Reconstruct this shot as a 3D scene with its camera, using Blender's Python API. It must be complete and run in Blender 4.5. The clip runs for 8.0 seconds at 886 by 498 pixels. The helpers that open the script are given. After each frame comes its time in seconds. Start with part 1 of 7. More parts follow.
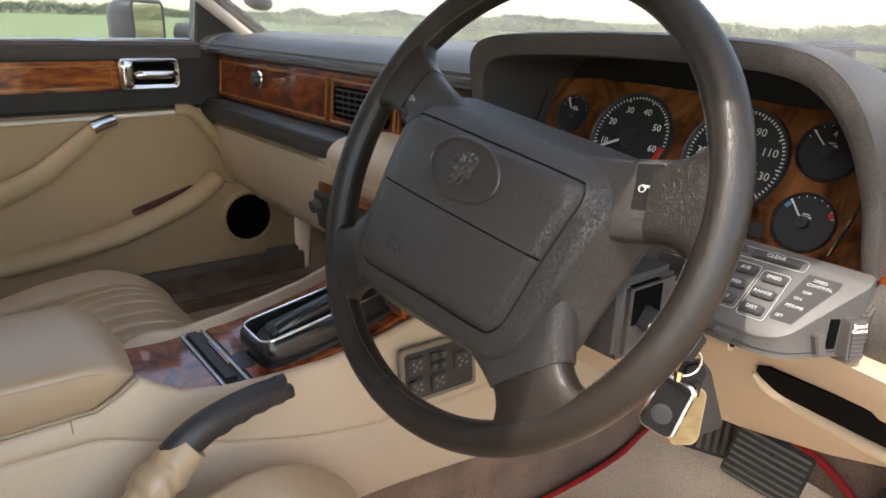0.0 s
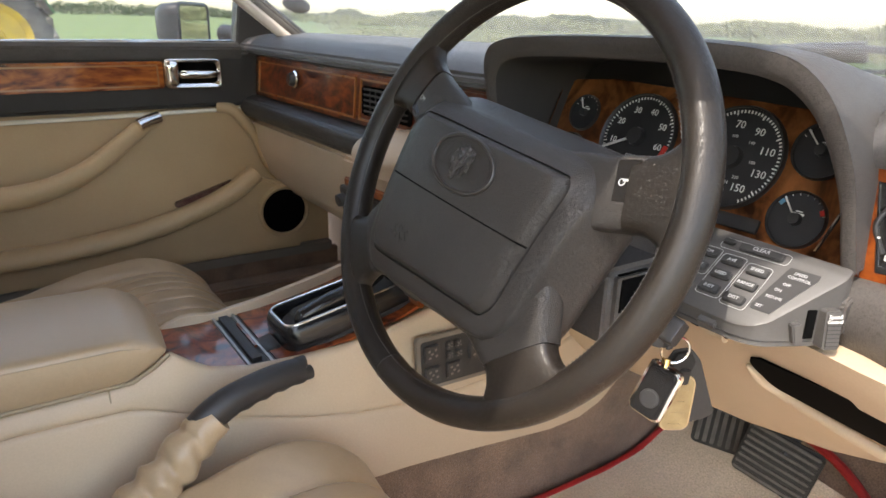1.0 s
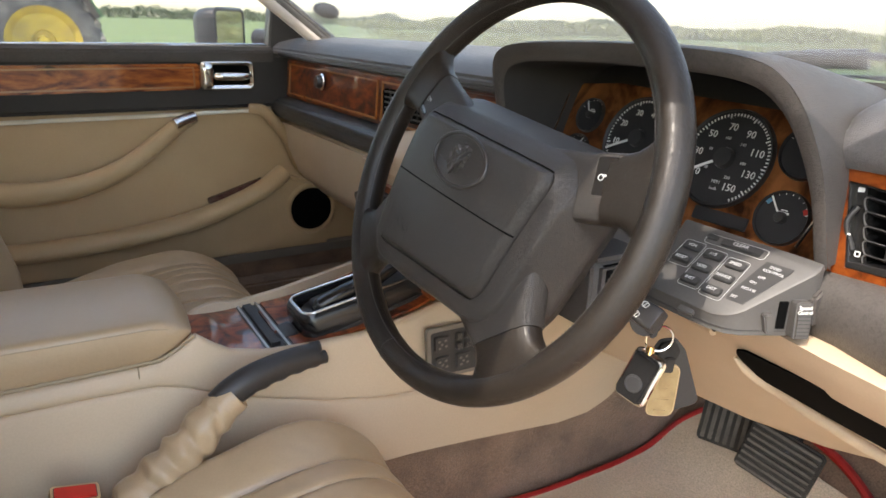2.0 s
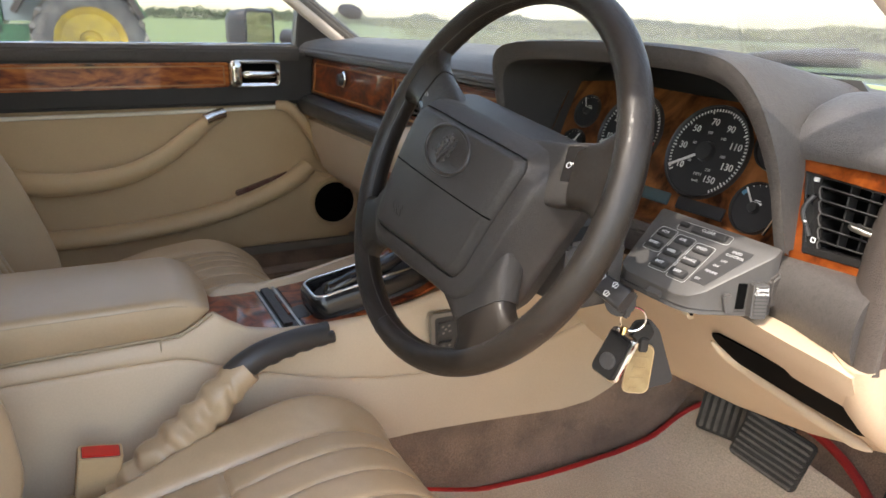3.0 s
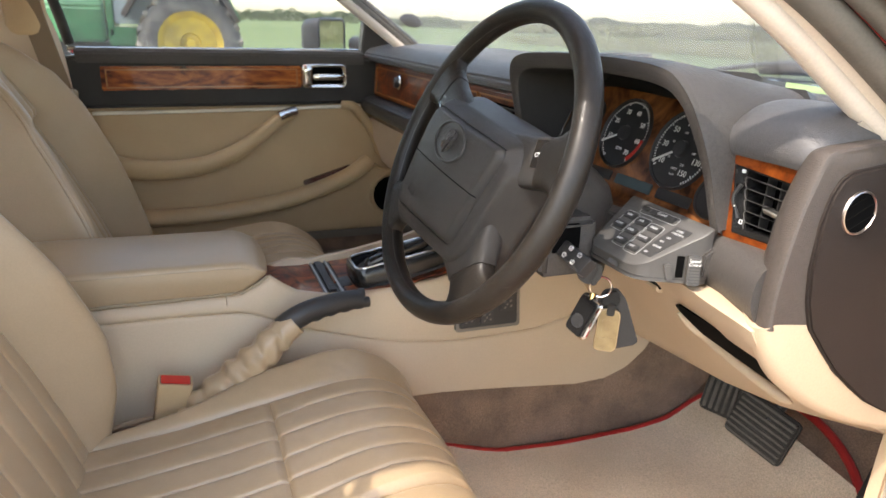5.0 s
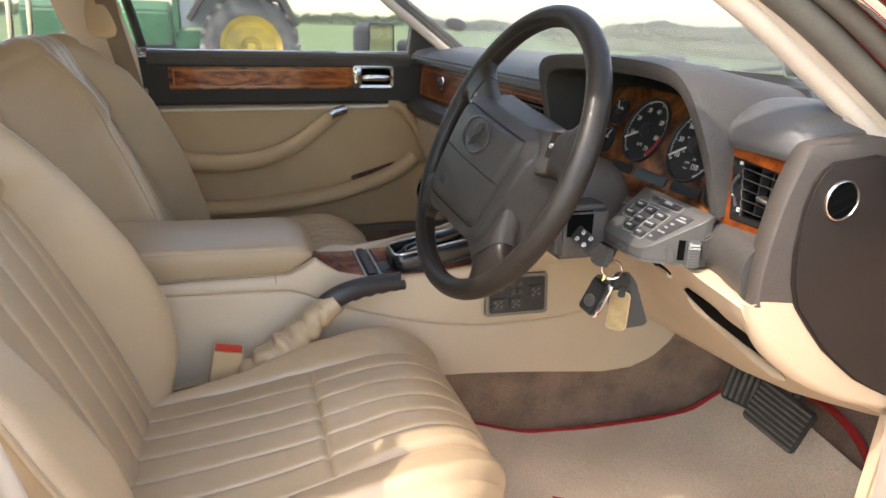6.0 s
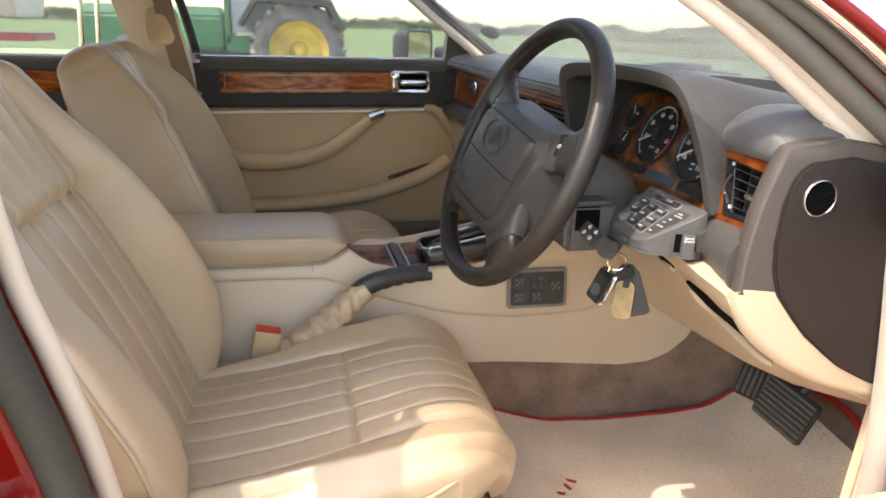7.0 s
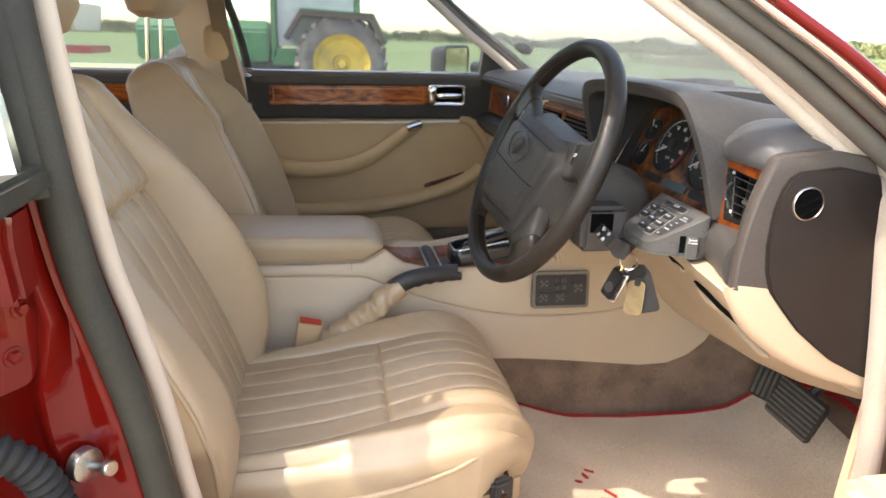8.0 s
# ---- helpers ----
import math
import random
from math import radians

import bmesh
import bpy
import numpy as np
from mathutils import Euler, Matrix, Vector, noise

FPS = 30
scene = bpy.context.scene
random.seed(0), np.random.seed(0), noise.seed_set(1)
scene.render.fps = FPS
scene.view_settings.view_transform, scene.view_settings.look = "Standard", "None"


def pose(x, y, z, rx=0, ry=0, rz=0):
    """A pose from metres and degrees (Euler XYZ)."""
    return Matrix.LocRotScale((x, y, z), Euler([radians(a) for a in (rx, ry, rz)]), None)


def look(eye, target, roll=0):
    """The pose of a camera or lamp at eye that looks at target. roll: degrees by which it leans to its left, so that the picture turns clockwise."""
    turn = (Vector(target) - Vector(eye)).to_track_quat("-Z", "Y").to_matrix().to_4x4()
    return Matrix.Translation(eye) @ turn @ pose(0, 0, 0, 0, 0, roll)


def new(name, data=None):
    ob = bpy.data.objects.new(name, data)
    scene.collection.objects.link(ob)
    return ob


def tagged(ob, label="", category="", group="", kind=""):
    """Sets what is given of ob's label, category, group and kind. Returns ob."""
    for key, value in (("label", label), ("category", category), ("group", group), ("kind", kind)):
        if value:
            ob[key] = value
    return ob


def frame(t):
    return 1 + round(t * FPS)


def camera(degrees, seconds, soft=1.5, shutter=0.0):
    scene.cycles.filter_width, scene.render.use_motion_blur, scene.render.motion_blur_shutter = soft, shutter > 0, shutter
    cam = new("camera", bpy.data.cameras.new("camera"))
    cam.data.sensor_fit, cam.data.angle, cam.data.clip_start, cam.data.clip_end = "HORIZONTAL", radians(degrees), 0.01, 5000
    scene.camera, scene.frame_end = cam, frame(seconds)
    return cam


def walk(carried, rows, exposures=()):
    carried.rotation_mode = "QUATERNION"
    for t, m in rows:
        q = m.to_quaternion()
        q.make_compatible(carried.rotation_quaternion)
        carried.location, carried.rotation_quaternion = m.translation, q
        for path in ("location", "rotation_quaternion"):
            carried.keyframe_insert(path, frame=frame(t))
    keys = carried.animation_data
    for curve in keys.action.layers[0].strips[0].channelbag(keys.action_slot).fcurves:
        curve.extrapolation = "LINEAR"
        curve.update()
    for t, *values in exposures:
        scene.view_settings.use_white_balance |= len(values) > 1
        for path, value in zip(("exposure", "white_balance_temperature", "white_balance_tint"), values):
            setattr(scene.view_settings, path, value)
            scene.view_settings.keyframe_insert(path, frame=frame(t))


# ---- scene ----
cam = camera(66.9, 8.0)
cam.data.dof.use_dof, cam.data.dof.focus_distance, cam.data.dof.aperture_fstop = True, 0.60, 14.0
PATH = [
    (0, (0.735, 0.019, 0.973), (-0.756, 1.189, 0.335), 1.7),
    (0.5, (0.76, 0.021, 0.974), (-0.772, 1.138, 0.337), 1.7),
    (1, (0.785, 0.022, 0.977), (-0.779, 1.092, 0.336), 1.6),
    (1.5, (0.81, 0.022, 0.979), (-0.782, 1.052, 0.343), 1.7),
    (3, (0.901, 0.035, 0.981), (-0.769, 0.934, 0.346), 1.7),
    (3.5, (0.939, 0.044, 0.989), (-0.753, 0.898, 0.351), 1.6),
    (4, (0.978, 0.049, 0.994), (-0.738, 0.853, 0.356), 1.6),
    (4.5, (1.019, 0.046, 0.996), (-0.72, 0.8, 0.359), 1.7),
    (6, (1.149, 0.047, 0.999), (-0.667, 0.598, 0.368), 1.7),
    (6.5, (1.189, 0.053, 1.001), (-0.645, 0.543, 0.373), 1.6),
    (7, (1.235, 0.053, 1.008), (-0.616, 0.486, 0.385), 1.7),
    (7.5, (1.279, 0.049, 1.012), (-0.586, 0.43, 0.4), 1.7),
    (8, (1.328, 0.048, 1.019), (-0.554, 0.373, 0.425), 1.7),
]
walk(cam, [(t, look(eye, target, roll)) for t, eye, target, roll in PATH], [(0.0, 2.88, 7950, 11), (8.0, 2.80, 7950, 11)])

# ---- daylight: hazy summer noon, sun high behind the open door ----
SUN_AZIMUTH, SUN_HEIGHT = 161.0, 57.0      # degrees clockwise from the car's nose; above the horizon
world = bpy.data.worlds.new("sky")
scene.world = world
world.use_nodes = True
wn, wl = world.node_tree.nodes, world.node_tree.links
sky = wn.new("ShaderNodeTexSky")
sky.sky_type = "NISHITA"
sky.sun_disc = False
sky.sun_elevation, sky.sun_rotation = radians(SUN_HEIGHT), radians(SUN_AZIMUTH)
sky.air_density, sky.dust_density, sky.ozone_density = 1.0, 1.6, 1.0
wl.new(sky.outputs[0], wn["Background"].inputs[0])
wn["Background"].inputs[1].default_value = 0.15
sun_data = bpy.data.lights.new("sun", "SUN")
sun_data.energy, sun_data.angle, sun_data.color = 0.78, radians(0.6), (0.98, 1.0, 1.05)
sun = new("sun", sun_data)
_a, _e = radians(SUN_AZIMUTH), radians(SUN_HEIGHT)
SUN_WAY = Vector((math.sin(_a) * math.cos(_e), math.cos(_a) * math.cos(_e), math.sin(_e)))
sun.matrix_world = look(SUN_WAY * 30, (0, 0, 0))

# ---- building helpers ----
FRAMES = {}


def thing(name, label, category, m=None, kind="", group=""):
    """A top-level thing: an Empty at its base."""
    ob = new(name)
    ob.empty_display_size = 0.05
    m = Matrix.Translation(m) if isinstance(m, tuple) else (m or Matrix())
    ob.matrix_world = m
    FRAMES[ob] = m.copy()
    return tagged(ob, label, category, group, kind)


def part(name, bm, material, parent=None, label="", world_space=True, smooth=38):
    """Links a bmesh as one mesh, under a thing or under a part."""
    if parent is not None and world_space:
        bm.transform(FRAMES[parent].inverted())
    bmesh.ops.recalc_face_normals(bm, faces=bm.faces)
    me = bpy.data.meshes.new(name)
    bm.to_mesh(me)
    bm.free()
    for p in me.polygons:
        p.use_smooth = True
    me.set_sharp_from_angle(angle=radians(smooth))
    me.materials.append(material)
    ob = new(name, me)
    if parent is not None:
        ob.parent = parent
        FRAMES[ob] = FRAMES[parent]
    else:
        FRAMES[ob] = Matrix()
    if label:
        ob["label"] = label
    return ob


def bevelled(bm, width, segments=2, angle=30):
    if width > 0:
        edges = [e for e in bm.edges if len(e.link_faces) == 2 and e.calc_face_angle(0) > radians(angle)]
        bmesh.ops.bevel(bm, geom=edges, offset=width, segments=segments, affect="EDGES", clamp_overlap=True)
    return bm


def box(x0, x1, y0, y1, z0, z1, bevel=0.003, segments=2, m=None):
    bm = bmesh.new()
    bmesh.ops.create_cube(bm, size=1)
    bm.transform(Matrix.Translation(((x0 + x1) / 2, (y0 + y1) / 2, (z0 + z1) / 2)) @ Matrix.Diagonal((abs(x1 - x0), abs(y1 - y0), abs(z1 - z0), 1)))
    bevelled(bm, bevel, segments)
    if m is not None:
        bm.transform(m)
    return bm


def prism(axis, a, b, outline, bevel=0.003, segments=2):
    """A closed outline swept straight along an axis. x: outline in (y, z); y: in (x, z); z: in (x, y)."""
    bm = bmesh.new()

    def place(w, p):
        return {"x": (w, p[0], p[1]), "y": (p[0], w, p[1]), "z": (p[0], p[1], w)}[axis]
    lo = [bm.verts.new(place(a, p)) for p in outline]
    hi = [bm.verts.new(place(b, p)) for p in outline]
    n = len(outline)
    for i in range(n):
        bm.faces.new((lo[i], lo[(i + 1) % n], hi[(i + 1) % n], hi[i]))
    bm.faces.new(lo), bm.faces.new(hi)
    bmesh.ops.recalc_face_normals(bm, faces=bm.faces)
    return bevelled(bm, bevel, segments)


def loft(rings, closed=True, caps=True):
    """A skin over rings of equally many points."""
    bm = bmesh.new()
    vs = [[bm.verts.new(p) for p in r] for r in rings]
    n = len(rings[0])
    for a, b in zip(vs, vs[1:]):
        for i in range(n if closed else n - 1):
            bm.faces.new((a[i], a[(i + 1) % n], b[(i + 1) % n], b[i]))
    if caps and closed:
        bm.faces.new(vs[0]), bm.faces.new(vs[-1])
    bmesh.ops.recalc_face_normals(bm, faces=bm.faces)
    return bm


def spline(points, steps=8, cyclic=False):
    """Catmull-Rom through points."""
    pts = [Vector(p) for p in points]
    n, out = len(pts), []
    for i in range(n if cyclic else n - 1):
        if cyclic:
            p0, p1, p2, p3 = pts[i - 1], pts[i], pts[(i + 1) % n], pts[(i + 2) % n]
        else:
            p0, p1, p2, p3 = pts[max(i - 1, 0)], pts[i], pts[i + 1], pts[min(i + 2, n - 1)]
        for k in range(steps):
            t = k / steps
            out.append(0.5 * (2 * p1 + (p2 - p0) * t + (2 * p0 - 5 * p1 + 4 * p2 - p3) * t * t + (3 * p1 - p0 - 3 * p2 + p3) * t ** 3))
    if not cyclic:
        out.append(pts[-1])
    return out


def tube(path, radius, sides=12, cyclic=False, flat=1.0, side=None, turn=0.0):
    """A tube along a path; radius: a number or a function of 0..1; flat: width over height; side: the way that counts as width."""
    path = [Vector(p) for p in path]
    n, rings, ref = len(path), [], Vector(side) if side else None
    for i, p in enumerate(path):
        a, b = (path[i - 1], path[(i + 1) % n]) if cyclic else (path[max(i - 1, 0)], path[min(i + 1, n - 1)])
        d = (b - a).normalized()
        if ref is None:
            ref = d.orthogonal()
        u = (ref - d * ref.dot(d)).normalized()
        if side is None:
            ref = u
        v = d.cross(u)
        r = radius(i / max(n - 1, 1)) if callable(radius) else radius
        rings.append([p + u * (r * flat * math.cos(k * math.tau / sides + turn)) + v * (r * math.sin(k * math.tau / sides + turn)) for k in range(sides)])
    if cyclic:
        rings.append(rings[0])
        bm = loft(rings, caps=False)
        bmesh.ops.remove_doubles(bm, verts=bm.verts, dist=1e-6)
        return bm
    return loft(rings)


def lathe(profile, sides=32, m=None):
    """A turned form round z: profile of (radius, z)."""
    bm = bmesh.new()
    rings = []
    for r, z in profile:
        rings.append([bm.verts.new((r * math.cos(k * math.tau / sides), r * math.sin(k * math.tau / sides), z)) for k in range(sides)] if r > 1e-6 else [bm.verts.new((0, 0, z))])
    for a, b in zip(rings, rings[1:]):
        for k in range(sides):
            j = (k + 1) % sides
            if len(a) == 1 and len(b) > 1:
                bm.faces.new((a[0], b[k], b[j]))
            elif len(b) == 1 and len(a) > 1:
                bm.faces.new((a[k], a[j], b[0]))
            elif len(a) > 1:
                bm.faces.new((a[k], a[j], b[j], b[k]))
    for r in (rings[0], rings[-1]):
        if len(r) > 1 and profile[0] != profile[-1]:
            bm.faces.new(r)
    bmesh.ops.recalc_face_normals(bm, faces=bm.faces)
    if m is not None:
        bm.transform(m)
    return bm


def joined(*bms):
    out = bmesh.new()
    for b in bms:
        me = bpy.data.meshes.new("tmp")
        b.to_mesh(me)
        b.free()
        out.from_mesh(me)
        bpy.data.meshes.remove(me)
    return out


def rounded_rect(w, h, r, steps=5):
    """Outline points of a rounded rectangle about the origin."""
    out = []
    for cx, cy, a0 in ((w / 2 - r, h / 2 - r, 0), (-w / 2 + r, h / 2 - r, 90), (-w / 2 + r, -h / 2 + r, 180), (w / 2 - r, -h / 2 + r, 270)):
        for k in range(steps + 1):
            a = radians(a0 + 90 * k / steps)
            out.append((cx + r * math.cos(a), cy + r * math.sin(a)))
    return out


def rounded_outline(points, r, steps=3):
    """An outline with each corner replaced by a short arc that begins r from it."""
    out = []
    for k, c in enumerate(points):
        c, a, b = Vector(c), Vector(points[k - 1]), Vector(points[(k + 1) % len(points)])
        p0 = c + (a - c).normalized() * min(r, (a - c).length * 0.45)
        p1 = c + (b - c).normalized() * min(r, (b - c).length * 0.45)
        for i in range(steps + 1):
            f = i / steps
            q = p0 * (1 - f) ** 2 + c * 2 * f * (1 - f) + p1 * f * f
            out.append((q.x, q.y))
    return out


def plate(outline, z0, z1, bevel=0.0, m=None, segments=2):
    bm = prism("z", z0, z1, outline, bevel, segments)
    if m is not None:
        bm.transform(m)
    return bm


def lettering(text, size, m, material, parent, name="lettering", depth=0.0003):
    """Printed words with the built-in font, as a thin mesh."""
    cu = bpy.data.curves.new("text", "FONT")
    cu.body, cu.size, cu.align_x, cu.align_y, cu.extrude, cu.resolution_u = text, size, "CENTER", "CENTER", depth, 2
    ob = bpy.data.objects.new("text", cu)
    me = bpy.data.meshes.new_from_object(ob)
    bpy.data.objects.remove(ob)
    bpy.data.curves.remove(cu)
    bm = bmesh.new()
    bm.from_mesh(me)
    bpy.data.meshes.remove(me)
    bm.transform(m)
    return part(name, bm, material, parent)


def axes(origin, u, v):
    """A pose from an origin, the way of its x and about the way of its y."""
    u = Vector(u).normalized()
    n = u.cross(Vector(v)).normalized()
    v = n.cross(u)
    return Matrix.Translation(origin) @ Matrix((u, v, n)).transposed().to_4x4()


# ---- materials ----
def material(name, colour, colour2=None, rough=0.5, metallic=0.0, mottle=6.0, grain=0.0, grain_size=400.0, grain_kind="voronoi", bump=0.0, coat=0.0, sheen=0.0, rough_var=0.08, fine=0.0, spec=0.5, deep=0.0009, crease=0.0, crease_size=90.0, crease_deep=0.10):
    """Two scales of tone over a base colour, and a fine relief; crease: winding leather creases, their shade put into
    the colour.
    """
    mat = bpy.data.materials.new(name)
    mat.use_nodes = True
    n, l = mat.node_tree.nodes, mat.node_tree.links
    b = n["Principled BSDF"]
    co = n.new("ShaderNodeTexCoord")
    big = n.new("ShaderNodeTexNoise")
    big.inputs["Scale"].default_value, big.inputs["Detail"].default_value = mottle, 6
    l.new(co.outputs["Object"], big.inputs["Vector"])
    mix = n.new("ShaderNodeMix")
    mix.data_type = "RGBA"
    c2 = colour2 or tuple(c * 0.86 for c in colour)
    mix.inputs["A"].default_value, mix.inputs["B"].default_value = (*colour, 1), (*c2, 1)
    ramp = n.new("ShaderNodeMapRange")
    ramp.inputs["From Min"].default_value, ramp.inputs["From Max"].default_value = 0.35, 0.68
    l.new(big.outputs["Fac"], ramp.inputs["Value"])
    l.new(ramp.outputs[0], mix.inputs["Factor"])
    out = mix.outputs["Result"]
    if fine > 0:
        small = n.new("ShaderNodeTexNoise")
        small.inputs["Scale"].default_value, small.inputs["Detail"].default_value = 420, 3
        l.new(co.outputs["Object"], small.inputs["Vector"])
        f = n.new("ShaderNodeMapRange")
        f.inputs["From Min"].default_value, f.inputs["From Max"].default_value = 0.3, 0.7
        f.inputs["To Min"].default_value, f.inputs["To Max"].default_value = 1 - fine, 1 + fine
        l.new(small.outputs["Fac"], f.inputs["Value"])
        mul = n.new("ShaderNodeVectorMath")
        mul.operation = "SCALE"
        l.new(out, mul.inputs[0])
        l.new(f.outputs[0], mul.inputs["Scale"])
        out = mul.outputs[0]
    l.new(out, b.inputs["Base Color"])
    r = n.new("ShaderNodeMapRange")
    r.inputs["To Min"].default_value, r.inputs["To Max"].default_value = max(rough - rough_var, 0.02), min(rough + rough_var, 1)
    l.new(big.outputs["Fac"], r.inputs["Value"])
    l.new(r.outputs[0], b.inputs["Roughness"])
    b.inputs["Metallic"].default_value = metallic
    b.inputs["Coat Weight"].default_value, b.inputs["Coat Roughness"].default_value = coat, 0.04
    b.inputs["Sheen Weight"].default_value = sheen
    b.inputs["Specular IOR Level"].default_value = spec
    if grain > 0:
        if grain_kind == "voronoi":
            g = n.new("ShaderNodeTexVoronoi")
            g.feature = "DISTANCE_TO_EDGE"
            height = g.outputs["Distance"]
        else:
            g = n.new("ShaderNodeTexNoise")
            g.inputs["Detail"].default_value = 4
            height = g.outputs["Fac"]
        g.inputs["Scale"].default_value = grain_size
        l.new(co.outputs["Object"], g.inputs["Vector"])
        bp = n.new("ShaderNodeBump")
        bp.inputs["Strength"].default_value, bp.inputs["Distance"].default_value = grain, deep if grain_kind == "voronoi" else 0.0015
        l.new(height, bp.inputs["Height"])
        if bump > 0:
            bp2 = n.new("ShaderNodeBump")
            bp2.inputs["Strength"].default_value, bp2.inputs["Distance"].default_value = bump, 0.004
            w = n.new("ShaderNodeTexNoise")
            w.inputs["Scale"].default_value, w.inputs["Detail"].default_value = 28, 4
            l.new(co.outputs["Object"], w.inputs["Vector"])
            l.new(w.outputs["Fac"], bp2.inputs["Height"])
            l.new(bp2.outputs[0], bp.inputs["Normal"])
        l.new(bp.outputs[0], b.inputs["Normal"])
    if crease > 0:
        wv = n.new("ShaderNodeTexNoise")
        wv.inputs["Scale"].default_value, wv.inputs["Detail"].default_value, wv.inputs["Distortion"].default_value = crease_size, 2.5, 1.2
        l.new(co.outputs["Object"], wv.inputs["Vector"])
        off = n.new("ShaderNodeMath")
        off.operation, off.inputs[1].default_value = "SUBTRACT", 0.5
        l.new(wv.outputs["Fac"], off.inputs[0])
        ab = n.new("ShaderNodeMath")
        ab.operation = "ABSOLUTE"
        l.new(off.outputs[0], ab.inputs[0])
        rg = n.new("ShaderNodeMapRange")
        rg.inputs["From Max"].default_value = 0.07
        l.new(ab.outputs[0], rg.inputs["Value"])
        cb = n.new("ShaderNodeBump")
        cb.inputs["Strength"].default_value, cb.inputs["Distance"].default_value = crease, crease_deep / crease_size
        l.new(rg.outputs[0], cb.inputs["Height"])
        if grain > 0:
            l.new(bp.outputs[0], cb.inputs["Normal"])
        l.new(cb.outputs[0], b.inputs["Normal"])
        # shade in the creases, painted by darkening the base colour along them
        crease_shade = n.new("ShaderNodeMapRange")
        crease_shade.inputs["To Min"].default_value, crease_shade.inputs["To Max"].default_value = 1 - 0.75 * crease, 1.0
        l.new(rg.outputs[0], crease_shade.inputs["Value"])
        worn = n.new("ShaderNodeVectorMath")
        worn.operation = "SCALE"
        l.new(out, worn.inputs[0])
        l.new(crease_shade.outputs[0], worn.inputs["Scale"])
        l.new(worn.outputs[0], b.inputs["Base Color"])
    return mat


def burl(name, dark, mid, light, scale=14.0, stretch=(1, 1, 1)):
    """Lacquered burr walnut."""
    mat = bpy.data.materials.new(name)
    mat.use_nodes = True
    n, l = mat.node_tree.nodes, mat.node_tree.links
    b = n["Principled BSDF"]
    co = n.new("ShaderNodeTexCoord")
    mp = n.new("ShaderNodeMapping")
    mp.inputs["Scale"].default_value = stretch
    l.new(co.outputs["Object"], mp.inputs["Vector"])
    w = n.new("ShaderNodeTexNoise")
    w.inputs["Scale"].default_value, w.inputs["Detail"].default_value, w.inputs["Distortion"].default_value = scale, 8, 2.6
    l.new(mp.outputs[0], w.inputs["Vector"])
    v = n.new("ShaderNodeTexNoise")
    v.inputs["Scale"].default_value, v.inputs["Detail"].default_value, v.inputs["Distortion"].default_value = scale * 5, 5, 1.0
    l.new(mp.outputs[0], v.inputs["Vector"])
    add = n.new("ShaderNodeMath")
    add.operation = "MULTIPLY_ADD"
    add.inputs[1].default_value = 0.35
    l.new(v.outputs["Fac"], add.inputs[0])
    l.new(w.outputs["Fac"], add.inputs[2])
    cr = n.new("ShaderNodeValToRGB")
    e = cr.color_ramp.elements
    e[0].position, e[0].color = 0.48, (*dark, 1)
    e[1].position, e[1].color = 0.88, (*light, 1)
    m = e.new(0.64)
    m.color = (*mid, 1)
    l.new(add.outputs[0], cr.inputs[0])
    l.new(cr.outputs[0], b.inputs["Base Color"])
    b.inputs["Roughness"].default_value, b.inputs["Specular IOR Level"].default_value = 0.3, 0.2
    b.inputs["Coat Weight"].default_value, b.inputs["Coat Roughness"].default_value = 0.45, 0.05
    return mat


LEATHER = material("beige_leather", (0.440, 0.319, 0.198), (0.395, 0.283, 0.171), 0.36, grain=0.22, grain_size=480, bump=0.09, mottle=7, fine=0.03, spec=0.7)
SEAM = material("leather_seam", (0.36, 0.28, 0.18), None, 0.6, grain=0.2, grain_kind="noise", grain_size=900)
VINYL = material("beige_vinyl", (0.550, 0.425, 0.296), (0.505, 0.385, 0.265), 0.48, grain=0.12, grain_size=800, mottle=5, fine=0.03)
DOOR_BEIGE = material("door_trim_beige", (0.515, 0.362, 0.203), (0.46, 0.318, 0.175), 0.5, grain=0.12, grain_size=700, mottle=5, fine=0.03)
HEADLINING = material("headlining_cloth", (0.60, 0.475, 0.35), (0.54, 0.42, 0.305), 0.85, grain=0.25, grain_kind="noise", grain_size=900, sheen=0.2)
DASH_GREY = material("dash_grey_vinyl", (0.080, 0.071, 0.065), (0.067, 0.0595, 0.055), 0.48, grain=0.45, grain_size=520, mottle=8, fine=0.07, spec=0.45, crease=0.45, crease_size=260)
DASH_TOP = material("dash_top_vinyl", (0.080, 0.0755, 0.0755), (0.068, 0.0645, 0.0645), 0.46, grain=0.4, grain_size=520, mottle=7, fine=0.05, spec=0.6, crease=0.3, crease_size=260)
END_PANEL = material("brown_end_panel_vinyl", (0.0245, 0.0175, 0.0145), (0.0205, 0.0145, 0.012), 0.58, grain=0.5, grain_size=520, mottle=9, fine=0.08, spec=0.3, crease=0.4, crease_size=260)
CHEEK = material("brown_grey_cheek_vinyl", (0.080, 0.0655, 0.0570), (0.068, 0.0555, 0.0485), 0.5, grain=0.4, grain_size=520, mottle=9, fine=0.06, spec=0.4, crease=0.3, crease_size=260)
BLACK = material("black_plastic", (0.030, 0.029, 0.029), None, 0.40, grain=0.3, grain_size=700, mottle=12, fine=0.04)
HOOD_BLACK = material("hood_lining_black", (0.050, 0.047, 0.045), None, 0.7, mottle=10, fine=0.05, spec=0.25, grain=0.3, grain_size=520)
VENT_BLACK = material("vent_black", (0.007, 0.0068, 0.0068), None, 0.6, mottle=12, spec=0.02)
BLACK_GLOSS = material("glossy_black_plastic", (0.014, 0.0135, 0.0135), None, 0.22, mottle=12, rough_var=0.05)
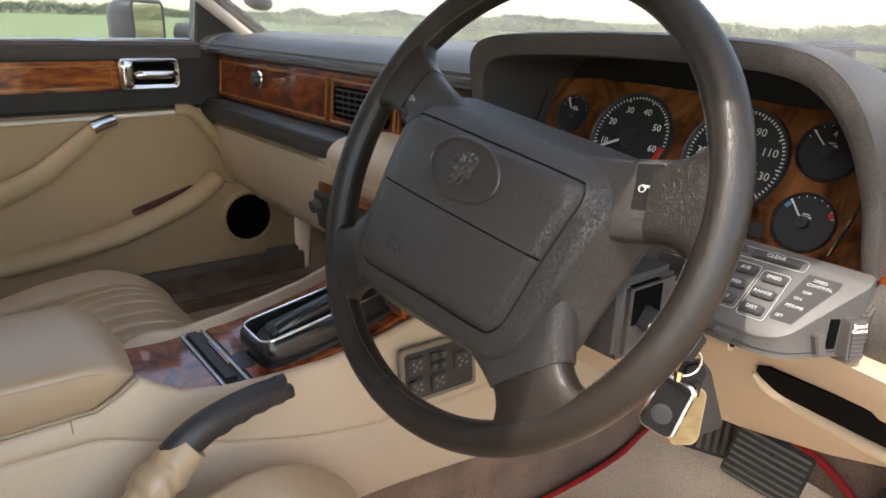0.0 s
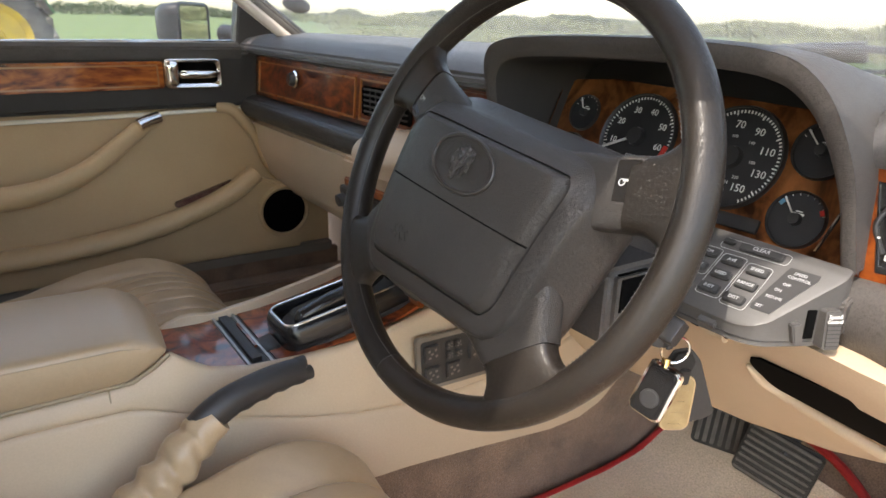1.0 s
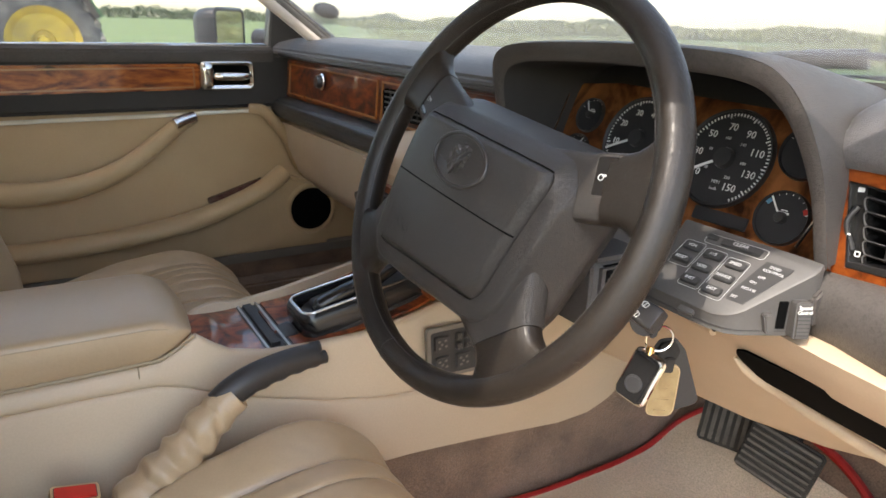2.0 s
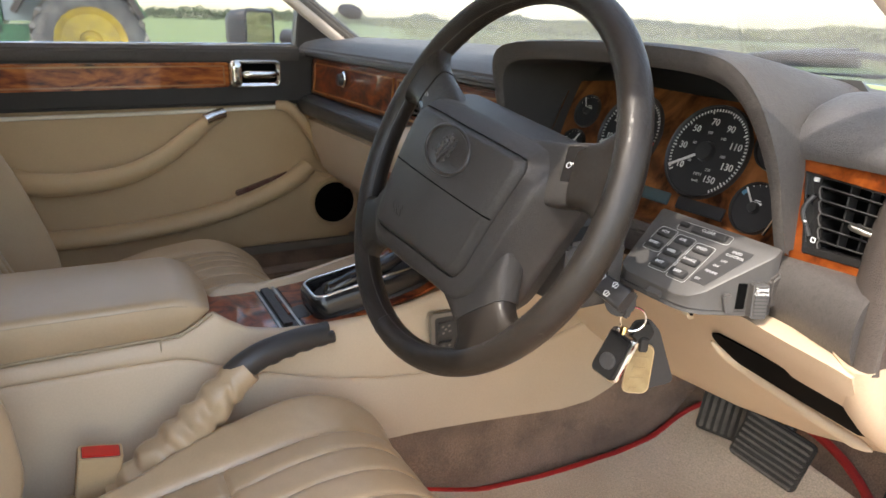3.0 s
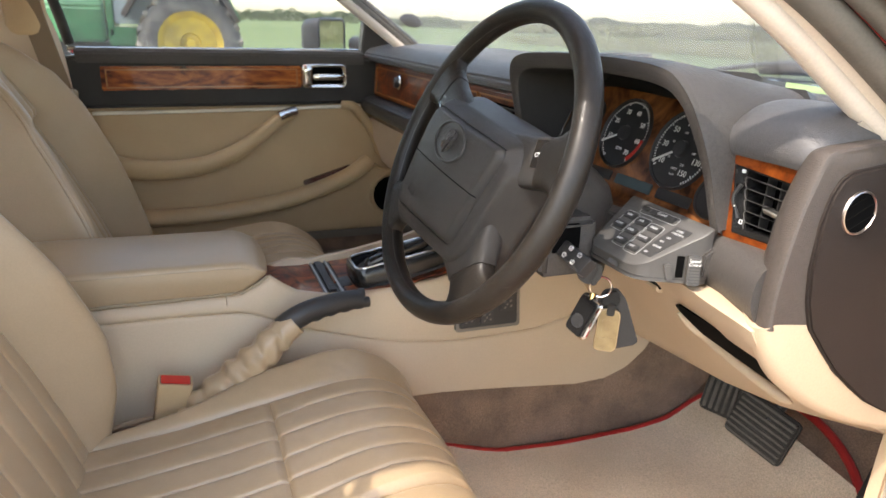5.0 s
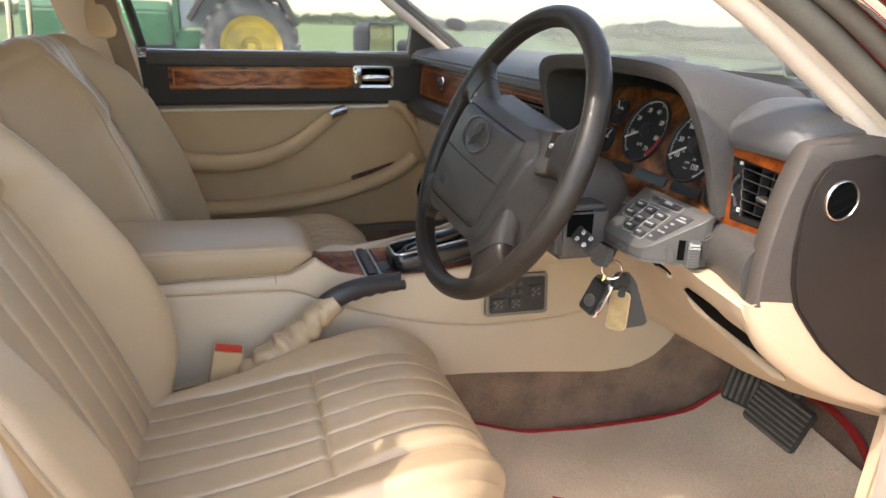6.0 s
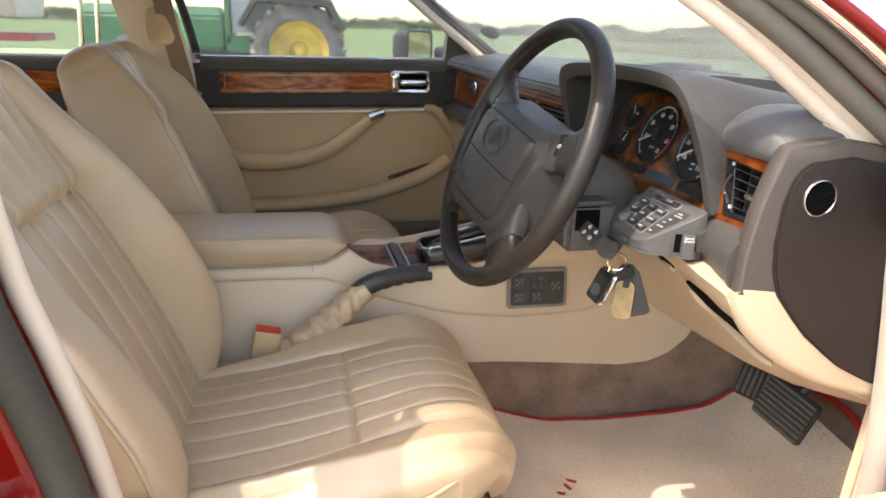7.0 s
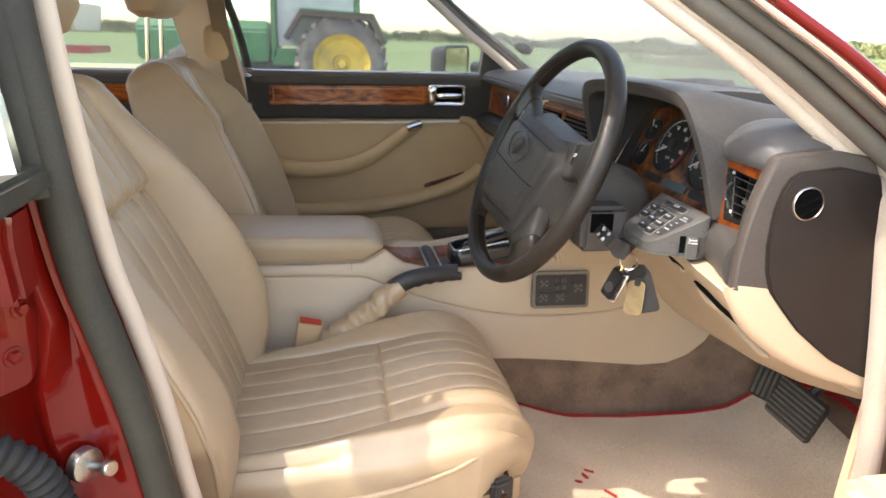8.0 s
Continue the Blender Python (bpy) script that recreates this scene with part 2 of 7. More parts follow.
# near-black, mainly for openings: their inner shade is put into the colour
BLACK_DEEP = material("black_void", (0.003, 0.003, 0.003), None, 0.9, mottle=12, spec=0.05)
PAD = material("wheel_pad_vinyl", (0.041, 0.0360, 0.032), (0.033, 0.0292, 0.0262), 0.42, mottle=14, fine=0.10, spec=0.5, crease=0.9, crease_size=560, crease_deep=0.18)
RIM = material("wheel_leather", (0.0085, 0.0071, 0.0060), (0.025, 0.0192, 0.0148), 0.33, grain=0.05, grain_size=900, mottle=6, bump=0.03, fine=0.15, spec=0.37, crease=0.4, crease_size=430, crease_deep=0.12)
KEYPAD = material("keypad_plastic", (0.080, 0.075, 0.071), (0.070, 0.066, 0.062), 0.42, grain=0.2, grain_size=900, mottle=12, fine=0.04, spec=0.45)
KEY = material("key_plastic", (0.040, 0.038, 0.037), None, 0.5, grain=0.1, grain_size=900, mottle=12)
WHITE = material("white_print", (0.75, 0.75, 0.72), None, 0.6, mottle=40)
GREY_PRINT = material("grey_print", (0.45, 0.45, 0.44), None, 0.6, mottle=40)
RED_PRINT = material("red_print", (0.55, 0.03, 0.02), None, 0.5, mottle=40)
BLUE_PRINT = material("blue_print", (0.10, 0.28, 0.45), None, 0.5, mottle=40)
GAUGE = material("gauge_face", (0.020, 0.020, 0.021), None, 0.6, mottle=30, fine=0.05)
LCD = material("display_glass", (0.045, 0.075, 0.08), None, 0.5, mottle=30)
WOOD = burl("burr_walnut", (0.050, 0.010, 0.003), (0.22, 0.045, 0.008), (0.47, 0.135, 0.020), 22, (0.30, 0.30, 1.1))
WOOD_FASCIA = burl("burr_walnut_fascia", (0.016, 0.003, 0.0015), (0.095, 0.018, 0.005), (0.27, 0.062, 0.011), 20, (0.45, 0.45, 1.0))
WOOD_DASH = burl("burr_walnut_dark", (0.020, 0.008, 0.004), (0.105, 0.037, 0.014), (0.27, 0.105, 0.037), 13, (1.0, 0.6, 0.8))
WOOD_DASH.node_tree.nodes["Principled BSDF"].inputs["Coat Weight"].default_value = 0.04
WOOD_DASH.node_tree.nodes["Principled BSDF"].inputs["Specular IOR Level"].default_value = 0.08
WOOD_VENT = burl("burr_walnut_amber", (0.055, 0.011, 0.003), (0.145, 0.030, 0.006), (0.25, 0.062, 0.012), 24)
WOOD_VENT.node_tree.nodes["Principled BSDF"].inputs["Coat Weight"].default_value = 0.2
PILLAR_CLOTH = material("pillar_cloth", (0.60, 0.51, 0.425), (0.55, 0.465, 0.385), 0.85, grain=0.3, grain_kind="noise", grain_size=900, mottle=20, sheen=0.2, fine=0.05)
PILLAR_SEAL = material("faded_rubber_seal", (0.125, 0.112, 0.095), (0.095, 0.086, 0.075), 0.65, grain=0.2, grain_kind="noise", grain_size=300, mottle=18, fine=0.08)
WOOD_CONSOLE = burl("burr_walnut_red", (0.040, 0.009, 0.005), (0.20, 0.043, 0.014), (0.40, 0.105, 0.030), 20)
WOOD_CONSOLE.node_tree.nodes["Principled BSDF"].inputs["Coat Weight"].default_value = 1.0
INLAY = material("boxwood_inlay", (0.36, 0.135, 0.03), (0.30, 0.11, 0.025), 0.3, coat=1.0, mottle=60)
CHROME = material("chrome", (0.82, 0.80, 0.76), (0.74, 0.72, 0.68), 0.10, metallic=1.0, rough_var=0.05, mottle=30)
RING = material("satin_ring", (0.60, 0.52, 0.47), (0.52, 0.45, 0.41), 0.30, metallic=1.0, mottle=30)
STEEL = material("bare_steel", (0.55, 0.53, 0.48), (0.42, 0.40, 0.36), 0.32, metallic=1.0, mottle=40, fine=0.1)
CARPET = material("brown_carpet", (0.250, 0.160, 0.105), (0.150, 0.095, 0.062), 0.95, grain=1.0, grain_kind="noise", grain_size=520, mottle=16, sheen=0.25, fine=0.34)
MAT = material("beige_mat_pile", (0.66, 0.525, 0.375), (0.50, 0.385, 0.262), 0.95, grain=0.9, grain_kind="noise", grain_size=420, mottle=5, sheen=0.25, fine=0.22)
PIPING = material("red_binding", (0.38, 0.015, 0.012), None, 0.6, grain=0.4, grain_kind="noise", grain_size=900, mottle=30)
RUBBER = material("black_rubber", (0.024, 0.0225, 0.0205), (0.048, 0.044, 0.039), 0.7, grain=0.2, grain_kind="noise", grain_size=500, mottle=20, fine=0.10, spec=0.22)
EDGING = material("beige_grey_edging_cloth", (0.40, 0.335, 0.275), (0.36, 0.30, 0.245), 0.85, grain=0.3, grain_kind="noise", grain_size=900, mottle=14, sheen=0.2, fine=0.06)
RUBBER_WORN = material("worn_rubber", (0.105, 0.094, 0.078), (0.060, 0.054, 0.047), 0.7, grain=0.3, grain_kind="noise", grain_size=500, mottle=30, fine=0.15)
SEAL = material("grey_rubber_seal", (0.056, 0.050, 0.037), (0.044, 0.039, 0.029), 0.6, grain=0.2, grain_kind="noise", grain_size=300, mottle=14, fine=0.08, spec=0.2)
PAINT = material("maroon_paint", (0.165, 0.0042, 0.0020), (0.140, 0.0034, 0.0016), 0.5, spec=0.06, coat=0.75, mottle=20)
TAG = material("tan_leather_tag", (0.36, 0.26, 0.125), (0.27, 0.185, 0.085), 0.4, grain=0.5, grain_kind="noise", grain_size=300, mottle=60)
SWITCH_GREY = material("switch_surround", (0.20, 0.172, 0.14), None, 0.5, grain=0.2, grain_size=800, mottle=14)
SWITCH_PRINT = material("faded_print", (0.17, 0.155, 0.135), None, 0.6, mottle=40)
EMBLEM = material("emblem_plastic", (0.034, 0.031, 0.029), None, 0.36, mottle=30, grain=0.15, grain_size=900)
BRASS = material("brass", (0.75, 0.52, 0.22), None, 0.25, metallic=1.0, mottle=40)


def glass(name, tint, rough=0.0, dust=0.0):
    mat = bpy.data.materials.new(name)
    mat.use_nodes = True
    b = mat.node_tree.nodes["Principled BSDF"]
    b.inputs["Base Color"].default_value = (*tint, 1)
    b.inputs["Transmission Weight"].default_value, b.inputs["Roughness"].default_value, b.inputs["IOR"].default_value = 1.0, rough, 1.45
    if dust > 0:
        n, l = mat.node_tree.nodes, mat.node_tree.links
        co = n.new("ShaderNodeTexCoord")
        ns = n.new("ShaderNodeTexNoise")
        ns.inputs["Scale"].default_value, ns.inputs["Detail"].default_value = 9, 8
        l.new(co.outputs["Object"], ns.inputs["Vector"])
        rg = n.new("ShaderNodeMapRange")
        rg.inputs["From Min"].default_value, rg.inputs["From Max"].default_value = 0.3, 0.7
        rg.inputs["To Min"].default_value, rg.inputs["To Max"].default_value = dust * 0.75, dust * 1.25
        l.new(ns.outputs["Fac"], rg.inputs["Value"])
        film = n.new("ShaderNodeBsdfTranslucent")
        film.inputs["Color"].default_value = (0.82, 0.80, 0.76, 1)
        mx = n.new("ShaderNodeMixShader")
        l.new(rg.outputs[0], mx.inputs[0])
        l.new(b.outputs[0], mx.inputs[1])
        l.new(film.outputs[0], mx.inputs[2])
        l.new(mx.outputs[0], n["Material Output"].inputs["Surface"])
    return mat


GLASS = glass("window_glass", (0.46, 0.485, 0.50), dust=0.012)
SCREEN = glass("dusty_windscreen_glass", (0.395, 0.418, 0.435), dust=0.05)
CREAM = material("cream_trim", (0.80, 0.74, 0.60), (0.74, 0.68, 0.54), 0.22, coat=0.6, mottle=30)
MIRROR = material("mirror", (0.85, 0.86, 0.86), None, 0.03, metallic=1.0, rough_var=0.01)

# ---- the car's shell ----
car = thing("car_body", "maroon painted car body with beige lined pillars and open front door", "car", kind="structure")
part("floor_pan", box(-0.74, 0.74, -1.25, 1.15, 0.215, 0.235, 0.004), CARPET, car, "brown carpeted floor")
# toe boards rise to the bulkhead
part("toe_board", prism("x", -0.70, 0.70, [(0.890, 0.236), (0.92, 0.225), (1.20, 0.50), (1.20, 0.79), (1.17, 0.79), (1.17, 0.515)], 0.004), CARPET, car, "brown carpeted toe board")
part("tunnel", loft([[(0.122 + dx, y, 0.236), (0.118 + dx, y, zt), (-0.118 - dx, y, zt), (-0.122 - dx, y, 0.236)] for y, zt, dx in ((-1.2, 0.41, 0), (0.3, 0.43, 0), (0.62, 0.43, 0), (0.80, 0.50, 0.004), (1.12, 0.60, 0.03))]), CARPET, car, "brown carpet over the transmission tunnel")
for s in (1, -1):
    part("sill", prism("y", -1.2, 0.95, [(s * 0.66, 0.236), (s * 0.665, 0.35), (s * 0.69, 0.372), (s * 0.78, 0.365), (s * 0.86, 0.32), (s * 0.87, 0.20), (s * 0.70, 0.16)], 0.006), PAINT, car)
    part("sill_trim", prism("y", -0.1, 0.72, [(s * 0.645, 0.236), (s * 0.65, 0.362), (s * 0.668, 0.378), (s * 0.69, 0.3735), (s * 0.664, 0.35), (s * 0.659, 0.236)], 0.002), VINYL, car)
    part("sill_carpet", box(-0.712, -0.65, -0.1, 1.0, 0.236, 0.388, 0.006), CARPET, car) if s < 0 else None
    part("kick_panel", prism("x", s * 0.655, s * 0.675, [(0.70, 0.24), (1.08, 0.24), (1.08, 0.66), (0.72, 0.64)], 0.004), VINYL, car)
# roof
def roof_half(y):
    return 0.618 - 0.062 * max(0.0, min(1.0, (y + 0.22) / 0.30))


def roof_skin(lift, half, y):
    return [(x * (roof_half(y) if x > 0 else 0.645), y, lift - 0.07 * abs(x) ** 2.6 - 0.05 * ((y + 0.5) / 0.7) ** 2) for x in np.linspace(-half, half, 15)]


part("roof", loft([roof_skin(1.345, 1.0, y) + roof_skin(1.320, 0.97, y)[::-1] for y in np.linspace(-1.2, 0.36, 12)]), PAINT, car)
part("headlining", loft([roof_skin(1.312, 0.955, y) + roof_skin(1.300, 0.94, y)[::-1] for y in np.linspace(-1.15, 0.35, 12)]), HEADLINING, car)
# windscreen pillars: lined inside, then rubber, bright trim and maroon outside
PILLAR = ((0.06, 1.250), (0.20, 1.175), (0.38, 1.064), (0.486, 1.001), (0.664, 0.880))


def pillar_line(s, dx, across):
    """dx: how far out a layer lies; across: how far it lies from the lining as seen from the open door."""
    out = []
    for y, z in PILLAR:
        lean = 0.42 * max(0.0, z - 0.95) + 0.15 * max(0.0, z - 1.05)
        out.append((s * (0.665 + dx - lean), y + (across - 0.469 * dx) / 0.883 + 0.5 * lean, z))
    return spline(out, 6)


for s in (1, -1):
    part("pillar_lining", tube([(x - s * 0.002, y - 0.0035, z) for x, y, z in pillar_line(s, 0, 0)], 0.0095, 14, flat=1.2, side=(1, 0, 0)), PILLAR_CLOTH, car, "beige lined windscreen pillar")
    cover = []
    for a_, b_ in zip(pillar_line(s, 0.004, 0.006), pillar_line(s, 0.019, 0.0245)):
        f_ = Vector((-0.35 * s, 0.5, 0.0))
        cover.append([a_ - f_ * 0.006, b_ - f_ * 0.002, b_ + f_ * 0.014, a_ + f_ * 0.014])
    part("pillar_cover", loft(cover), PILLAR_CLOTH, car, "pale pillar cover")
    part("pillar_gap", tube(pillar_line(s, 0.0205, 0.0265), 0.0018, 8), BLACK, car)
    for nm, dx, dy, r, mat_, lab in (("pillar_seal", 0.026, 0.037, 0.0125, PILLAR_SEAL, "grey rubber pillar seal"), ("pillar_seal", 0.030, 0.050, 0.008, RUBBER, "black rubber pillar seal"), ("pillar_welt", 0.036, 0.058, 0.0038, PIPING, ""), ("pillar_seal", 0.050, 0.070, 0.009, PILLAR_SEAL, ""), ("pillar_bright_trim", 0.076, 0.090, 0.0075, CHROME, "bright drip rail"), ("pillar_skin", 0.088, 0.104, 0.0062, PAINT, "")):
        if s < 0 and nm in ("pillar_skin", "pillar_bright_trim", "pillar_welt"):
            continue
        part(nm, tube(pillar_line(s, dx, dy), r, 12, flat=1.1, side=(1, 0, 0)), mat_, car, lab)
rings = []
for a, b in zip(pillar_line(1, 0.0, 0.0), pillar_line(1, 0.088, 0.104)):
    f = Vector((-0.35, 0.5, 0.0))
    rings.append([a + f * 0.018, b + f * 0.012, b + f * 0.030, a + f * 0.036])
part("pillar_core", loft(rings), PAINT, car)
part("screen_header", box(-0.62, 0.54, 0.27, 0.36, 1.225, 1.30, 0.02, 3), HEADLINING, car)
# centre posts: maroon pressed face on the driver's side, lined on the far side
edge = [(0.60, -0.215, 1.22), (0.665, -0.186, 1.06), (0.690, -0.168, 0.95), (0.690, -0.154, 0.825), (0.690, -0.137, 0.75), (0.690, -0.118, 0.664), (0.688, -0.100, 0.544), (0.678, -0.08, 0.43), (0.665, -0.05, 0.385)]
edge_line = spline(edge, 8)
low = [p for p in edge_line if p.z < 0.90]
def ridge(z):
    return float(np.interp(z, (0.40, 0.60, 0.668, 0.708, 0.778, 0.90), (-0.085, -0.082, -0.083, -0.076, -0.044, -0.042)))


def post_section(p):
    r = ridge(p.z)
    f = abs(r) / 0.082
    hollow = 0.006 * math.sin((p.z - 0.5) * 17)
    s_, w_ = -0.040, -0.040 - r
    pts = [(-0.01, -0.020), (0.010, -0.024), (0.028, -0.028), (0.038, -0.031), (0.0435, -0.035), (0.0460, s_), (0.0450, s_ - 0.10 * w_), (0.041 + hollow * 0.4, s_ - 0.3 * w_), (0.041 + hollow * 0.4, s_ - 0.6 * w_), (0.049, s_ - 0.85 * w_), (0.057, r - 0.001), (0.0605, r - 0.004), (0.060, r - 0.009), (0.052, r - 0.015), (0.046, r - 0.023), (0.044, r - 0.05), (0.044, -0.17), (-0.01, -0.17)]
    return [(p.x + dx, p.y + dy, p.z) for dx, dy in pts]


part("centre_post", loft([post_section(p) for p in low]), PAINT, car, "maroon pressed centre post", smooth=50)
part("upper_post", tube([(p.x + 0.040, p.y - 0.035, p.z) for p in edge_line if p.z > 0.87], 0.020, 12), SEAL, car, "dark window post")
part("far_post", loft([[(-x - 0.06, y - 0.10, z), (-x - 0.06, y + 0.02, z), (-x + 0.004, y + 0.035, z), (-x + 0.022, y + 0.02, z), (-x + 0.022, y - 0.10, z)] for x, y, z in spline([(0.61, -0.30, 1.25), (0.66, -0.250, 1.03), (0.695, -0.222, 0.90), (0.70, -0.205, 0.62), (0.70, -0.19, 0.36)], 6)]), HEADLINING, car, "beige lined centre post")
# rubber seal and cloth-covered edge round the driver's doorway
part("doorway_edging", tube([(x, y - 0.0055 - 0.010 * max(0.0, z - 0.75), z) for x, y, z in spline(edge, 8)], 0.0095, 14), HEADLINING, car, "beige cloth doorway edging")
part("doorway_seal", tube([(x + 0.036, y - 0.020, z) for x, y, z in spline(edge, 8)], 0.0160, 14, flat=1.0), SEAL, car, "grey rubber door seal")
part("front_edging", tube(spline([(0.652, 0.580, 0.9345), (0.661, 0.645, 0.889), (0.676, 0.668, 0.855), (0.688, 0.676, 0.80), (0.694, 0.690, 0.70), (0.694, 0.7065, 0.58), (0.692, 0.717, 0.49), (0.688, 0.716, 0.385)], 8), lambda t: 0.0098 + 0.0047 * min(1.0, t * 3.5), 14), EDGING, car, "beige cloth doorway edging")
part("far_front_post", box(-0.86, -0.672, 0.742, 1.10, 0.24, 0.90, 0.006), VINYL, car)
part("front_post", prism("z", 0.30, 0.90, [(0.69, 0.745), (0.78, 0.73), (0.84, 0.76), (0.84, 1.0), (0.69, 1.0)], 0.006), PAINT, car)

# windscreen
def screen(x, t):
    y0, z0, y1, z1 = 0.98 - 0.30 * (abs(x) / 0.72) ** 2.2, 0.93, 0.33 - 0.14 * (abs(x) / 0.62) ** 2, 1.30
    return (x * (1 - 0.10 * t), y0 + (y1 - y0) * t, z0 + (z1 - z0) * t)


bm = loft([[screen(x, t) for x in np.linspace(-0.735, 0.735, 21)] for t in np.linspace(0, 1, 9)], closed=False)
bmesh.ops.solidify(bm, geom=bm.faces, thickness=0.005)
windscreen = part("windscreen", bm, SCREEN, car, "clear laminated windscreen glass")
windscreen.visible_shadow = False
part("screen_surround", tube([screen(-0.735, t) for t in np.linspace(0, 1, 9)], 0.014, 10), RUBBER, car)
part("scuttle", loft([[(x, screen(x, 0)[1] - 0.03, 0.893) for x in np.linspace(-0.76, 0.76, 13)] + [(x, screen(x, 0)[1] + 0.10, 0.90) for x in np.linspace(0.76, -0.76, 13)]] + [[(x, screen(x, 0)[1] - 0.03, 0.80) for x in np.linspace(-0.76, 0.76, 13)] + [(x, screen(x, 0)[1] + 0.10, 0.80) for x in np.linspace(0.76, -0.76, 13)]]), RUBBER, car)
part("bonnet", loft([[(x, y, 0.850 - 0.15 * ((y - 1.0) / 1.4) - 0.06 * (abs(x) / 0.8) ** 2.5) for x in np.linspace(-0.84, 0.84, 13)] + [(x, y, 0.60) for x in (0.86, -0.86)] for y in np.linspace(1.09, 2.4, 8)]), PAINT, car)
part("body_side", prism("y", -1.26, -0.30, [(-0.72, 0.25), (-0.87, 0.25), (-0.89, 0.6), (-0.85, 0.90), (-0.80, 0.90), (-0.82, 0.6)], 0.01), PAINT, car)
boot_line = [(-1.50, 0.895), (-1.9, 0.885), (-2.22, 0.855), (-2.30, 0.80), (-2.32, 0.55), (-2.26, 0.36), (-1.27, 0.36), (-1.27, 0.895)]
part("boot", prism("x", -0.80, 0.80, boot_line, 0.03, 3), PAINT, car, "maroon boot")
for s in (1, -1):
    part("rear_pillar", loft([[(s * (0.63 - 0.0 * k), -1.20 - 0.36 * k, 1.29 - 0.40 * k), (s * (0.70 + 0.06 * k), -1.16 - 0.30 * k, 1.25 - 0.37 * k), (s * (0.70 + 0.06 * k), -1.02 - 0.10 * k, 1.25 - 0.37 * k), (s * (0.62 - 0.0 * k), -1.06 - 0.12 * k, 1.27 - 0.40 * k)] for k in (0, 0.5, 1.0)]), PAINT, car)
    part("rear_wing", prism("y", -2.2, -1.10, [(s * 0.70, 0.30), (s * 0.86, 0.30), (s * 0.885, 0.60), (s * 0.85, 0.875), (s * 0.72, 0.892)], 0.015, 3), PAINT, car)
bm = loft([[(x, -1.19 - 0.36 * k, 1.275 - 0.385 * k) for x in (-0.62, -0.3, 0, 0.3, 0.62)] for k in (0, 0.5, 1.0)], closed=False)
bmesh.ops.solidify(bm, geom=bm.faces, thickness=0.005)
part("rear_screen", bm, GLASS, car).visible_shadow = False
part("rear_bulkhead", box(-0.68, 0.68, -1.25, -1.2, 0.24, 0.90, 0.01), VINYL, car)

# ---- front passenger door, shut ----
DX = -0.70
pdoor = thing("passenger_door", "shut beige passenger door with walnut strip and chrome handle", "door", (DX, 0.15, 0.40), kind="structure")
part("door_shell", prism("y", -0.19, 0.70, [(-0.765, 0.37), (-0.86, 0.37), (-0.885, 0.60), (-0.85, 0.90), (-0.765, 0.90)], 0.01), PAINT, pdoor)
part("lower_panel", prism("x", -0.77, -0.715, [(-0.21, 0.44), (0.70, 0.44), (0.70, 0.70), (0.62, 0.75), (0.50, 0.7925), (-0.21, 0.785)], 0.008, 3), DOOR_BEIGE, pdoor, "beige vinyl door card")
part("upper_panel", prism("x", -0.772, -0.704, [(-0.21, 0.786), (0.60, 0.792), (0.62, 0.86), (0.60, 0.908), (-0.21, 0.904)], 0.008, 3), HOOD_BLACK, pdoor, "charcoal upper door trim")
part("sill_cap", prism("y", -0.17, 0.50, [(-0.70, 0.890), (-0.697, 0.913), (-0.704, 0.923), (-0.765, 0.922), (-0.765, 0.890)], 0.003), DASH_GREY, pdoor, "grey window sill cap")
part("window_seal", tube([(-0.768, -0.19, 0.917), (-0.768, 0.2, 0.920), (-0.768, 0.52, 0.922)], 0.006, 8), CHROME, pdoor, "bright window seal strip")
strip = part("wood_strip", prism("x", -0.706, -0.697, [(-0.122, 0.828), (0.336, 0.833), (0.336, 0.887), (-0.122, 0.883)], 0.0025), WOOD, pdoor, "polished burr walnut strip")
for nm, a, b in (("lo", 0.836, 0.8395), ("hi", 0.8765, 0.880)):
    part("inlay_line", prism("x", -0.7, -0.6964, [(-0.112, a - 0.003), (0.326, a + 0.001), (0.326, b + 0.001), (-0.112, b - 0.003)], 0), INLAY, strip)
for y in (-0.112, 0.323):
    part("inlay_line", box(-0.70, -0.6964, y, y + 0.0035, 0.837, 0.878, 0), INLAY, strip)
# chrome pull
hm = axes((-0.699, 0.395, 0.8625), (0, 1, 0), (0, 0, 1))
handle = part("door_handle", loft([[hm @ Vector((a * k, b * k2, d)) for a, b in rounded_rect(0.116, 0.062, 0.012)] for d, k, k2 in ((-0.004, 1.0, 1.0), (0.003, 1.0, 1.0), (0.0065, 0.975, 0.95), (0.008, 0.94, 0.90), (0.0075, 0.91, 0.84), (0.004, 0.885, 0.78))]), CHROME, pdoor, "chrome inner door handle", smooth=70)
part("handle_recess", plate(rounded_rect(0.082, 0.040, 0.008), 0.0042, 0.0052, 0, hm @ pose(0.006, 0, 0)), BLACK_DEEP, handle)
part("handle_lever", loft([[hm @ Vector((x, -0.002 + 0.0085 * k * math.cos(q), 0.009 + 0.006 * k * math.sin(q))) for q in [j * math.tau / 16 for j in range(16)]] for x, k in ((-0.030, 0.5), (-0.026, 0.9), (-0.01, 1.0), (0.03, 1.0), (0.042, 0.8), (0.045, 0.4))]), CHROME, handle, "chrome lever")
part("handle_block", loft([[hm @ Vector((-0.043 + a * k, b * k2, d)) for a, b in rounded_rect(0.026, 0.056, 0.010)] for d, k, k2 in ((0.003, 1.0, 1.0), (0.008, 0.96, 0.97), (0.011, 0.8, 0.86), (0.012, 0.4, 0.5))]), CHROME, handle, smooth=70)
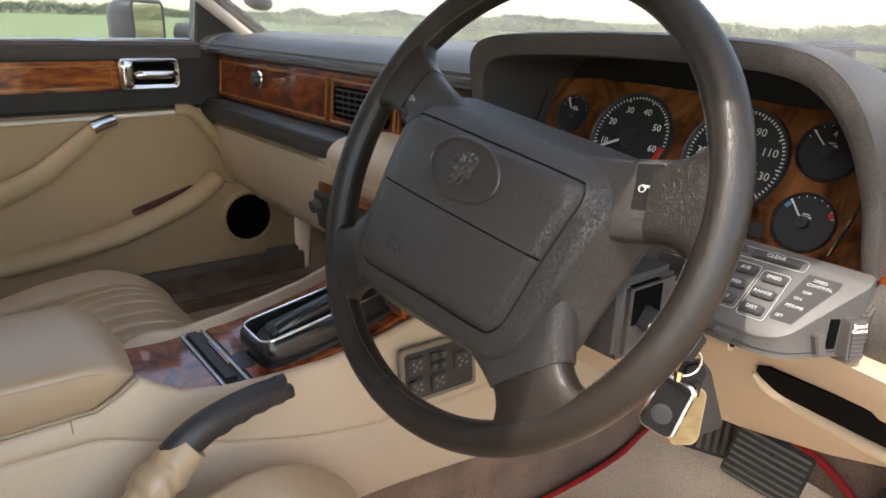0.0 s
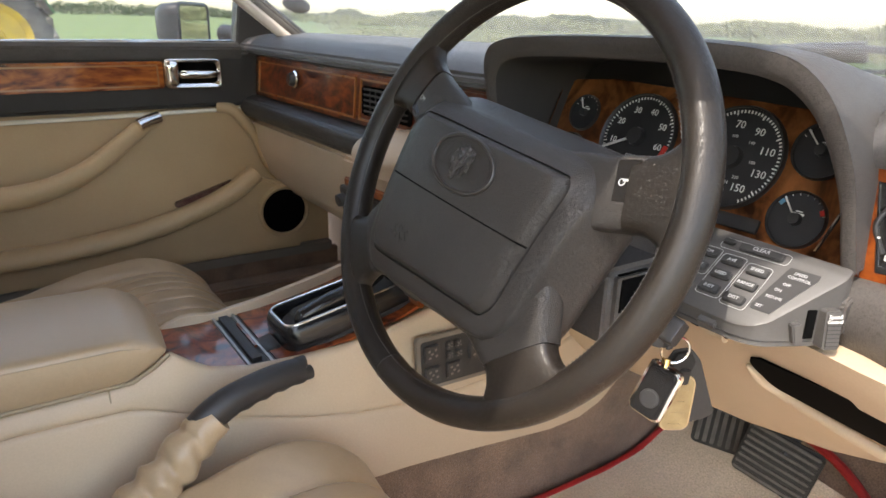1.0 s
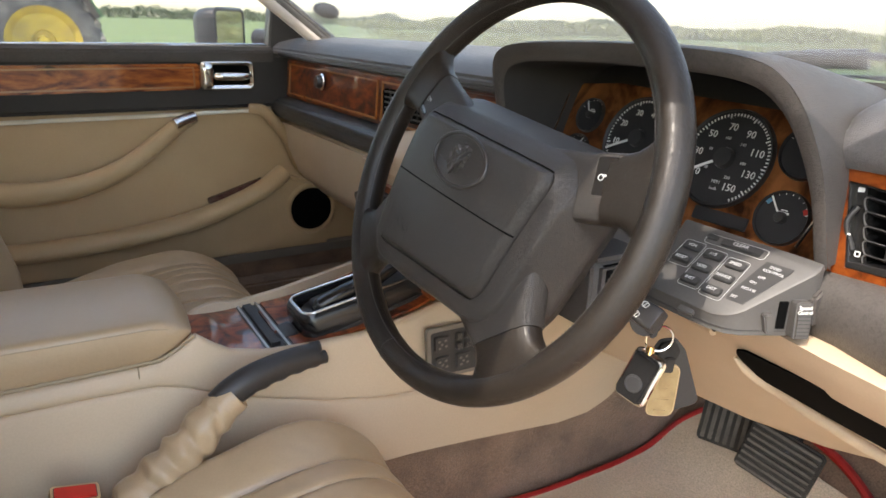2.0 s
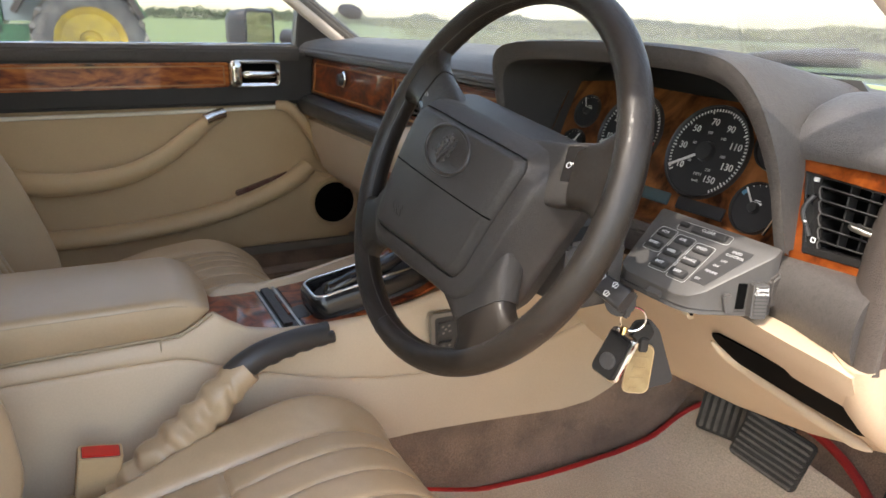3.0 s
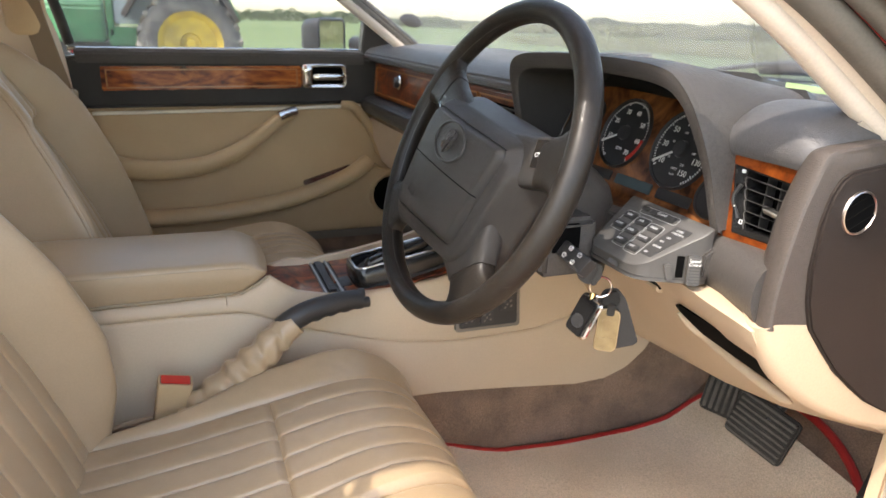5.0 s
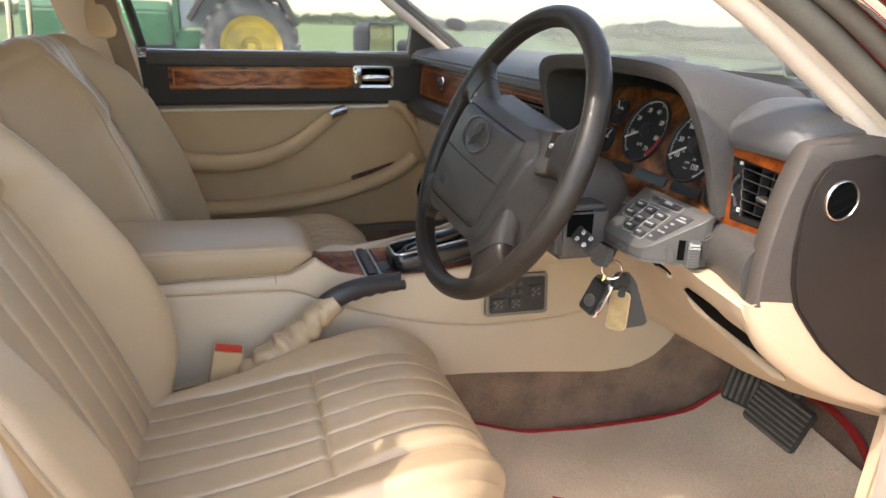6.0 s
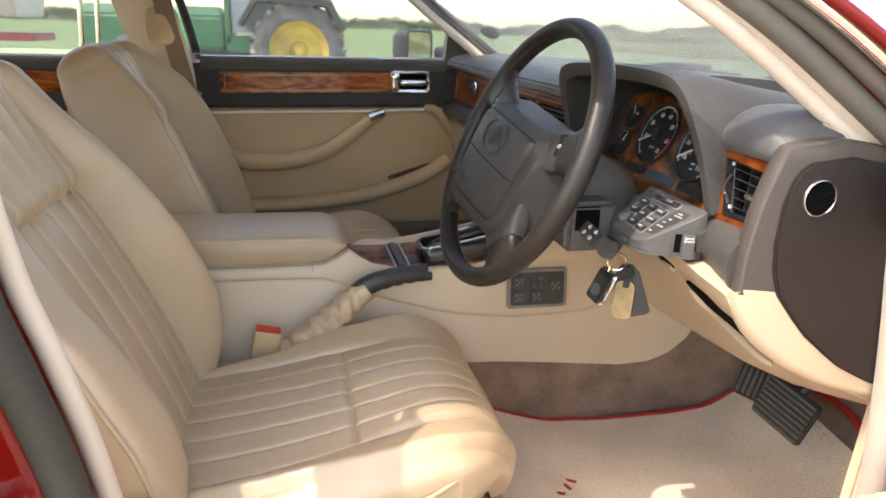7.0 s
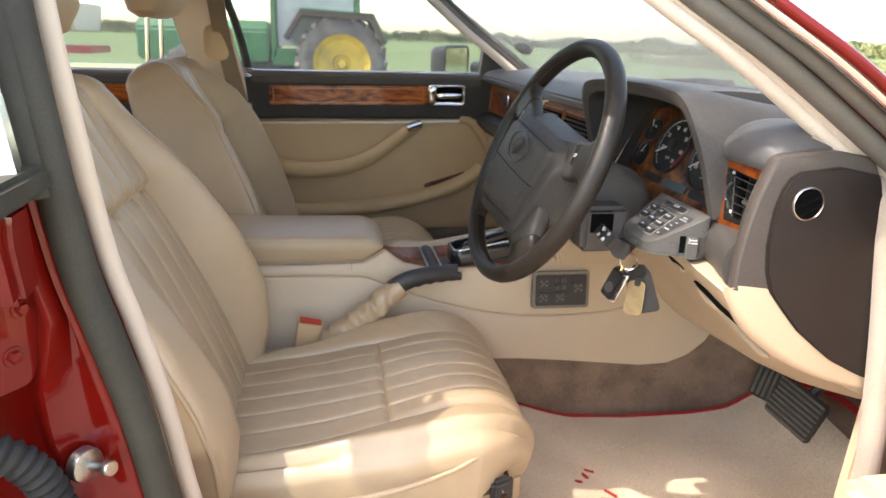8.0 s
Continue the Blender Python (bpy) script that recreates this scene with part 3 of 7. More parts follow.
# bright strip along the top of the beige card
part("bright_strip", tube([(-0.708, -0.15, 0.775), (-0.707, 0.2, 0.779), (-0.707, 0.49, 0.785)], 0.0045, 8, flat=1.0), CREAM, pdoor)
# the sweeping arm pull and the pocket rail
pull = [(-0.712, -0.125, 0.655), (-0.672, -0.08, 0.648), (-0.655, 0.0, 0.645), (-0.655, 0.09, 0.655), (-0.662, 0.17, 0.685), (-0.675, 0.235, 0.728), (-0.69, 0.285, 0.762), (-0.70, 0.31, 0.772)]
arm = part("arm_pull", tube(spline(pull, 7), lambda t: 0.030 - 0.014 * t, 14, flat=0.85), DOOR_BEIGE, pdoor, "beige padded door pull")
part("pull_cap", tube(spline([(-0.672, 0.272, 0.764), (-0.678, 0.288, 0.770), (-0.690, 0.316, 0.776)], 6), 0.0130, 12), CHROME, arm, "chrome pull cap")
rail = [(-0.705, -0.16, 0.525), (-0.675, -0.05, 0.522), (-0.665, 0.10, 0.528), (-0.667, 0.25, 0.545), (-0.672, 0.36, 0.572), (-0.68, 0.45, 0.605), (-0.695, 0.51, 0.640)]
part("pocket_rail", tube(spline(rail, 7), 0.022, 14, flat=0.8), DOOR_BEIGE, pdoor, "beige map pocket rail")
part("pocket_face", prism("x", -0.73, -0.69, [(-0.16, 0.45), (0.62, 0.45), (0.62, 0.60), (0.52, 0.63), (0.44, 0.60), (0.34, 0.565), (0.2, 0.537), (-0.16, 0.525)], 0.008), DOOR_BEIGE, pdoor)
part("pocket_lamp", box(-0.716, -0.700, 0.335, 0.470, 0.588, 0.602, 0.003, m=Matrix.Translation((0, 0.4, 0.59)) @ pose(0, 0, 0, 17) @ Matrix.Translation((0, -0.4, -0.583))), material("marker_lamp_red", (0.07, 0.012, 0.01), (0.16, 0.10, 0.08), 0.2, mottle=25), pdoor, "dark red door marker lamp")
spk = axes((-0.688, 0.572, 0.545), (0, 1, 0), (0, 0, 1))
speaker = part("speaker", lathe([(0, 0.002), (0.050, 0.002), (0.053, 0.0)], 32, spk), BLACK_DEEP, pdoor, "round black speaker grille")
part("speaker_ring", lathe([(0.0525, -0.01), (0.062, -0.008), (0.064, 0.001), (0.058, 0.006), (0.0525, 0.004), (0.0525, -0.01)], 32, spk), DOOR_BEIGE, speaker)
part("card_moulding", tube(spline([(-0.712, 0.44, 0.790), (-0.707, 0.472, 0.783), (-0.703, 0.505, 0.744), (-0.701, 0.530, 0.703), (-0.700, 0.545, 0.660), (-0.698, 0.570, 0.634), (-0.698, 0.615, 0.622), (-0.700, 0.650, 0.612), (-0.708, 0.685, 0.600)], 5), 0.013, 12), DOOR_BEIGE, pdoor)
part("kick_strip", box(-0.72, -0.700, -0.17, 0.70, 0.425, 0.452, 0.005), SWITCH_GREY, pdoor, "grey kick strip")
part("door_carpet", box(-0.73, -0.712, -0.17, 0.72, 0.36, 0.43, 0.004), CARPET, pdoor)
# side glass and its frame
bm = loft([[(-0.80 + 0.13 * t, y0 + (y1 - y0) * k / 8, 0.905 + 0.335 * t) for k in range(9)] for t, y0, y1 in ((0, -0.19, 0.62), (0.45, -0.215, 0.49), (1.0, -0.27, 0.24))], closed=False)
bmesh.ops.solidify(bm, geom=bm.faces, thickness=0.004)
pane = part("pane", bm, GLASS, pdoor, "clear side window glass")
pane.visible_shadow = False
part("window_frame", tube(spline([(-0.77, -0.185, 0.93), (-0.735, -0.215, 1.07), (-0.665, -0.275, 1.25)], 6), 0.012, 10), RUBBER, pdoor, "black rubber window channel")
part("quarter_fillet", prism("x", -0.80, -0.755, [(0.505, 0.905), (0.66, 0.905), (0.52, 1.03)], 0.003), BLACK, pdoor, "black mirror fillet")

# passenger side mirror outside
mir = thing("door_mirror", "black and chrome door mirror outside the passenger window", "mirror", (-0.90, 0.50, 0.93))
mm = axes((-0.93, 0.452, 0.955), (-0.80, 0.60, 0), (0, 0, 1))     # its glass looks back and inward
part("mirror_housing", loft([[mm @ Vector((a * k, b * k, d)) for a, b in rounded_rect(0.175, 0.098, 0.02)] for d, k in ((-0.055, 0.45), (-0.05, 0.70), (-0.03, 0.93), (0.0, 1.0), (0.012, 1.0))]), BLACK, mir)
part("mirror_glass", plate(rounded_rect(0.160, 0.084, 0.014), 0.0125, 0.0145, 0, mm), MIRROR, mir, "mirror glass")
part("mirror_bezel", tube([mm @ Vector((a, b, 0.013)) for a, b in rounded_rect(0.170, 0.094, 0.018)], 0.0045, 8, cyclic=True), BLACK, mir)
part("mirror_foot", tube([(-0.87, 0.515, 0.938), (-0.80, 0.55, 0.935), (-0.77, 0.565, 0.935)], 0.022, 10), BLACK, mir)

# ---- rear passenger-side door, seen past the seats ----
rdoor = thing("rear_door", "shut rear door with walnut strip and beige trim", "door", (-0.70, -0.7, 0.40), kind="structure")
part("lower_panel", prism("x", -0.77, -0.715, [(-1.15, 0.40), (-0.32, 0.40), (-0.32, 0.775), (-1.15, 0.765)], 0.008), DOOR_BEIGE, rdoor)
part("upper_panel", prism("x", -0.772, -0.704, [(-1.15, 0.775), (-0.32, 0.78), (-0.33, 0.900), (-1.15, 0.897)], 0.008), BLACK, rdoor)
part("sill_cap", prism("y", -1.15, -0.32, [(-0.70, 0.885), (-0.697, 0.905), (-0.704, 0.915), (-0.765, 0.914), (-0.765, 0.885)], 0.003), DASH_GREY, rdoor)
part("wood_strip", prism("x", -0.706, -0.697, [(-1.0, 0.822), (-0.42, 0.826), (-0.42, 0.880), (-1.0, 0.876)], 0.0025), WOOD, rdoor, "polished burr walnut strip")
part("window_seal", tube([(-0.768, -1.15, 0.910), (-0.768, -0.30, 0.914)], 0.006, 8), CHROME, rdoor)
bm = loft([[(-0.80 + 0.13 * t, y, 0.93 + 0.31 * t) for y in np.linspace(-1.12, -0.30 - 0.06 * t, 5)] for t in (0, 0.5, 1)], closed=False)
bmesh.ops.solidify(bm, geom=bm.faces, thickness=0.004)
part("pane", bm, GLASS, rdoor).visible_shadow = False
part("window_frame", tube([(-0.77, -0.305, 0.93), (-0.665, -0.36, 1.25)], 0.016, 10), HEADLINING, rdoor)

# ---- dashboard ----
dash = thing("dashboard", "charcoal dashboard with walnut fascia and beige knee panel", "dashboard", (0, 0.6, 0.75))
top_outline = [(1.02, 0.93), (0.80, 0.944), (0.66, 0.946), (0.575, 0.941), (0.532, 0.932), (0.513, 0.918), (0.512, 0.905), (0.528, 0.899), (0.60, 0.89), (1.02, 0.86)]
part("top_pad", prism("x", -0.765, 0.171, top_outline, 0.004, 2), DASH_TOP, dash, "charcoal padded dash top")
pod_line = [(p.y, p.z) for p in spline([(0, 1.02, 0.895), (0, 0.80, 0.912), (0, 0.68, 0.927), (0, 0.62, 0.938), (0, 0.577, 0.940), (0, 0.547, 0.932), (0, 0.530, 0.917), (0, 0.5245, 0.902), (0, 0.5270, 0.8915), (0, 0.5360, 0.8885), (0, 0.60, 0.886), (0, 1.02, 0.86)], 4)]
part("top_pad", loft([[(x, y + (0.006 * g if y < 0.6 else 0), z - 0.012 * g * (1 if z > 0.92 else 0.3)) for y, z in pod_line] for x, g in ((0.5585, 1.0), (0.562, 0.45), (0.569, 0.12), (0.581, 0.0), (0.63, 0.0), (0.645, 0.2), (0.656, 0.8), (0.664, 1.8))]), DASH_TOP, dash, "charcoal padded dash top", smooth=70)
part("top_bridge", prism("x", 0.18, 0.52, [(1.02, 0.900), (0.80, 0.922), (0.68, 0.930), (0.68, 0.88), (1.02, 0.86)], 0.003), DASH_TOP, dash)
# walnut fascia, passenger side
fascia = part("fascia", prism("x", -0.690, 0.17, [(0.522, 0.816), (0.528, 0.898), (0.56, 0.898), (0.56, 0.816)], 0.003), WOOD_FASCIA, dash, "burr walnut fascia")
for x0, x1 in ((-0.668, -0.212), (-0.196, -0.02), (-0.012, 0.16)):
    for z in (0.824, 0.886):
        part("inlay_line", prism("x", x0, x1, [(0.5195 + (z - 0.816) * 0.073, z), (0.5195 + (z - 0.8125) * 0.073, z + 0.0035), (0.53, z + 0.0035), (0.53, z)], 0), INLAY, fascia)
    for x in (x0, x1 - 0.0035):
        part("inlay_line", prism("x", x, x + 0.0035, [(0.5200, 0.824), (0.5248, 0.8895), (0.53, 0.8895), (0.53, 0.824)], 0), INLAY, fascia)
for x0, x1 in ((-0.182, -0.034), (0.002, 0.148)):
    vent = part("face_vent", box(x0, x1, 0.5185, 0.535, 0.834, 0.879, 0.003), BLACK_DEEP, fascia, "black slatted air vent")
    for k in range(5):
        part("slat", box(x0 + 0.012, x1 - 0.004, 0.5165, 0.522, 0.840 + k * 0.0085, 0.8425 + k * 0.0085, 0), BLACK, vent)
    for k in range(6):
        xx = x0 + 0.03 + k * (x1 - x0 - 0.04) / 6
        part("blade", box(xx, xx + 0.002, 0.518, 0.524, 0.837, 0.876, 0), BLACK, vent)
lock = part("glovebox_lock", lathe([(0, 0.014), (0.010, 0.014), (0.0125, 0.010), (0.0135, 0.0), (0.0, 0.0)], 24, axes((-0.462, 0.5225, 0.866), (1, 0, 0), (0, 0.07, 1))), BLACK, fascia, "black glovebox lock")
part("lock_ring", lathe([(0.0135, 0.0), (0.0165, 0.002), (0.0135, 0.004), (0.0135, 0.0)], 24, axes((-0.462, 0.5225, 0.866), (1, 0, 0), (0, 0.07, 1))), CHROME, lock)
# padded roll under the fascia
part("lower_roll", prism("x", -0.765, 0.165, [(0.515, 0.812), (0.500, 0.806), (0.494, 0.792), (0.498, 0.775), (0.512, 0.764), (0.56, 0.76), (0.56, 0.815)], 0.004, 3), BLACK, dash, "charcoal padded roll")
# beige glovebox lid and its lower curve
part("glovebox", prism("x", -0.72, -0.125, [(0.515, 0.765), (0.522, 0.70), (0.545, 0.64), (0.60, 0.585), (0.70, 0.55), (0.80, 0.53), (0.80, 0.765)], 0.010, 3), VINYL, dash, "beige vinyl glovebox and knee panel")
# the centre stack
stack = part("centre_fascia", prism("x", -0.125, 0.125, [(0.515, 0.785), (0.452, 0.785), (0.47, 0.66), (0.49, 0.60), (0.70, 0.60), (0.70, 0.785)], 0.006), VINYL, dash, "beige centre fascia moulding")
brow = [(p.y, p.z) for p in spline([(0, 0.545, 0.829), (0, 0.500, 0.831), (0, 0.458, 0.828), (0, 0.436, 0.816), (0, 0.430, 0.798), (0, 0.440, 0.780), (0, 0.470, 0.768), (0, 0.53, 0.765)], 5)]
part("stack_brow", loft([[(x, 0.49 + (y - 0.49) * k, 0.798 + (z - 0.798) * k) for y, z in brow] for x, k in ((-0.056, 0.6), (-0.052, 0.86), (-0.044, 0.97), (-0.03, 1.0), (0.11, 1.0), (0.124, 0.97), (0.132, 0.86), (0.136, 0.6))]), VINYL, stack, "beige padded brow", smooth=75)
sm = axes((0.0, 0.459, 0.712), (1, 0, 0), (0, -0.145, 0.99))
part("stack_wood", plate(rounded_rect(0.185, 0.15, 0.006), 0.0, 0.006, 0.002, sm @ pose(0, -0.025, 0.004)), WOOD, stack, "walnut centre panel")
radio = part("radio", plate(rounded_rect(0.185, 0.055, 0.004), 0.008, 0.016, 0.002, sm @ pose(0, 0.012, 0.003)), BLACK, stack, "black car radio")
part("heater_panel", plate(rounded_rect(0.185, 0.062, 0.004), 0.008, 0.013, 0.002, sm @ pose(0, -0.055, 0.003)), BLACK, stack, "black heater control panel")
for k in range(5):
    part("radio_key", plate(rounded_rect(0.022, 0.012, 0.002), 0.018, 0.022, 0.001, sm @ pose(-0.055 + k * 0.0275, 0.0, 0.002)), KEY, radio)
for k in (-1, 1):
    part("radio_knob", lathe([(0, 0.013), (0.009, 0.012), (0.010, 0.0), (0, 0)], 20, sm @ pose(k * 0.08, 0.02, 0.018)), KEY, radio)

# instrument hood
def hood_ring(y, grow, dz, drop):
    base = [(0.172, 0.80), (0.170, 0.86), (0.171, 0.915), (0.178, 0.945), (0.200, 0.960), (0.26, 0.966), (0.36, 0.969), (0.45, 0.968), (0.51, 0.963), (0.540, 0.950), (0.560, 0.925), (0.573, 0.885), (0.577, 0.845), (0.580, 0.815)]
    return [Vector((0.38 + (x - 0.38) * (1 + grow), y + 0.27 * max(0.0, 0.94 - z), z + dz - drop)) for x, z in base]


def hood_curve(ring):
    return spline(ring, 4)


outer = [hood_curve(hood_ring(y, g, dz, 0)) for y, g, dz in ((0.492, 0.0, -0.004), (0.486, 0.002, 0.0), (0.492, 0.004, 0.0015), (0.51, 0.005, 0.0015), (0.535, 0.007, 0.0), (0.565, 0.009, -0.005), (0.60, 0.011, -0.012), (0.66, 0.015, -0.022), (0.74, 0.02, -0.034), (0.84, 0.02, -0.045), (0.96, 0.02, -0.060))]
inner = [hood_curve(hood_ring(y, g, dz, 0)) for y, g, dz in ((0.486, 0.002, -0.0005), (0.487, -0.035, -0.012), (0.495, -0.056, -0.0185), (0.52, -0.058, -0.021), (0.58, -0.02, -0.021), (0.66, 0.0, -0.022))]
part("instrument_hood", loft(outer, closed=False), DASH_GREY, dash, "grained grey instrument hood", smooth=80)
part("hood_lip", loft(inner[:3], closed=False), DASH_GREY, dash, "grained grey hood lip", smooth=80)
part("hood_lining", loft(inner[2:], closed=False), HOOD_BLACK, dash, "black hood lining")

# instruments, leaning back
LEAN = radians(22)
IM = axes((0.0, 0.610, 0.870), (1, 0, 0), (0, math.sin(LEAN), math.cos(LEAN)))
cluster = part("instrument_panel", plate([(0.160, -0.085), (0.60, -0.085), (0.585, 0.0), (0.54, 0.036), (0.48, 0.046), (0.24, 0.055), (0.160, 0.048)], -0.012, 0.0, 0.002, IM), WOOD_DASH, dash, "walnut instrument panel")
part("panel_back", plate([(0.17, -0.10), (0.585, -0.10), (0.565, 0.055), (0.53, 0.085), (0.20, 0.085), (0.175, 0.07)], -0.03, -0.014, 0, IM), BLACK, dash)
part("lens_edge", tube([IM @ Vector((0.172, 0.045, 0.012)), IM @ Vector((0.185, -0.075, 0.028))], 0.0016, 6), CHROME, cluster)
part("lens_edge", tube([IM @ Vector((0.545, 0.02, 0.012)), IM @ Vector((0.532, -0.075, 0.028))], 0.0016, 6), CHROME, cluster)


def dial(name, x, s, r, ticks, needle, label, numbers=(), span=(225, -45), red=None):
    m = IM @ pose(x, s, 0.0)
    d = part(name, lathe([(0, 0.001), (r * 0.97, 0.001), (r, 0.0025), (r * 1.02, 0.0)], 40, m), GAUGE, cluster, label)
    part("dial_ring", lathe([(r * 1.0, 0.0), (r * 1.0, 0.004), (r * 1.03, 0.005), (r * 1.06, 0.0), (r * 1.0, 0.0)], 40, m), BLACK, d)
    bms = []
    for k in range(ticks + 1):
        a = radians(span[0] + (span[1] - span[0]) * k / ticks)
        bms.append(box(r * (0.86 if k % 8 == 0 else 0.90), r * 0.955, -r * 0.014, r * 0.014, 0.0012, 0.0018, 0, m=m @ Matrix.Rotation(a, 4, "Z")))
    part("dial_scale", joined(*bms), WHITE, d)
    if red:
        bms = [box(r * 0.82, r * 0.955, -r * 0.03, r * 0.03, 0.0012, 0.0020, 0, m=m @ Matrix.Rotation(radians(a), 4, "Z")) for a in range(red[0], red[1], -4)]
        part("red_band", joined(*bms), RED_PRINT, d)
    for k, txt in enumerate(numbers):
        a = radians(span[0] + (span[1] - span[0]) * k / (len(numbers) - 1))
        if txt:
            lettering(txt, r * 0.215, m @ pose(r * 0.68 * math.cos(a), r * 0.66 * math.sin(a), 0.0014), WHITE, d, "numeral")
    a = radians(needle)
    part("needle", box(-r * 0.1, r * 0.92, -r * 0.026, r * 0.026, 0.004, 0.0055, 0, m=m @ Matrix.Rotation(a, 4, "Z")), WHITE, d, "white needle")
    part("needle_boss", lathe([(0, 0.008), (r * 0.20, 0.0075), (r * 0.23, 0.002), (0, 0.002)], 20, m), BLACK, d)
    return d, m


tach, tm = dial("rev_counter", 0.298, -0.0065, 0.0465, 56, 205, "round black rev counter", ("", "10", "20", "30", "40", "50", "60", "70"), (235, -55), (-8, -55))
lettering("RPM", 0.007, tm @ pose(0, -0.022, 0.0014), GREY_PRINT, tach, "caption")
speedo, sm2 = dial("speedometer", 0.415, -0.0085, 0.0485, 60, 210, "round black speedometer", ("10", "30", "50", "70", "90", "110", "130", "150"), (215, -60))
lettering("MPH", 0.005, sm2 @ pose(0, -0.0245, 0.0014), GREY_PRINT, speedo, "caption")
lettering("km/h", 0.0042, sm2 @ pose(0, -0.0315, 0.0014), GREY_PRINT, speedo, "caption")
for k, txt in enumerate(("20", "60", "100", "140", "180", "220")):
    a = radians(215 - 275 * k / 5)
    lettering(txt, 0.0045, sm2 @ pose(0.021 * math.cos(a), 0.021 * math.sin(a), 0.0014), GREY_PRINT, speedo, "numeral")
for nm, x, s, r, nd, lab in (("oil_gauge", 0.4935, 0.011, 0.0245, 135, "small black oil pressure gauge"), ("temperature_gauge", 0.4945, -0.051, 0.0245, 130, "small black water temperature gauge"), ("battery_gauge", 0.212, 0.010, 0.0205, 120, "small black battery gauge"), ("fuel_gauge", 0.208, -0.037, 0.021, 60, "small black fuel gauge")):
    d, m = dial(nm, x, s, r, 8, nd, lab, (), (150, 20))
    if nm == "temperature_gauge":
        part("red_band", joined(*[box(r * 0.80, r * 0.955, -0.001, 0.001, 0.0012, 0.002, 0, m=m @ Matrix.Rotation(radians(a), 4, "Z")) for a in (32, 28, 24)]), RED_PRINT, d)
        part("blue_band", joined(*[box(r * 0.80, r * 0.955, -0.001, 0.001, 0.0012, 0.002, 0, m=m @ Matrix.Rotation(radians(a), 4, "Z")) for a in (140, 144, 148)]), BLUE_PRINT, d)
    if nm == "oil_gauge":
        lettering("4", 0.007, m @ pose(0, r * 0.62, 0.0014), WHITE, d, "numeral")
        lettering("8", 0.007, m @ pose(r * 0.72, r * 0.18, 0.0014), WHITE, d, "numeral")
    part("gauge_symbol", joined(box(-0.005, 0.005, 0.004, 0.006, 0.0012, 0.0018, 0, m=m), box(-0.003, 0.003, 0.007, 0.008, 0.0012, 0.0018, 0, m=m)), WHITE, d)
for x0, x1, s0, mat_, lab in ((0.250, 0.308, -0.0665, GAUGE, "black warning lamp strip"), (0.318, 0.394, -0.0665, LCD, "blue-grey message display"), (0.404, 0.466, -0.0665, GAUGE, "black warning lamp strip")):
    part("display", box(x0, x1, s0 - 0.0068, s0 + 0.0068, 0.0, 0.002, 0.001, m=IM), mat_, cluster, lab)
# pale ledge under the instruments, lit by the sky
part("panel_ledge", prism("x", 0.175, 0.585, [(0.590, 0.785), (0.568, 0.780), (0.515, 0.800), (0.505, 0.794), (0.505, 0.77), (0.60, 0.77)], 0.002), DASH_GREY, dash, "grey panel ledge")
ledge = [(p.y, p.z) for p in spline([(0, -0.076, 0.0012), (0, -0.083, 0.003), (0, -0.090, 0.009), (0, -0.095, 0.018), (0, -0.099, 0.034)], 4)]
part("wood_ledge", loft([[IM @ Vector((x, s_, z_)) for s_, z_ in ledge] + [IM @ Vector((x, -0.11, 0.034)), IM @ Vector((x, -0.11, -0.004))] for x in (0.180, 0.30, 0.45, 0.560)]), WOOD_DASH, cluster, "walnut ledge under the dials")

# driver's outer vent pod
part("vent_pod", prism("x", 0.560, 0.664, [(0.566, 0.892), (0.566, 0.805), (0.60, 0.80), (0.60, 0.892)], 0.001), BLACK, dash)
vm = axes((0.623, 0.533, 0.848), (1, 0, 0), (0, 0.05, 1))
vo = [(-0.060, 0.044), (0.040, 0.041), (0.040, -0.041), (-0.052, -0.0395)]
vi = [(-0.0475, 0.032), (0.039, 0.026), (0.039, -0.029), (-0.035, -0.0315)]
vent = part("vent_surround", bevelled(loft([[vm @ Vector((x, y, z)) for x, y in o] for o, z in ((vo, -0.012), (vo, 0.003), (vi, 0.003), (vi, -0.026))], caps=False), 0.0015), WOOD_VENT, dash, "walnut vent surround")
part("vent_back", plate(rounded_rect(0.096, 0.076, 0.003), -0.030, -0.026, 0, vm @ pose(-0.003, 0.001, 0)), BLACK_DEEP, vent)
# black frame inside the wood, thicker along the foot
part("vent_frame", bevelled(loft([[vm @ Vector((x, y, z)) for x, y in o] for o, z in ((vi, -0.020), (vi, 0.0036), ([(-0.0458, 0.0305), (0.039, 0.0245), (0.039, -0.0225), (-0.0335, -0.0260)], 0.0030), ([(-0.0455, 0.0300), (0.039, 0.0240), (0.039, -0.0220), (-0.0330, -0.0255)], -0.020))], caps=False), 0.0006), BLACK_GLOSS, vent, "black vent frame")
part("vent_cheek", loft([[vm @ Vector((x, y, z)) for x, z in ((x0, -0.020), (x0, -0.002), (x0 + 0.0100, -0.002), (x0 + 0.0105, -0.020))] for x0, y in ((-0.0460, 0.0305), (-0.0340, -0.0260))]), BLACK_GLOSS, vent, "black panel beside the slats")
part("vent_thumbwheel", tube(spline([vm @ Vector((-0.0385, 0.014, -0.001)), vm @ Vector((-0.0420, 0.001, 0.0025)), vm @ Vector((-0.0350, -0.018, -0.001))], 8), 0.0021, 10), BLACK, vent, "black thumbwheel")
part("vent_mark", plate(rounded_rect(0.0046, 0.0034, 0.0005), -0.0020, -0.0014, 0, vm @ pose(-0.0395, 0.0265, 0)), WHITE, vent)
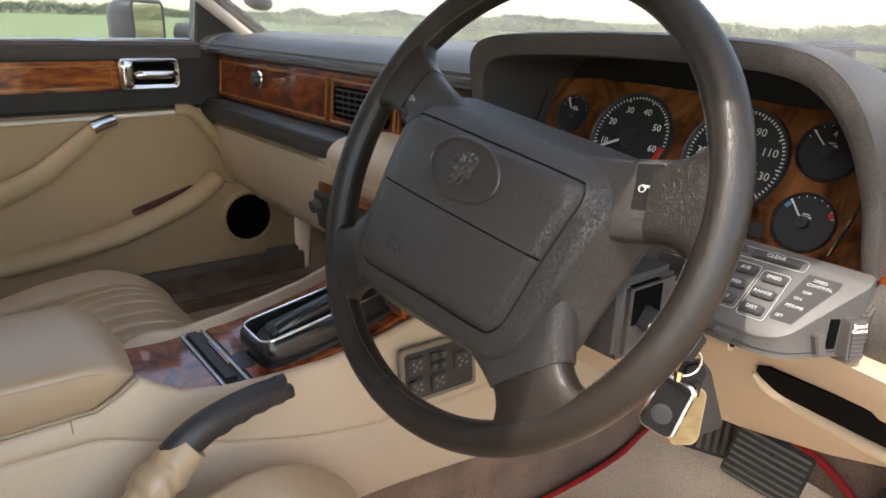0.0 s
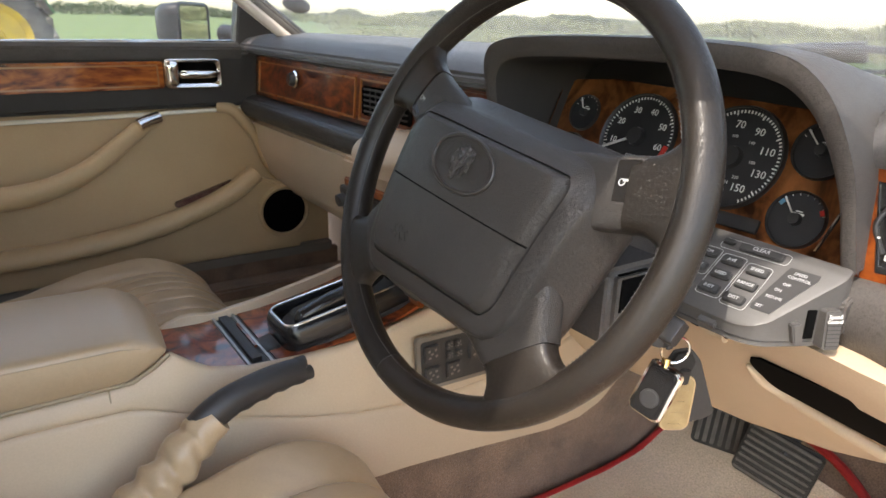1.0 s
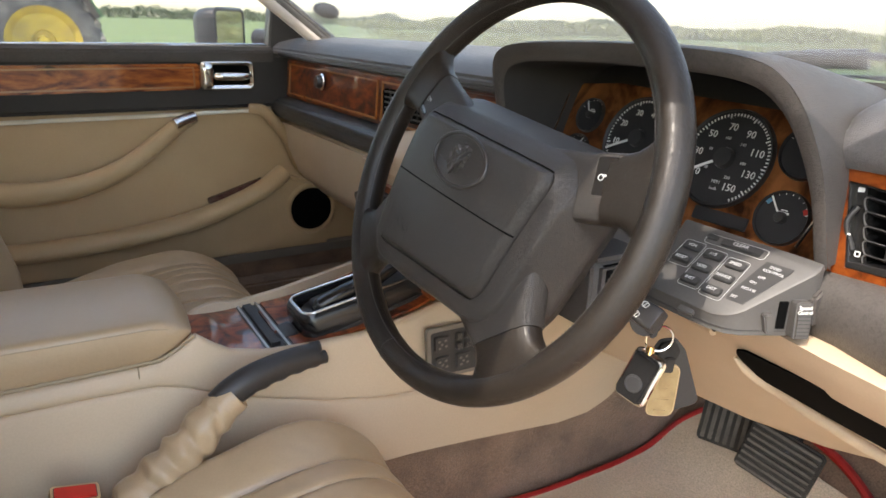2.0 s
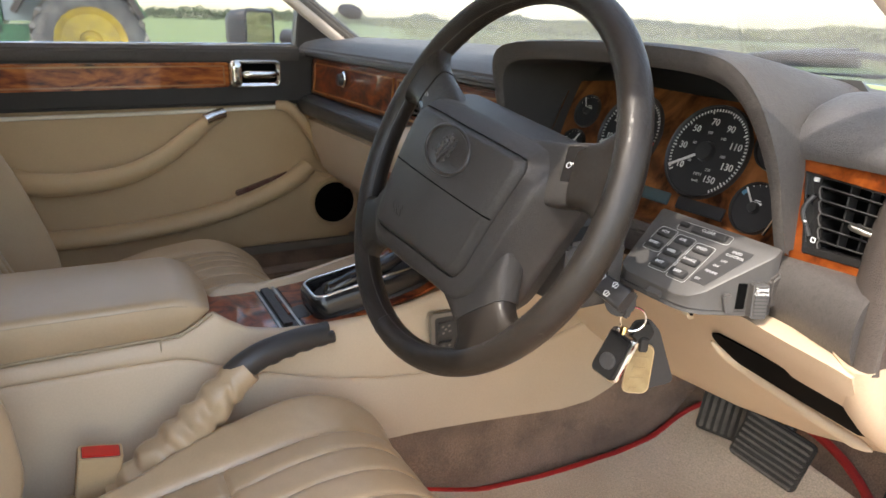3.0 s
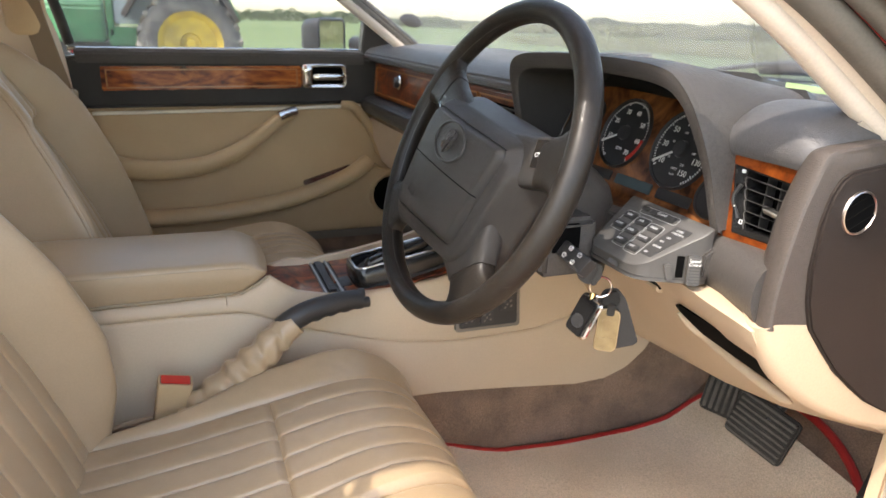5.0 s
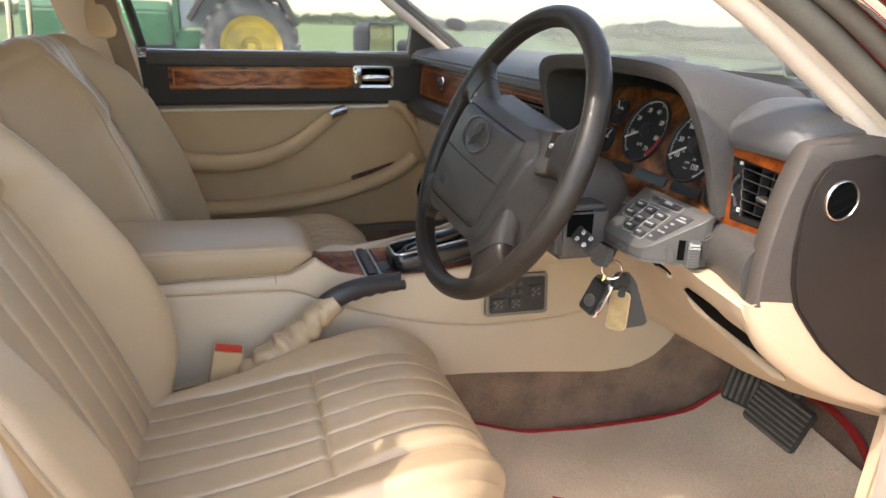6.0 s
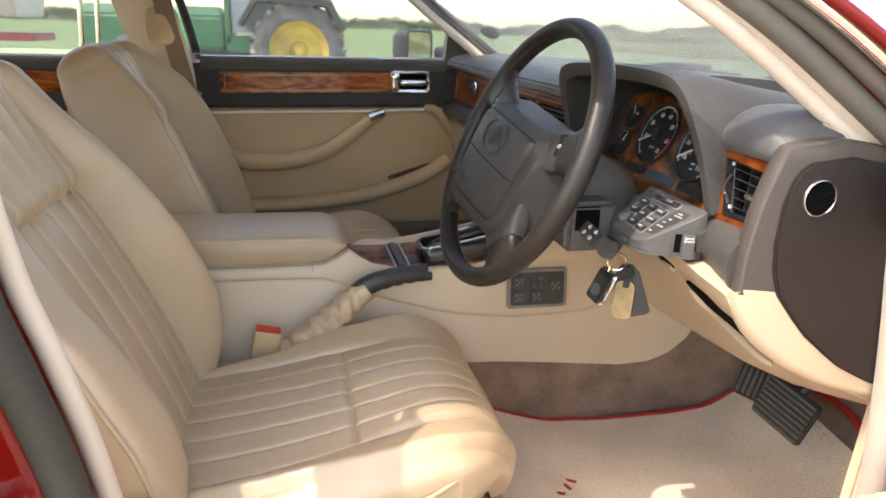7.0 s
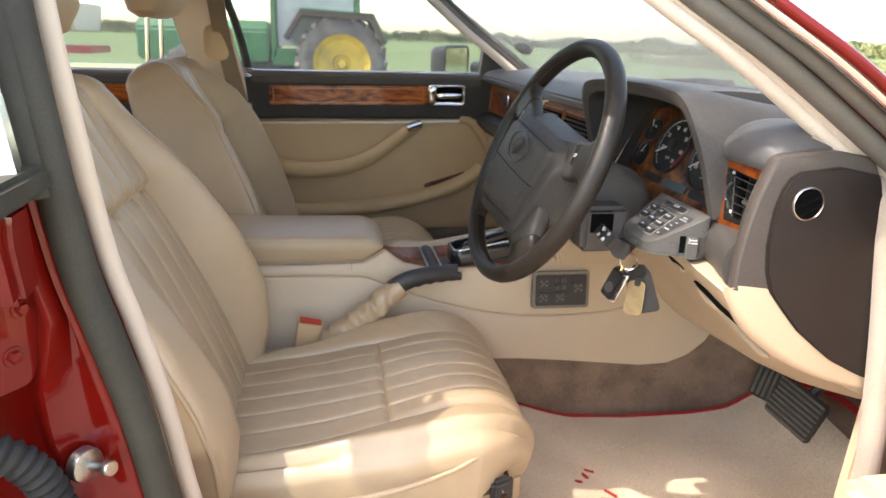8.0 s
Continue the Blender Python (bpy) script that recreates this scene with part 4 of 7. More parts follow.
part("vent_mark", tube([vm @ Vector((-0.0310 + a, -0.0205 + b, -0.0016)) for a, b in rounded_rect(0.0034, 0.0034, 0.0006)], 0.0005, 6, cyclic=True), WHITE, vent)
part("vent_mark", plate(rounded_rect(0.0030, 0.0014, 0.0004), 0.0030, 0.0034, 0, vm @ pose(-0.0385, -0.0065, 0)), WHITE, vent)
for k in range(5):
    ends = ((-0.0345 + 0.0021 * k, 0.0215 - 0.0104 * k), (0.039, 0.0165 - 0.0094 * k))
    part("slat", loft([[vm @ Vector((x, y0 + dy + dz * 0.30, -0.004 + dz)) for dy, dz in ((-0.0007, -0.012), (0.0007, -0.012), (0.0008, 0.003), (-0.0008, 0.003))] for x, y0 in ends]), VENT_BLACK, vent)
    part("slat_edge", tube([vm @ Vector((x, y0 + 0.0010, -0.0008)) for x, y0 in ends], 0.00045, 6), KEY, vent)
    (xa, ya), (xb, yb) = ends[0], (ends[0][0] + 0.0016, ends[0][1] - 0.0088)
    part("slat_end", tube(spline([vm @ Vector((xa + 0.0012, ya + 0.0008, -0.001)), vm @ Vector((xa - 0.0006, ya - 0.0016, -0.001)), vm @ Vector((xb - 0.0004, yb + 0.0014, -0.001)), vm @ Vector((xb + 0.0012, yb, -0.001))], 5), 0.0006, 6), KEYPAD, vent)
for x in (-0.0145, 0.0015, 0.0180, 0.0330):
    part("blade", box(-0.0007, 0.0007, -0.0225, 0.0265, -0.018, -0.007, 0, m=vm @ pose(x, 0, 0)), KEY, vent)
part("vent_tab", loft([[vm @ Vector((x, y + b * k, 0.001 + a * k)) for a, b in rounded_rect(0.012, 0.0050, 0.002)] for x, y, k in ((-0.004, -0.0012, 0.5), (0.0, -0.0014, 1.0), (0.010, -0.0030, 0.9), (0.019, -0.0040, 0.55))]), STEEL, vent, "pale vent tab")
roll = spline([(0, 0.545, 0.813), (0, 0.512, 0.811), (0, 0.499, 0.805), (0, 0.492, 0.792), (0, 0.491, 0.776), (0, 0.496, 0.763), (0, 0.507, 0.755), (0, 0.56, 0.750)], 4)
part("pod_roll", loft([[(x, p.y + dy, p.z) for p in roll] + [(x, 0.60 + dy, 0.75), (x, 0.60 + dy, 0.81)] for x, dy in ((0.560, 0.024), (0.60, 0.018), (0.64, 0.005), (0.662, -0.002))]), DASH_GREY, dash, "grey padded roll")
# end of the dash: cheek, brown panel, round demister vent
cheek = [(p.y, p.z) for p in spline([(0, 0.496, 0.757), (0, 0.4960, 0.79), (0, 0.5000, 0.825), (0, 0.5070, 0.860), (0, 0.5160, 0.888), (0, 0.5215, 0.902), (0, 0.526, 0.9085), (0, 0.535, 0.9115), (0, 0.553, 0.9135), (0, 0.59, 0.916), (0, 0.64, 0.909)], 4)]
cheek_back = [(0.70, 0.80), (0.72, 0.62), (0.66, 0.65), (0.61, 0.69), (0.57, 0.73), (0.545, 0.755)]
part("end_cheek", loft([[(x, y + dy * (1 if y < 0.56 else 0.3), z - dz * max(0, (z - 0.85) / 0.06)) for y, z in cheek] + [(x, y, z) for y, z in cheek_back] for x, dy, dz in ((0.628, 0.040, 0.016), (0.640, 0.020, 0.007), (0.652, 0.008, 0.002), (0.664, 0.0015, 0.0), (0.674, 0.0, 0.0), (0.6775, 0.0008, 0.0006), (0.679, 0.0030, 0.0024))]), CHEEK, dash, "grey dash end cheek", smooth=30)
panel = [(0.541, 0.7535), (0.531, 0.78), (0.5265, 0.81), (0.5275, 0.85), (0.533, 0.874), (0.541, 0.887), (0.552, 0.8935), (0.60, 0.899), (0.65, 0.890), (0.685, 0.80), (0.712, 0.64), (0.704, 0.633), (0.685, 0.639), (0.666, 0.648), (0.636, 0.664), (0.611, 0.683), (0.585, 0.704), (0.562, 0.729)]
endp = part("end_panel", prism("x", 0.672, 0.6835, panel, 0.0022, 2), END_PANEL, dash, "brown vinyl dash end panel")
rm = axes((0.6832, 0.5655, 0.8585), (0, 1.06, 0), (0, 0, 1))
demist = part("demister_vent", lathe([(0, 0.0008), (0.0174, 0.0008), (0.0174, 0.0002)], 28, rm), BLACK_DEEP, endp, "round black demister vent")
part("vent_ring", lathe([(0.0172, 0.0), (0.0172, 0.0014), (0.0178, 0.0024), (0.0188, 0.0018), (0.0194, 0.0), (0.0172, 0.0)], 32, rm), RING, demist, "chrome ring")
for k in range(3):
    part("vent_vane", box(-0.0145, 0.0145, -0.0010, 0.0010, 0.0006, 0.0016, 0, m=rm @ pose(0, 0, 0, 0, 0, 25) @ pose(0, -0.010 + 0.010 * k, 0)), BLACK_DEEP, demist)

# beige knee panel in front of the driver
KNEE_X = (0.13, 0.30, 0.40, 0.50, 0.56, 0.61, 0.655, 0.668)
KNEE_DY = (0.05, 0.035, 0.025, 0.014, 0.004, -0.006, -0.012, -0.008)
KNEE_DZ = (-0.01, 0.0, 0.0, 0.0, 0.0, 0.0, 0.0, -0.004)
KNEE_FOOT = (-0.050, -0.045, -0.036, -0.018, 0.0, 0.016, 0.032, 0.038)
knee_line = spline([(k, y, z) for y, z, k in ((0.497, 0.757, 0), (0.512, 0.735, 0), (0.535, 0.712, 0), (0.560, 0.688, 0.1), (0.60, 0.652, 0.3), (0.66, 0.610, 0.6), (0.71, 0.575, 0.85), (0.755, 0.548, 1.0))], 12)


def knee_point(x, u):
    """A point of the knee panel's skin; u: 0 at its upper edge, 1 at its foot."""
    f = u * (len(knee_line) - 1)
    i = min(int(f), len(knee_line) - 2)
    k, y, z = knee_line[i].lerp(knee_line[i + 1], f - i)
    return Vector((x, y + np.interp(x, KNEE_X, KNEE_DY) * (1 - k), z + np.interp(x, KNEE_X, KNEE_DZ) + np.interp(x, KNEE_X, KNEE_FOOT) * k))


SLOT0, SLOT1 = 0.490, 0.652      # the cubby's ends


def slot_u(x):
    """The upper and lower edge of the cubby's mouth at x."""
    t = (x - SLOT0) / (SLOT1 - SLOT0)
    t = max(0.0, min(1.0, t))
    up, down = 0.345 - 0.045 * t, 0.350 + 0.115 * math.sin(min(1.0, t * 1.6) * math.pi / 2) - 0.060 * t
    return up, down - 0.045 * max(0.0, (t - 0.9) / 0.1)


xs = sorted([0.13 + 0.538 * k / 60 for k in range(61) if not SLOT0 - 0.002 < 0.13 + 0.538 * k / 60 < SLOT1 + 0.002] + [SLOT0 + (SLOT1 - SLOT0) * k / 40 for k in range(41)])
N1, N2, N3 = 22, 6, 34
bm = bmesh.new()
grid = []
for x in xs:
    up, down = slot_u(x)
    us = [up * k / N1 for k in range(N1)] + [up + (down - up) * k / N2 for k in range(N2)] + [down + (1 - down) * k / N3 for k in range(N3 + 1)]
    row = []
    for u in us:
        p = knee_point(x, u)
        t = (x - SLOT0) / (SLOT1 - SLOT0)
        if -0.3 < t < 1.1 and u >= down - 1e-6:      # the raised lip below the mouth
            swell = 0.008 * math.exp(-((u - down) / 0.055) ** 2) * min(1.0, max(0.0, (t + 0.3) / 0.3)) * min(1.0, max(0.0, (1.1 - t) / 0.1))
            p += Vector((0, -0.72, 0.70)) * swell
        row.append(bm.verts.new(p))
    back = row[-1].co
    row += [bm.verts.new((x, back.y + 0.018, back.z + 0.004)), bm.verts.new((x, 0.80, 0.62)), bm.verts.new((x, 0.80, 0.74)), bm.verts.new((x, 0.60, 0.765))]
    grid.append(row)
n_r = len(grid[0])
for (xa, ra), (xb, rb) in zip(zip(xs, grid), zip(xs[1:], grid[1:])):
    for k in range(n_r):
        if SLOT0 - 1e-6 <= xa and xb <= SLOT1 + 1e-6 and N1 <= k < N1 + N2:
            continue
        bm.faces.new((ra[k], ra[(k + 1) % n_r], rb[(k + 1) % n_r], rb[k]))
bm.faces.new(grid[0]), bm.faces.new(grid[-1])
part("knee_panel", bm, VINYL, dash, "beige vinyl knee panel", smooth=60)
# the cubby behind the mouth, its inner shade painted as near-black
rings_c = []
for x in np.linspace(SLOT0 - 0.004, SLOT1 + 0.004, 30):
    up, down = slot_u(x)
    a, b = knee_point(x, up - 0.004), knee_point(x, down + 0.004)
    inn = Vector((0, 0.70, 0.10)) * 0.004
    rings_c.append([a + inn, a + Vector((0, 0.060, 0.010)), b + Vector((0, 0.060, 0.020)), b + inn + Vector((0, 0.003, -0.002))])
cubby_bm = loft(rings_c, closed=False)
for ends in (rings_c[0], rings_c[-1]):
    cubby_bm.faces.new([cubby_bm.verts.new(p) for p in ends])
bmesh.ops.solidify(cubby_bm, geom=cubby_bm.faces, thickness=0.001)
part("cubby", cubby_bm, BLACK_DEEP, dash, "cubby slot with its shade painted black")
# small opening beside the column with a pull in it: a plate, its shade painted black
hole_m = axes(knee_point(0.452, 0.27) + Vector((0, -0.0035, 0.0035)), (1, -0.12, 0.05), (0.0, -0.62, 0.78))
hole = part("release_opening", plate(rounded_outline([(-0.024, -0.012), (0.024, -0.012), (0.024, 0.004), (0.010, 0.013), (-0.012, 0.012), (-0.024, 0.002)], 0.008, 4), -0.004, 0.0012, 0, hole_m), BLACK_DEEP, dash, "black plate for the shaded release opening")
part("release_pull", tube([hole_m @ Vector((-0.010, -0.012, -0.002)), hole_m @ Vector((0.018, -0.012, -0.001))], 0.0060, 12), VINYL, hole, "beige release pull")
low_line = spline([(0, 0.491, 0.757), (0, 0.505, 0.726), (0, 0.529, 0.696), (0, 0.571, 0.665), (0, 0.622, 0.639), (0, 0.673, 0.621), (0, 0.712, 0.611)], 4)
top_line = spline([(0, 0.538, 0.758), (0, 0.555, 0.742), (0, 0.58, 0.722), (0, 0.618, 0.692), (0, 0.66, 0.662), (0, 0.70, 0.638), (0, 0.722, 0.628)], 4)
part("end_moulding", loft([[(x, p.y + d, p.z + 0.55 * d) for p in low_line] + [(x, p.y, p.z) for p in reversed(top_line)] for x, d in ((0.612, 0.034), (0.632, 0.018), (0.648, 0.007), (0.660, 0.001), (0.668, 0.0), (0.674, 0.002), (0.678, 0.006), (0.6795, 0.011))]), VINYL, dash, "beige end moulding", smooth=75)
# solid near-black block in the mouth; the slot's shade is its colour
part("cubby", loft([[(x, y + dy, z + 0.010 * max(0, (x - 0.50) / 0.15)) for y, z in ((0.5405 + c, 0.7035 - c), (0.5830 - c, 0.6620 + c), (0.62, 0.675), (0.60, 0.71))] for x, dy, c in ((0.490, 0.013, 0.014), (0.495, 0.0125, 0.005), (0.508, 0.010, -0.001), (0.58, -0.0035, -0.005), (0.64, -0.015, -0.006), (0.654, -0.017, 0.002))]), BLACK_DEEP, dash, "cubby slot with its shade painted black")
part("cubby_lip", tube(spline([(0.486, 0.572, 0.683), (0.494, 0.592, 0.664), (0.515, 0.600, 0.655), (0.58, 0.590, 0.653), (0.63, 0.583, 0.653), (0.652, 0.578, 0.656)], 5), lambda t: 0.0055 * min(1, 0.25 + 6 * t, 0.2 + 5 * (1 - t)), 10), VINYL, dash)

# trip computer keypad on the ledge
KM = axes((0.522, 0.484, 0.7985), (1, 0.03, 0), (0, 0.82, 0.57))
kp = thing("trip_computer", "grey trip computer keypad below the instruments", "keypad", KM)
outline = [(-0.070, 0.040), (0.060, 0.036), (0.060, 0.025), (0.034, -0.030), (0.026, -0.038), (0.014, -0.042), (-0.045, -0.040), (-0.056, -0.034)]
KI = KM.inverted()


def skirt(a, b, z=0.762):
    """The foot of the housing's upright side below the edge point (a, b)."""
    w = KM @ Vector((a, b, 0))
    return KI @ Vector((w.x, w.y, z))


rim_top = rounded_outline(outline, 0.0035)
rim_in = rounded_outline([(a * 0.965, b * 0.955) for a, b in outline], 0.0030)
part("keypad_body", loft([[skirt(a, b) for a, b in rim_top], [Vector((a, b, -0.0030)) for a, b in rim_top], [Vector((a * 0.993, b * 0.990, -0.0008)) for a, b in rim_top], [Vector((a, b, 0)) for a, b in rim_in]]), KEYPAD, kp, "grey wedge-shaped housing", world_space=False, smooth=35)
part("seam_line", loft([[skirt(a * 1.004, b * 1.008, z) for a, b in rim_top] for z in (0.7655, 0.7662)]), BLACK, kp, world_space=False)


def kkey(txt, x, y, w, h, size):
    k = part("key", plate(rounded_rect(w, h, 0.0012, 2), 0, 0.0032, 0.0008, pose(x, y, 0)), KEY, kp, world_space=False)
    FRAMES[k] = Matrix()
    if txt:
        lettering(txt, size, pose(x, y, 0.0034), GREY_PRINT, k, "legend")
    return k


kkey("CLEAR", -0.004, 0.026, 0.036, 0.0075, 0.0048)
kkey("", -0.032, 0.0275, 0.010, 0.005, 0.003)
for c, col in enumerate((("", "", ""), ("AVE", "USED", "INST"), ("SPEED", "RANGE", "DIST"))):
    for r_, txt in enumerate(col):
        if c == 0 and r_ == 2:
            continue
        kkey(txt if c else ("VCM", "RESET")[min(r_, 1)], -0.0410 + c * 0.0222 - r_ * 0.0008, 0.0118 - r_ * 0.0148 - c * 0.0022, 0.0168, 0.0082, 0.0040)
    part("key_outline", tube([Vector((-0.0418 + c * 0.0222 + a, -0.0030 - c * 0.0022 + (0.0074 if c == 0 else 0) + b, 0.0003)) for a, b in rounded_rect(0.0202, 0.0435 if c else 0.0290, 0.003)], 0.00022, 6, cyclic=True), GREY_PRINT, kp, world_space=False)
part("key_outline", tube([Vector((-0.010 + a, 0.0262 + b, 0.0003)) for a, b in rounded_rect(0.056, 0.0105, 0.003)], 0.00022, 6, cyclic=True), GREY_PRINT, kp, world_space=False)
inset = part("speed_control_inset", plate([(0.0215, 0.021), (0.044, 0.021), (0.044, 0.016), (0.030, -0.024), (0.016, -0.024), (0.0145, -0.021)], 0.0, 0.0006, 0), KEY, kp, world_space=False)
FRAMES[inset] = Matrix()
for txt, x, y, sz in (("SPEED", 0.0315, 0.0165, 0.0036), ("CONTROL", 0.0325, 0.0122, 0.0036), ("OFF", 0.0275, 0.0045, 0.0034), ("ON", 0.0245, -0.0020, 0.0034), ("RESUME", 0.0255, -0.0095, 0.0034), ("SET", 0.0200, -0.0200, 0.0034)):
    lettering(txt, sz, pose(x, y, 0.0008), GREY_PRINT, inset, "legend")
part("light_key", box(-0.016, 0.000, -0.0475, -0.040, -0.014, -0.004, 0.001), KEYPAD, kp, world_space=False)
# lever, slot and cruise switch on the housing's upright face
out = Vector((0.8812, -0.4728, 0.0))


def on_face(x, y, z):
    return KI @ axes((x, y, z), (0.4728, 0.8812, 0), (0, 0, 1))


part("side_lever", box(-0.0035, 0.0035, -0.008, 0.008, -0.004, 0.005, 0.001, m=on_face(0.5662, 0.4781, 0.7735) @ pose(0, 0, 0, 0, 0, 14)), KEYPAD, kp, world_space=False)
part("lever_slot", box(-0.0035, 0.0035, -0.011, 0.011, -0.004, 0.0006, 0.0003, m=on_face(0.5714, 0.4878, 0.779)), BLACK_DEEP, kp, world_space=False)
SWM = on_face(0.5769, 0.498, 0.7772) @ pose(0, 0, 0, -6)
switch = part("speed_switch", plate(rounded_rect(0.0125, 0.029, 0.0022), -0.004, 0.010, 0.0015, SWM), KEYPAD, kp, "grey cruise switch lever", world_space=False)
FRAMES[switch] = Matrix()
lettering("Speed", 0.0042, SWM @ pose(0, 0.0105, 0.0102), WHITE, switch, "legend")
lettering("Control", 0.0036, SWM @ pose(0, 0.0068, 0.0102), WHITE, switch, "legend")
for k in range(6):
    part("grip_line", box(-0.005, 0.005, 0.0035 - k * 0.003, 0.0045 - k * 0.003, 0.0098, 0.0104, 0, m=SWM), KEY, switch)

# ---- centre console ----
console = thing("centre_console", "beige vinyl centre console with armrest lid and walnut top", "console", (0, 0.2, 0.30))
CX = -0.010      # the console's middle
# along the car: y, top edge, seam, foot
stations = [(-0.40, 0.600, 0.580, 0.40), (0.02, 0.600, 0.576, 0.40), (0.10, 0.601, 0.573, 0.40), (0.125, 0.612, 0.567, 0.40), (0.150, 0.626, 0.557, 0.40), (0.170, 0.610, 0.548, 0.40), (0.190, 0.597, 0.540, 0.401), (0.235, 0.587, 0.525, 0.402), (0.30, 0.585, 0.507, 0.404), (0.36, 0.587, 0.496, 0.403), (0.42, 0.597, 0.490, 0.401), (0.47, 0.611, 0.489, 0.397), (0.53, 0.640, 0.491, 0.392), (0.60, 0.662, 0.497, 0.385), (0.68, 0.67, 0.515, 0.377), (0.74, 0.66, 0.53, 0.380), (0.785, 0.65, 0.54, 0.397), (0.82, 0.64, 0.545, 0.428), (0.85, 0.63, 0.55, 0.48)]


def upper_half(y):
    return float(np.interp(y, (-0.4, 0.10, 0.20, 0.33, 0.45, 0.60, 0.85), (0.090, 0.090, 0.094, 0.100, 0.108, 0.120, 0.130)))


def console_side(y, zt, zg, zb, top, s=1):
    """One flank: from the foot up over the seam to the rolled edge and down to the deck at top."""
    u = upper_half(y)
    foot_ = u + float(np.interp(y, (0.1, 0.35, 0.6), (0.036, 0.032, 0.022)))
    seam_ = u + (foot_ - u) * min(1.0, max(0.0, (zt - zg) / (zt - zb))) * 0.9
    r = 0.007
    pts = [(foot_, zb), ((foot_ + seam_) / 2 + 0.002, (zb + zg) / 2), (seam_ + 0.0022, zg - 0.006), (seam_ + 0.0008, zg - 0.0016), (seam_ - 0.0022, zg), (seam_ + 0.0002, zg + 0.0016), (seam_ + 0.0008, zg + 0.006), ((seam_ + u) / 2 + 0.001, (zg + zt) / 2), (u + 0.0006, zt - r), (u - 0.0018, zt - 0.0025), (u - r, zt), (u - r - 0.006, zt - 0.0015), (u - r - 0.010, min(zt - 0.005, top))]
    return [(CX + s * x, y, z) for x, z in pts]


def deck_z(y):
    return float(np.interp(y, (0.12, 0.15, 0.22, 0.30, 0.36, 0.44, 0.52, 0.60), (0.580, 0.577, 0.573, 0.576, 0.583, 0.601, 0.634, 0.658)))


cs = []
for y, zt, zg, zb in [spl for spl in zip(*[np.interp(np.linspace(-0.40, 0.85, 126), [s_[0] for s_ in stations], [s_[k] for s_ in stations]) for k in range(4)])]:
    zf = zt + (0.016 * min(1.0, max(0.0, (y - 0.24) / 0.12)) if y < 0.60 else 0.016 * max(0.0, 1 - (y - 0.60) / 0.1)) - (0.045 * math.exp(-((y - 0.150) / 0.03) ** 2))
    top = deck_z(y) - 0.004 if y > 0.12 else 0.596
    cs.append(console_side(y, zt, zg, zb, top) + list(reversed(console_side(y, zf, zg, zb, top, -1))))
part("console_body", loft(cs), VINYL, console, "beige vinyl console body", smooth=50)
# armrest box front and lid: a slab with a wedge-shaped nose
lid_side = [(-0.42, 0.6045), (0.108, 0.6045), (0.130, 0.6160), (0.147, 0.6290), (0.146, 0.6330), (0.130, 0.6440), (0.112, 0.6510), (-0.42, 0.6590)]
lid_rings = []
for x, sink in ((-0.092, 0.0075), (-0.0905, 0.0035), (-0.087, 0.0010), (-0.080, 0.0), (-0.04, -0.0025), (0.0, -0.0035), (0.04, -0.0025), (0.080, 0.0), (0.087, 0.0010), (0.0905, 0.0035), (0.092, 0.0075)):
    lid_rings.append([(CX + x, y - sink * (1.6 if y > 0 else 0), z - (sink if z > 0.64 else -0.3 * sink)) for y, z in rounded_outline(lid_side, 0.006, 3)])
part("armrest_lid", loft(lid_rings), LEATHER, console, "padded beige leather armrest lid", smooth=50)
part("lid_seam", tube([(CX + 0.0915, -0.42, 0.6515), (CX + 0.0915, 0.10, 0.6440), (CX + 0.0905, 0.118, 0.6405), (CX + 0.088, 0.136, 0.632)], 0.0009, 6), SEAM, console)
part("lid_gap", tube([(CX + 0.0895, -0.42, 0.6032), (CX + 0.0895, 0.108, 0.6032), (CX + 0.0895, 0.130, 0.6145), (CX + 0.089, 0.147, 0.6265)], 0.0026, 8), SEAM, console)
part("box_seam", tube([(CX + 0.0935, 0.084, 0.577), (CX + 0.0912, 0.084, 0.601)], 0.0009, 6), SEAM, console)


def deck(x0, x1, y0, y1, lift, thick, mat_, name, label="", near=None, parent=console, crown=0.0):
    """A thin panel lying on the console's sloping deck; near: outline of its edge towards the driver."""
    rows_d = []
    for y in np.linspace(y0, y1, 26):
        xr = x1 if near is None else min(x1, near(y))
        rows_d.append([(CX + x0 + (xr - x0) * k / 8, y, deck_z(y) + lift + crown * math.sin(math.pi * k / 8)) for k in range(9)])
    bm_ = loft(rows_d, closed=False)
    bmesh.ops.solidify(bm_, geom=bm_.faces, thickness=thick)
    return part(name, bm_, mat_, parent, label)


def wood_edge(y):
    return upper_half(y) - 0.016 - 0.05 * max(0.0, (0.175 - y) / 0.04) ** 2


# walnut panels, the bright plate between them and the switch strip
deck(-0.086, 0.10, 0.128, 0.236, 0.0045, 0.004, WOOD_CONSOLE, "wood_top", "polished burr walnut console panel", wood_edge)
deck(-0.088, 0.10, 0.2365, 0.272, 0.0025, 0.004, BLACK, "strip_well", "black switch strip well", wood_edge)
deck(-0.086, 0.10, 0.2725, 0.525, 0.0040, 0.004, WOOD_CONSOLE, "wood_top", "polished burr walnut selector surround", wood_edge)
deck(-0.076, 0.064, 0.2450, 0.2570, 0.0085, 0.006, BLACK, "ash_slot", "black switch strip", wood_edge)
for y0 in (0.2375, 0.2640):
    deck(-0.084, 0.10, y0, y0 + 0.0034, 0.0060, 0.004, STEEL, "strip_edge", "thin satin metal strip", wood_edge)
deck(-0.045, 0.030, 0.2595, 0.2630, 0.0075, 0.003, WOOD_CONSOLE, "strip_inset")
GX = CX + 0.028
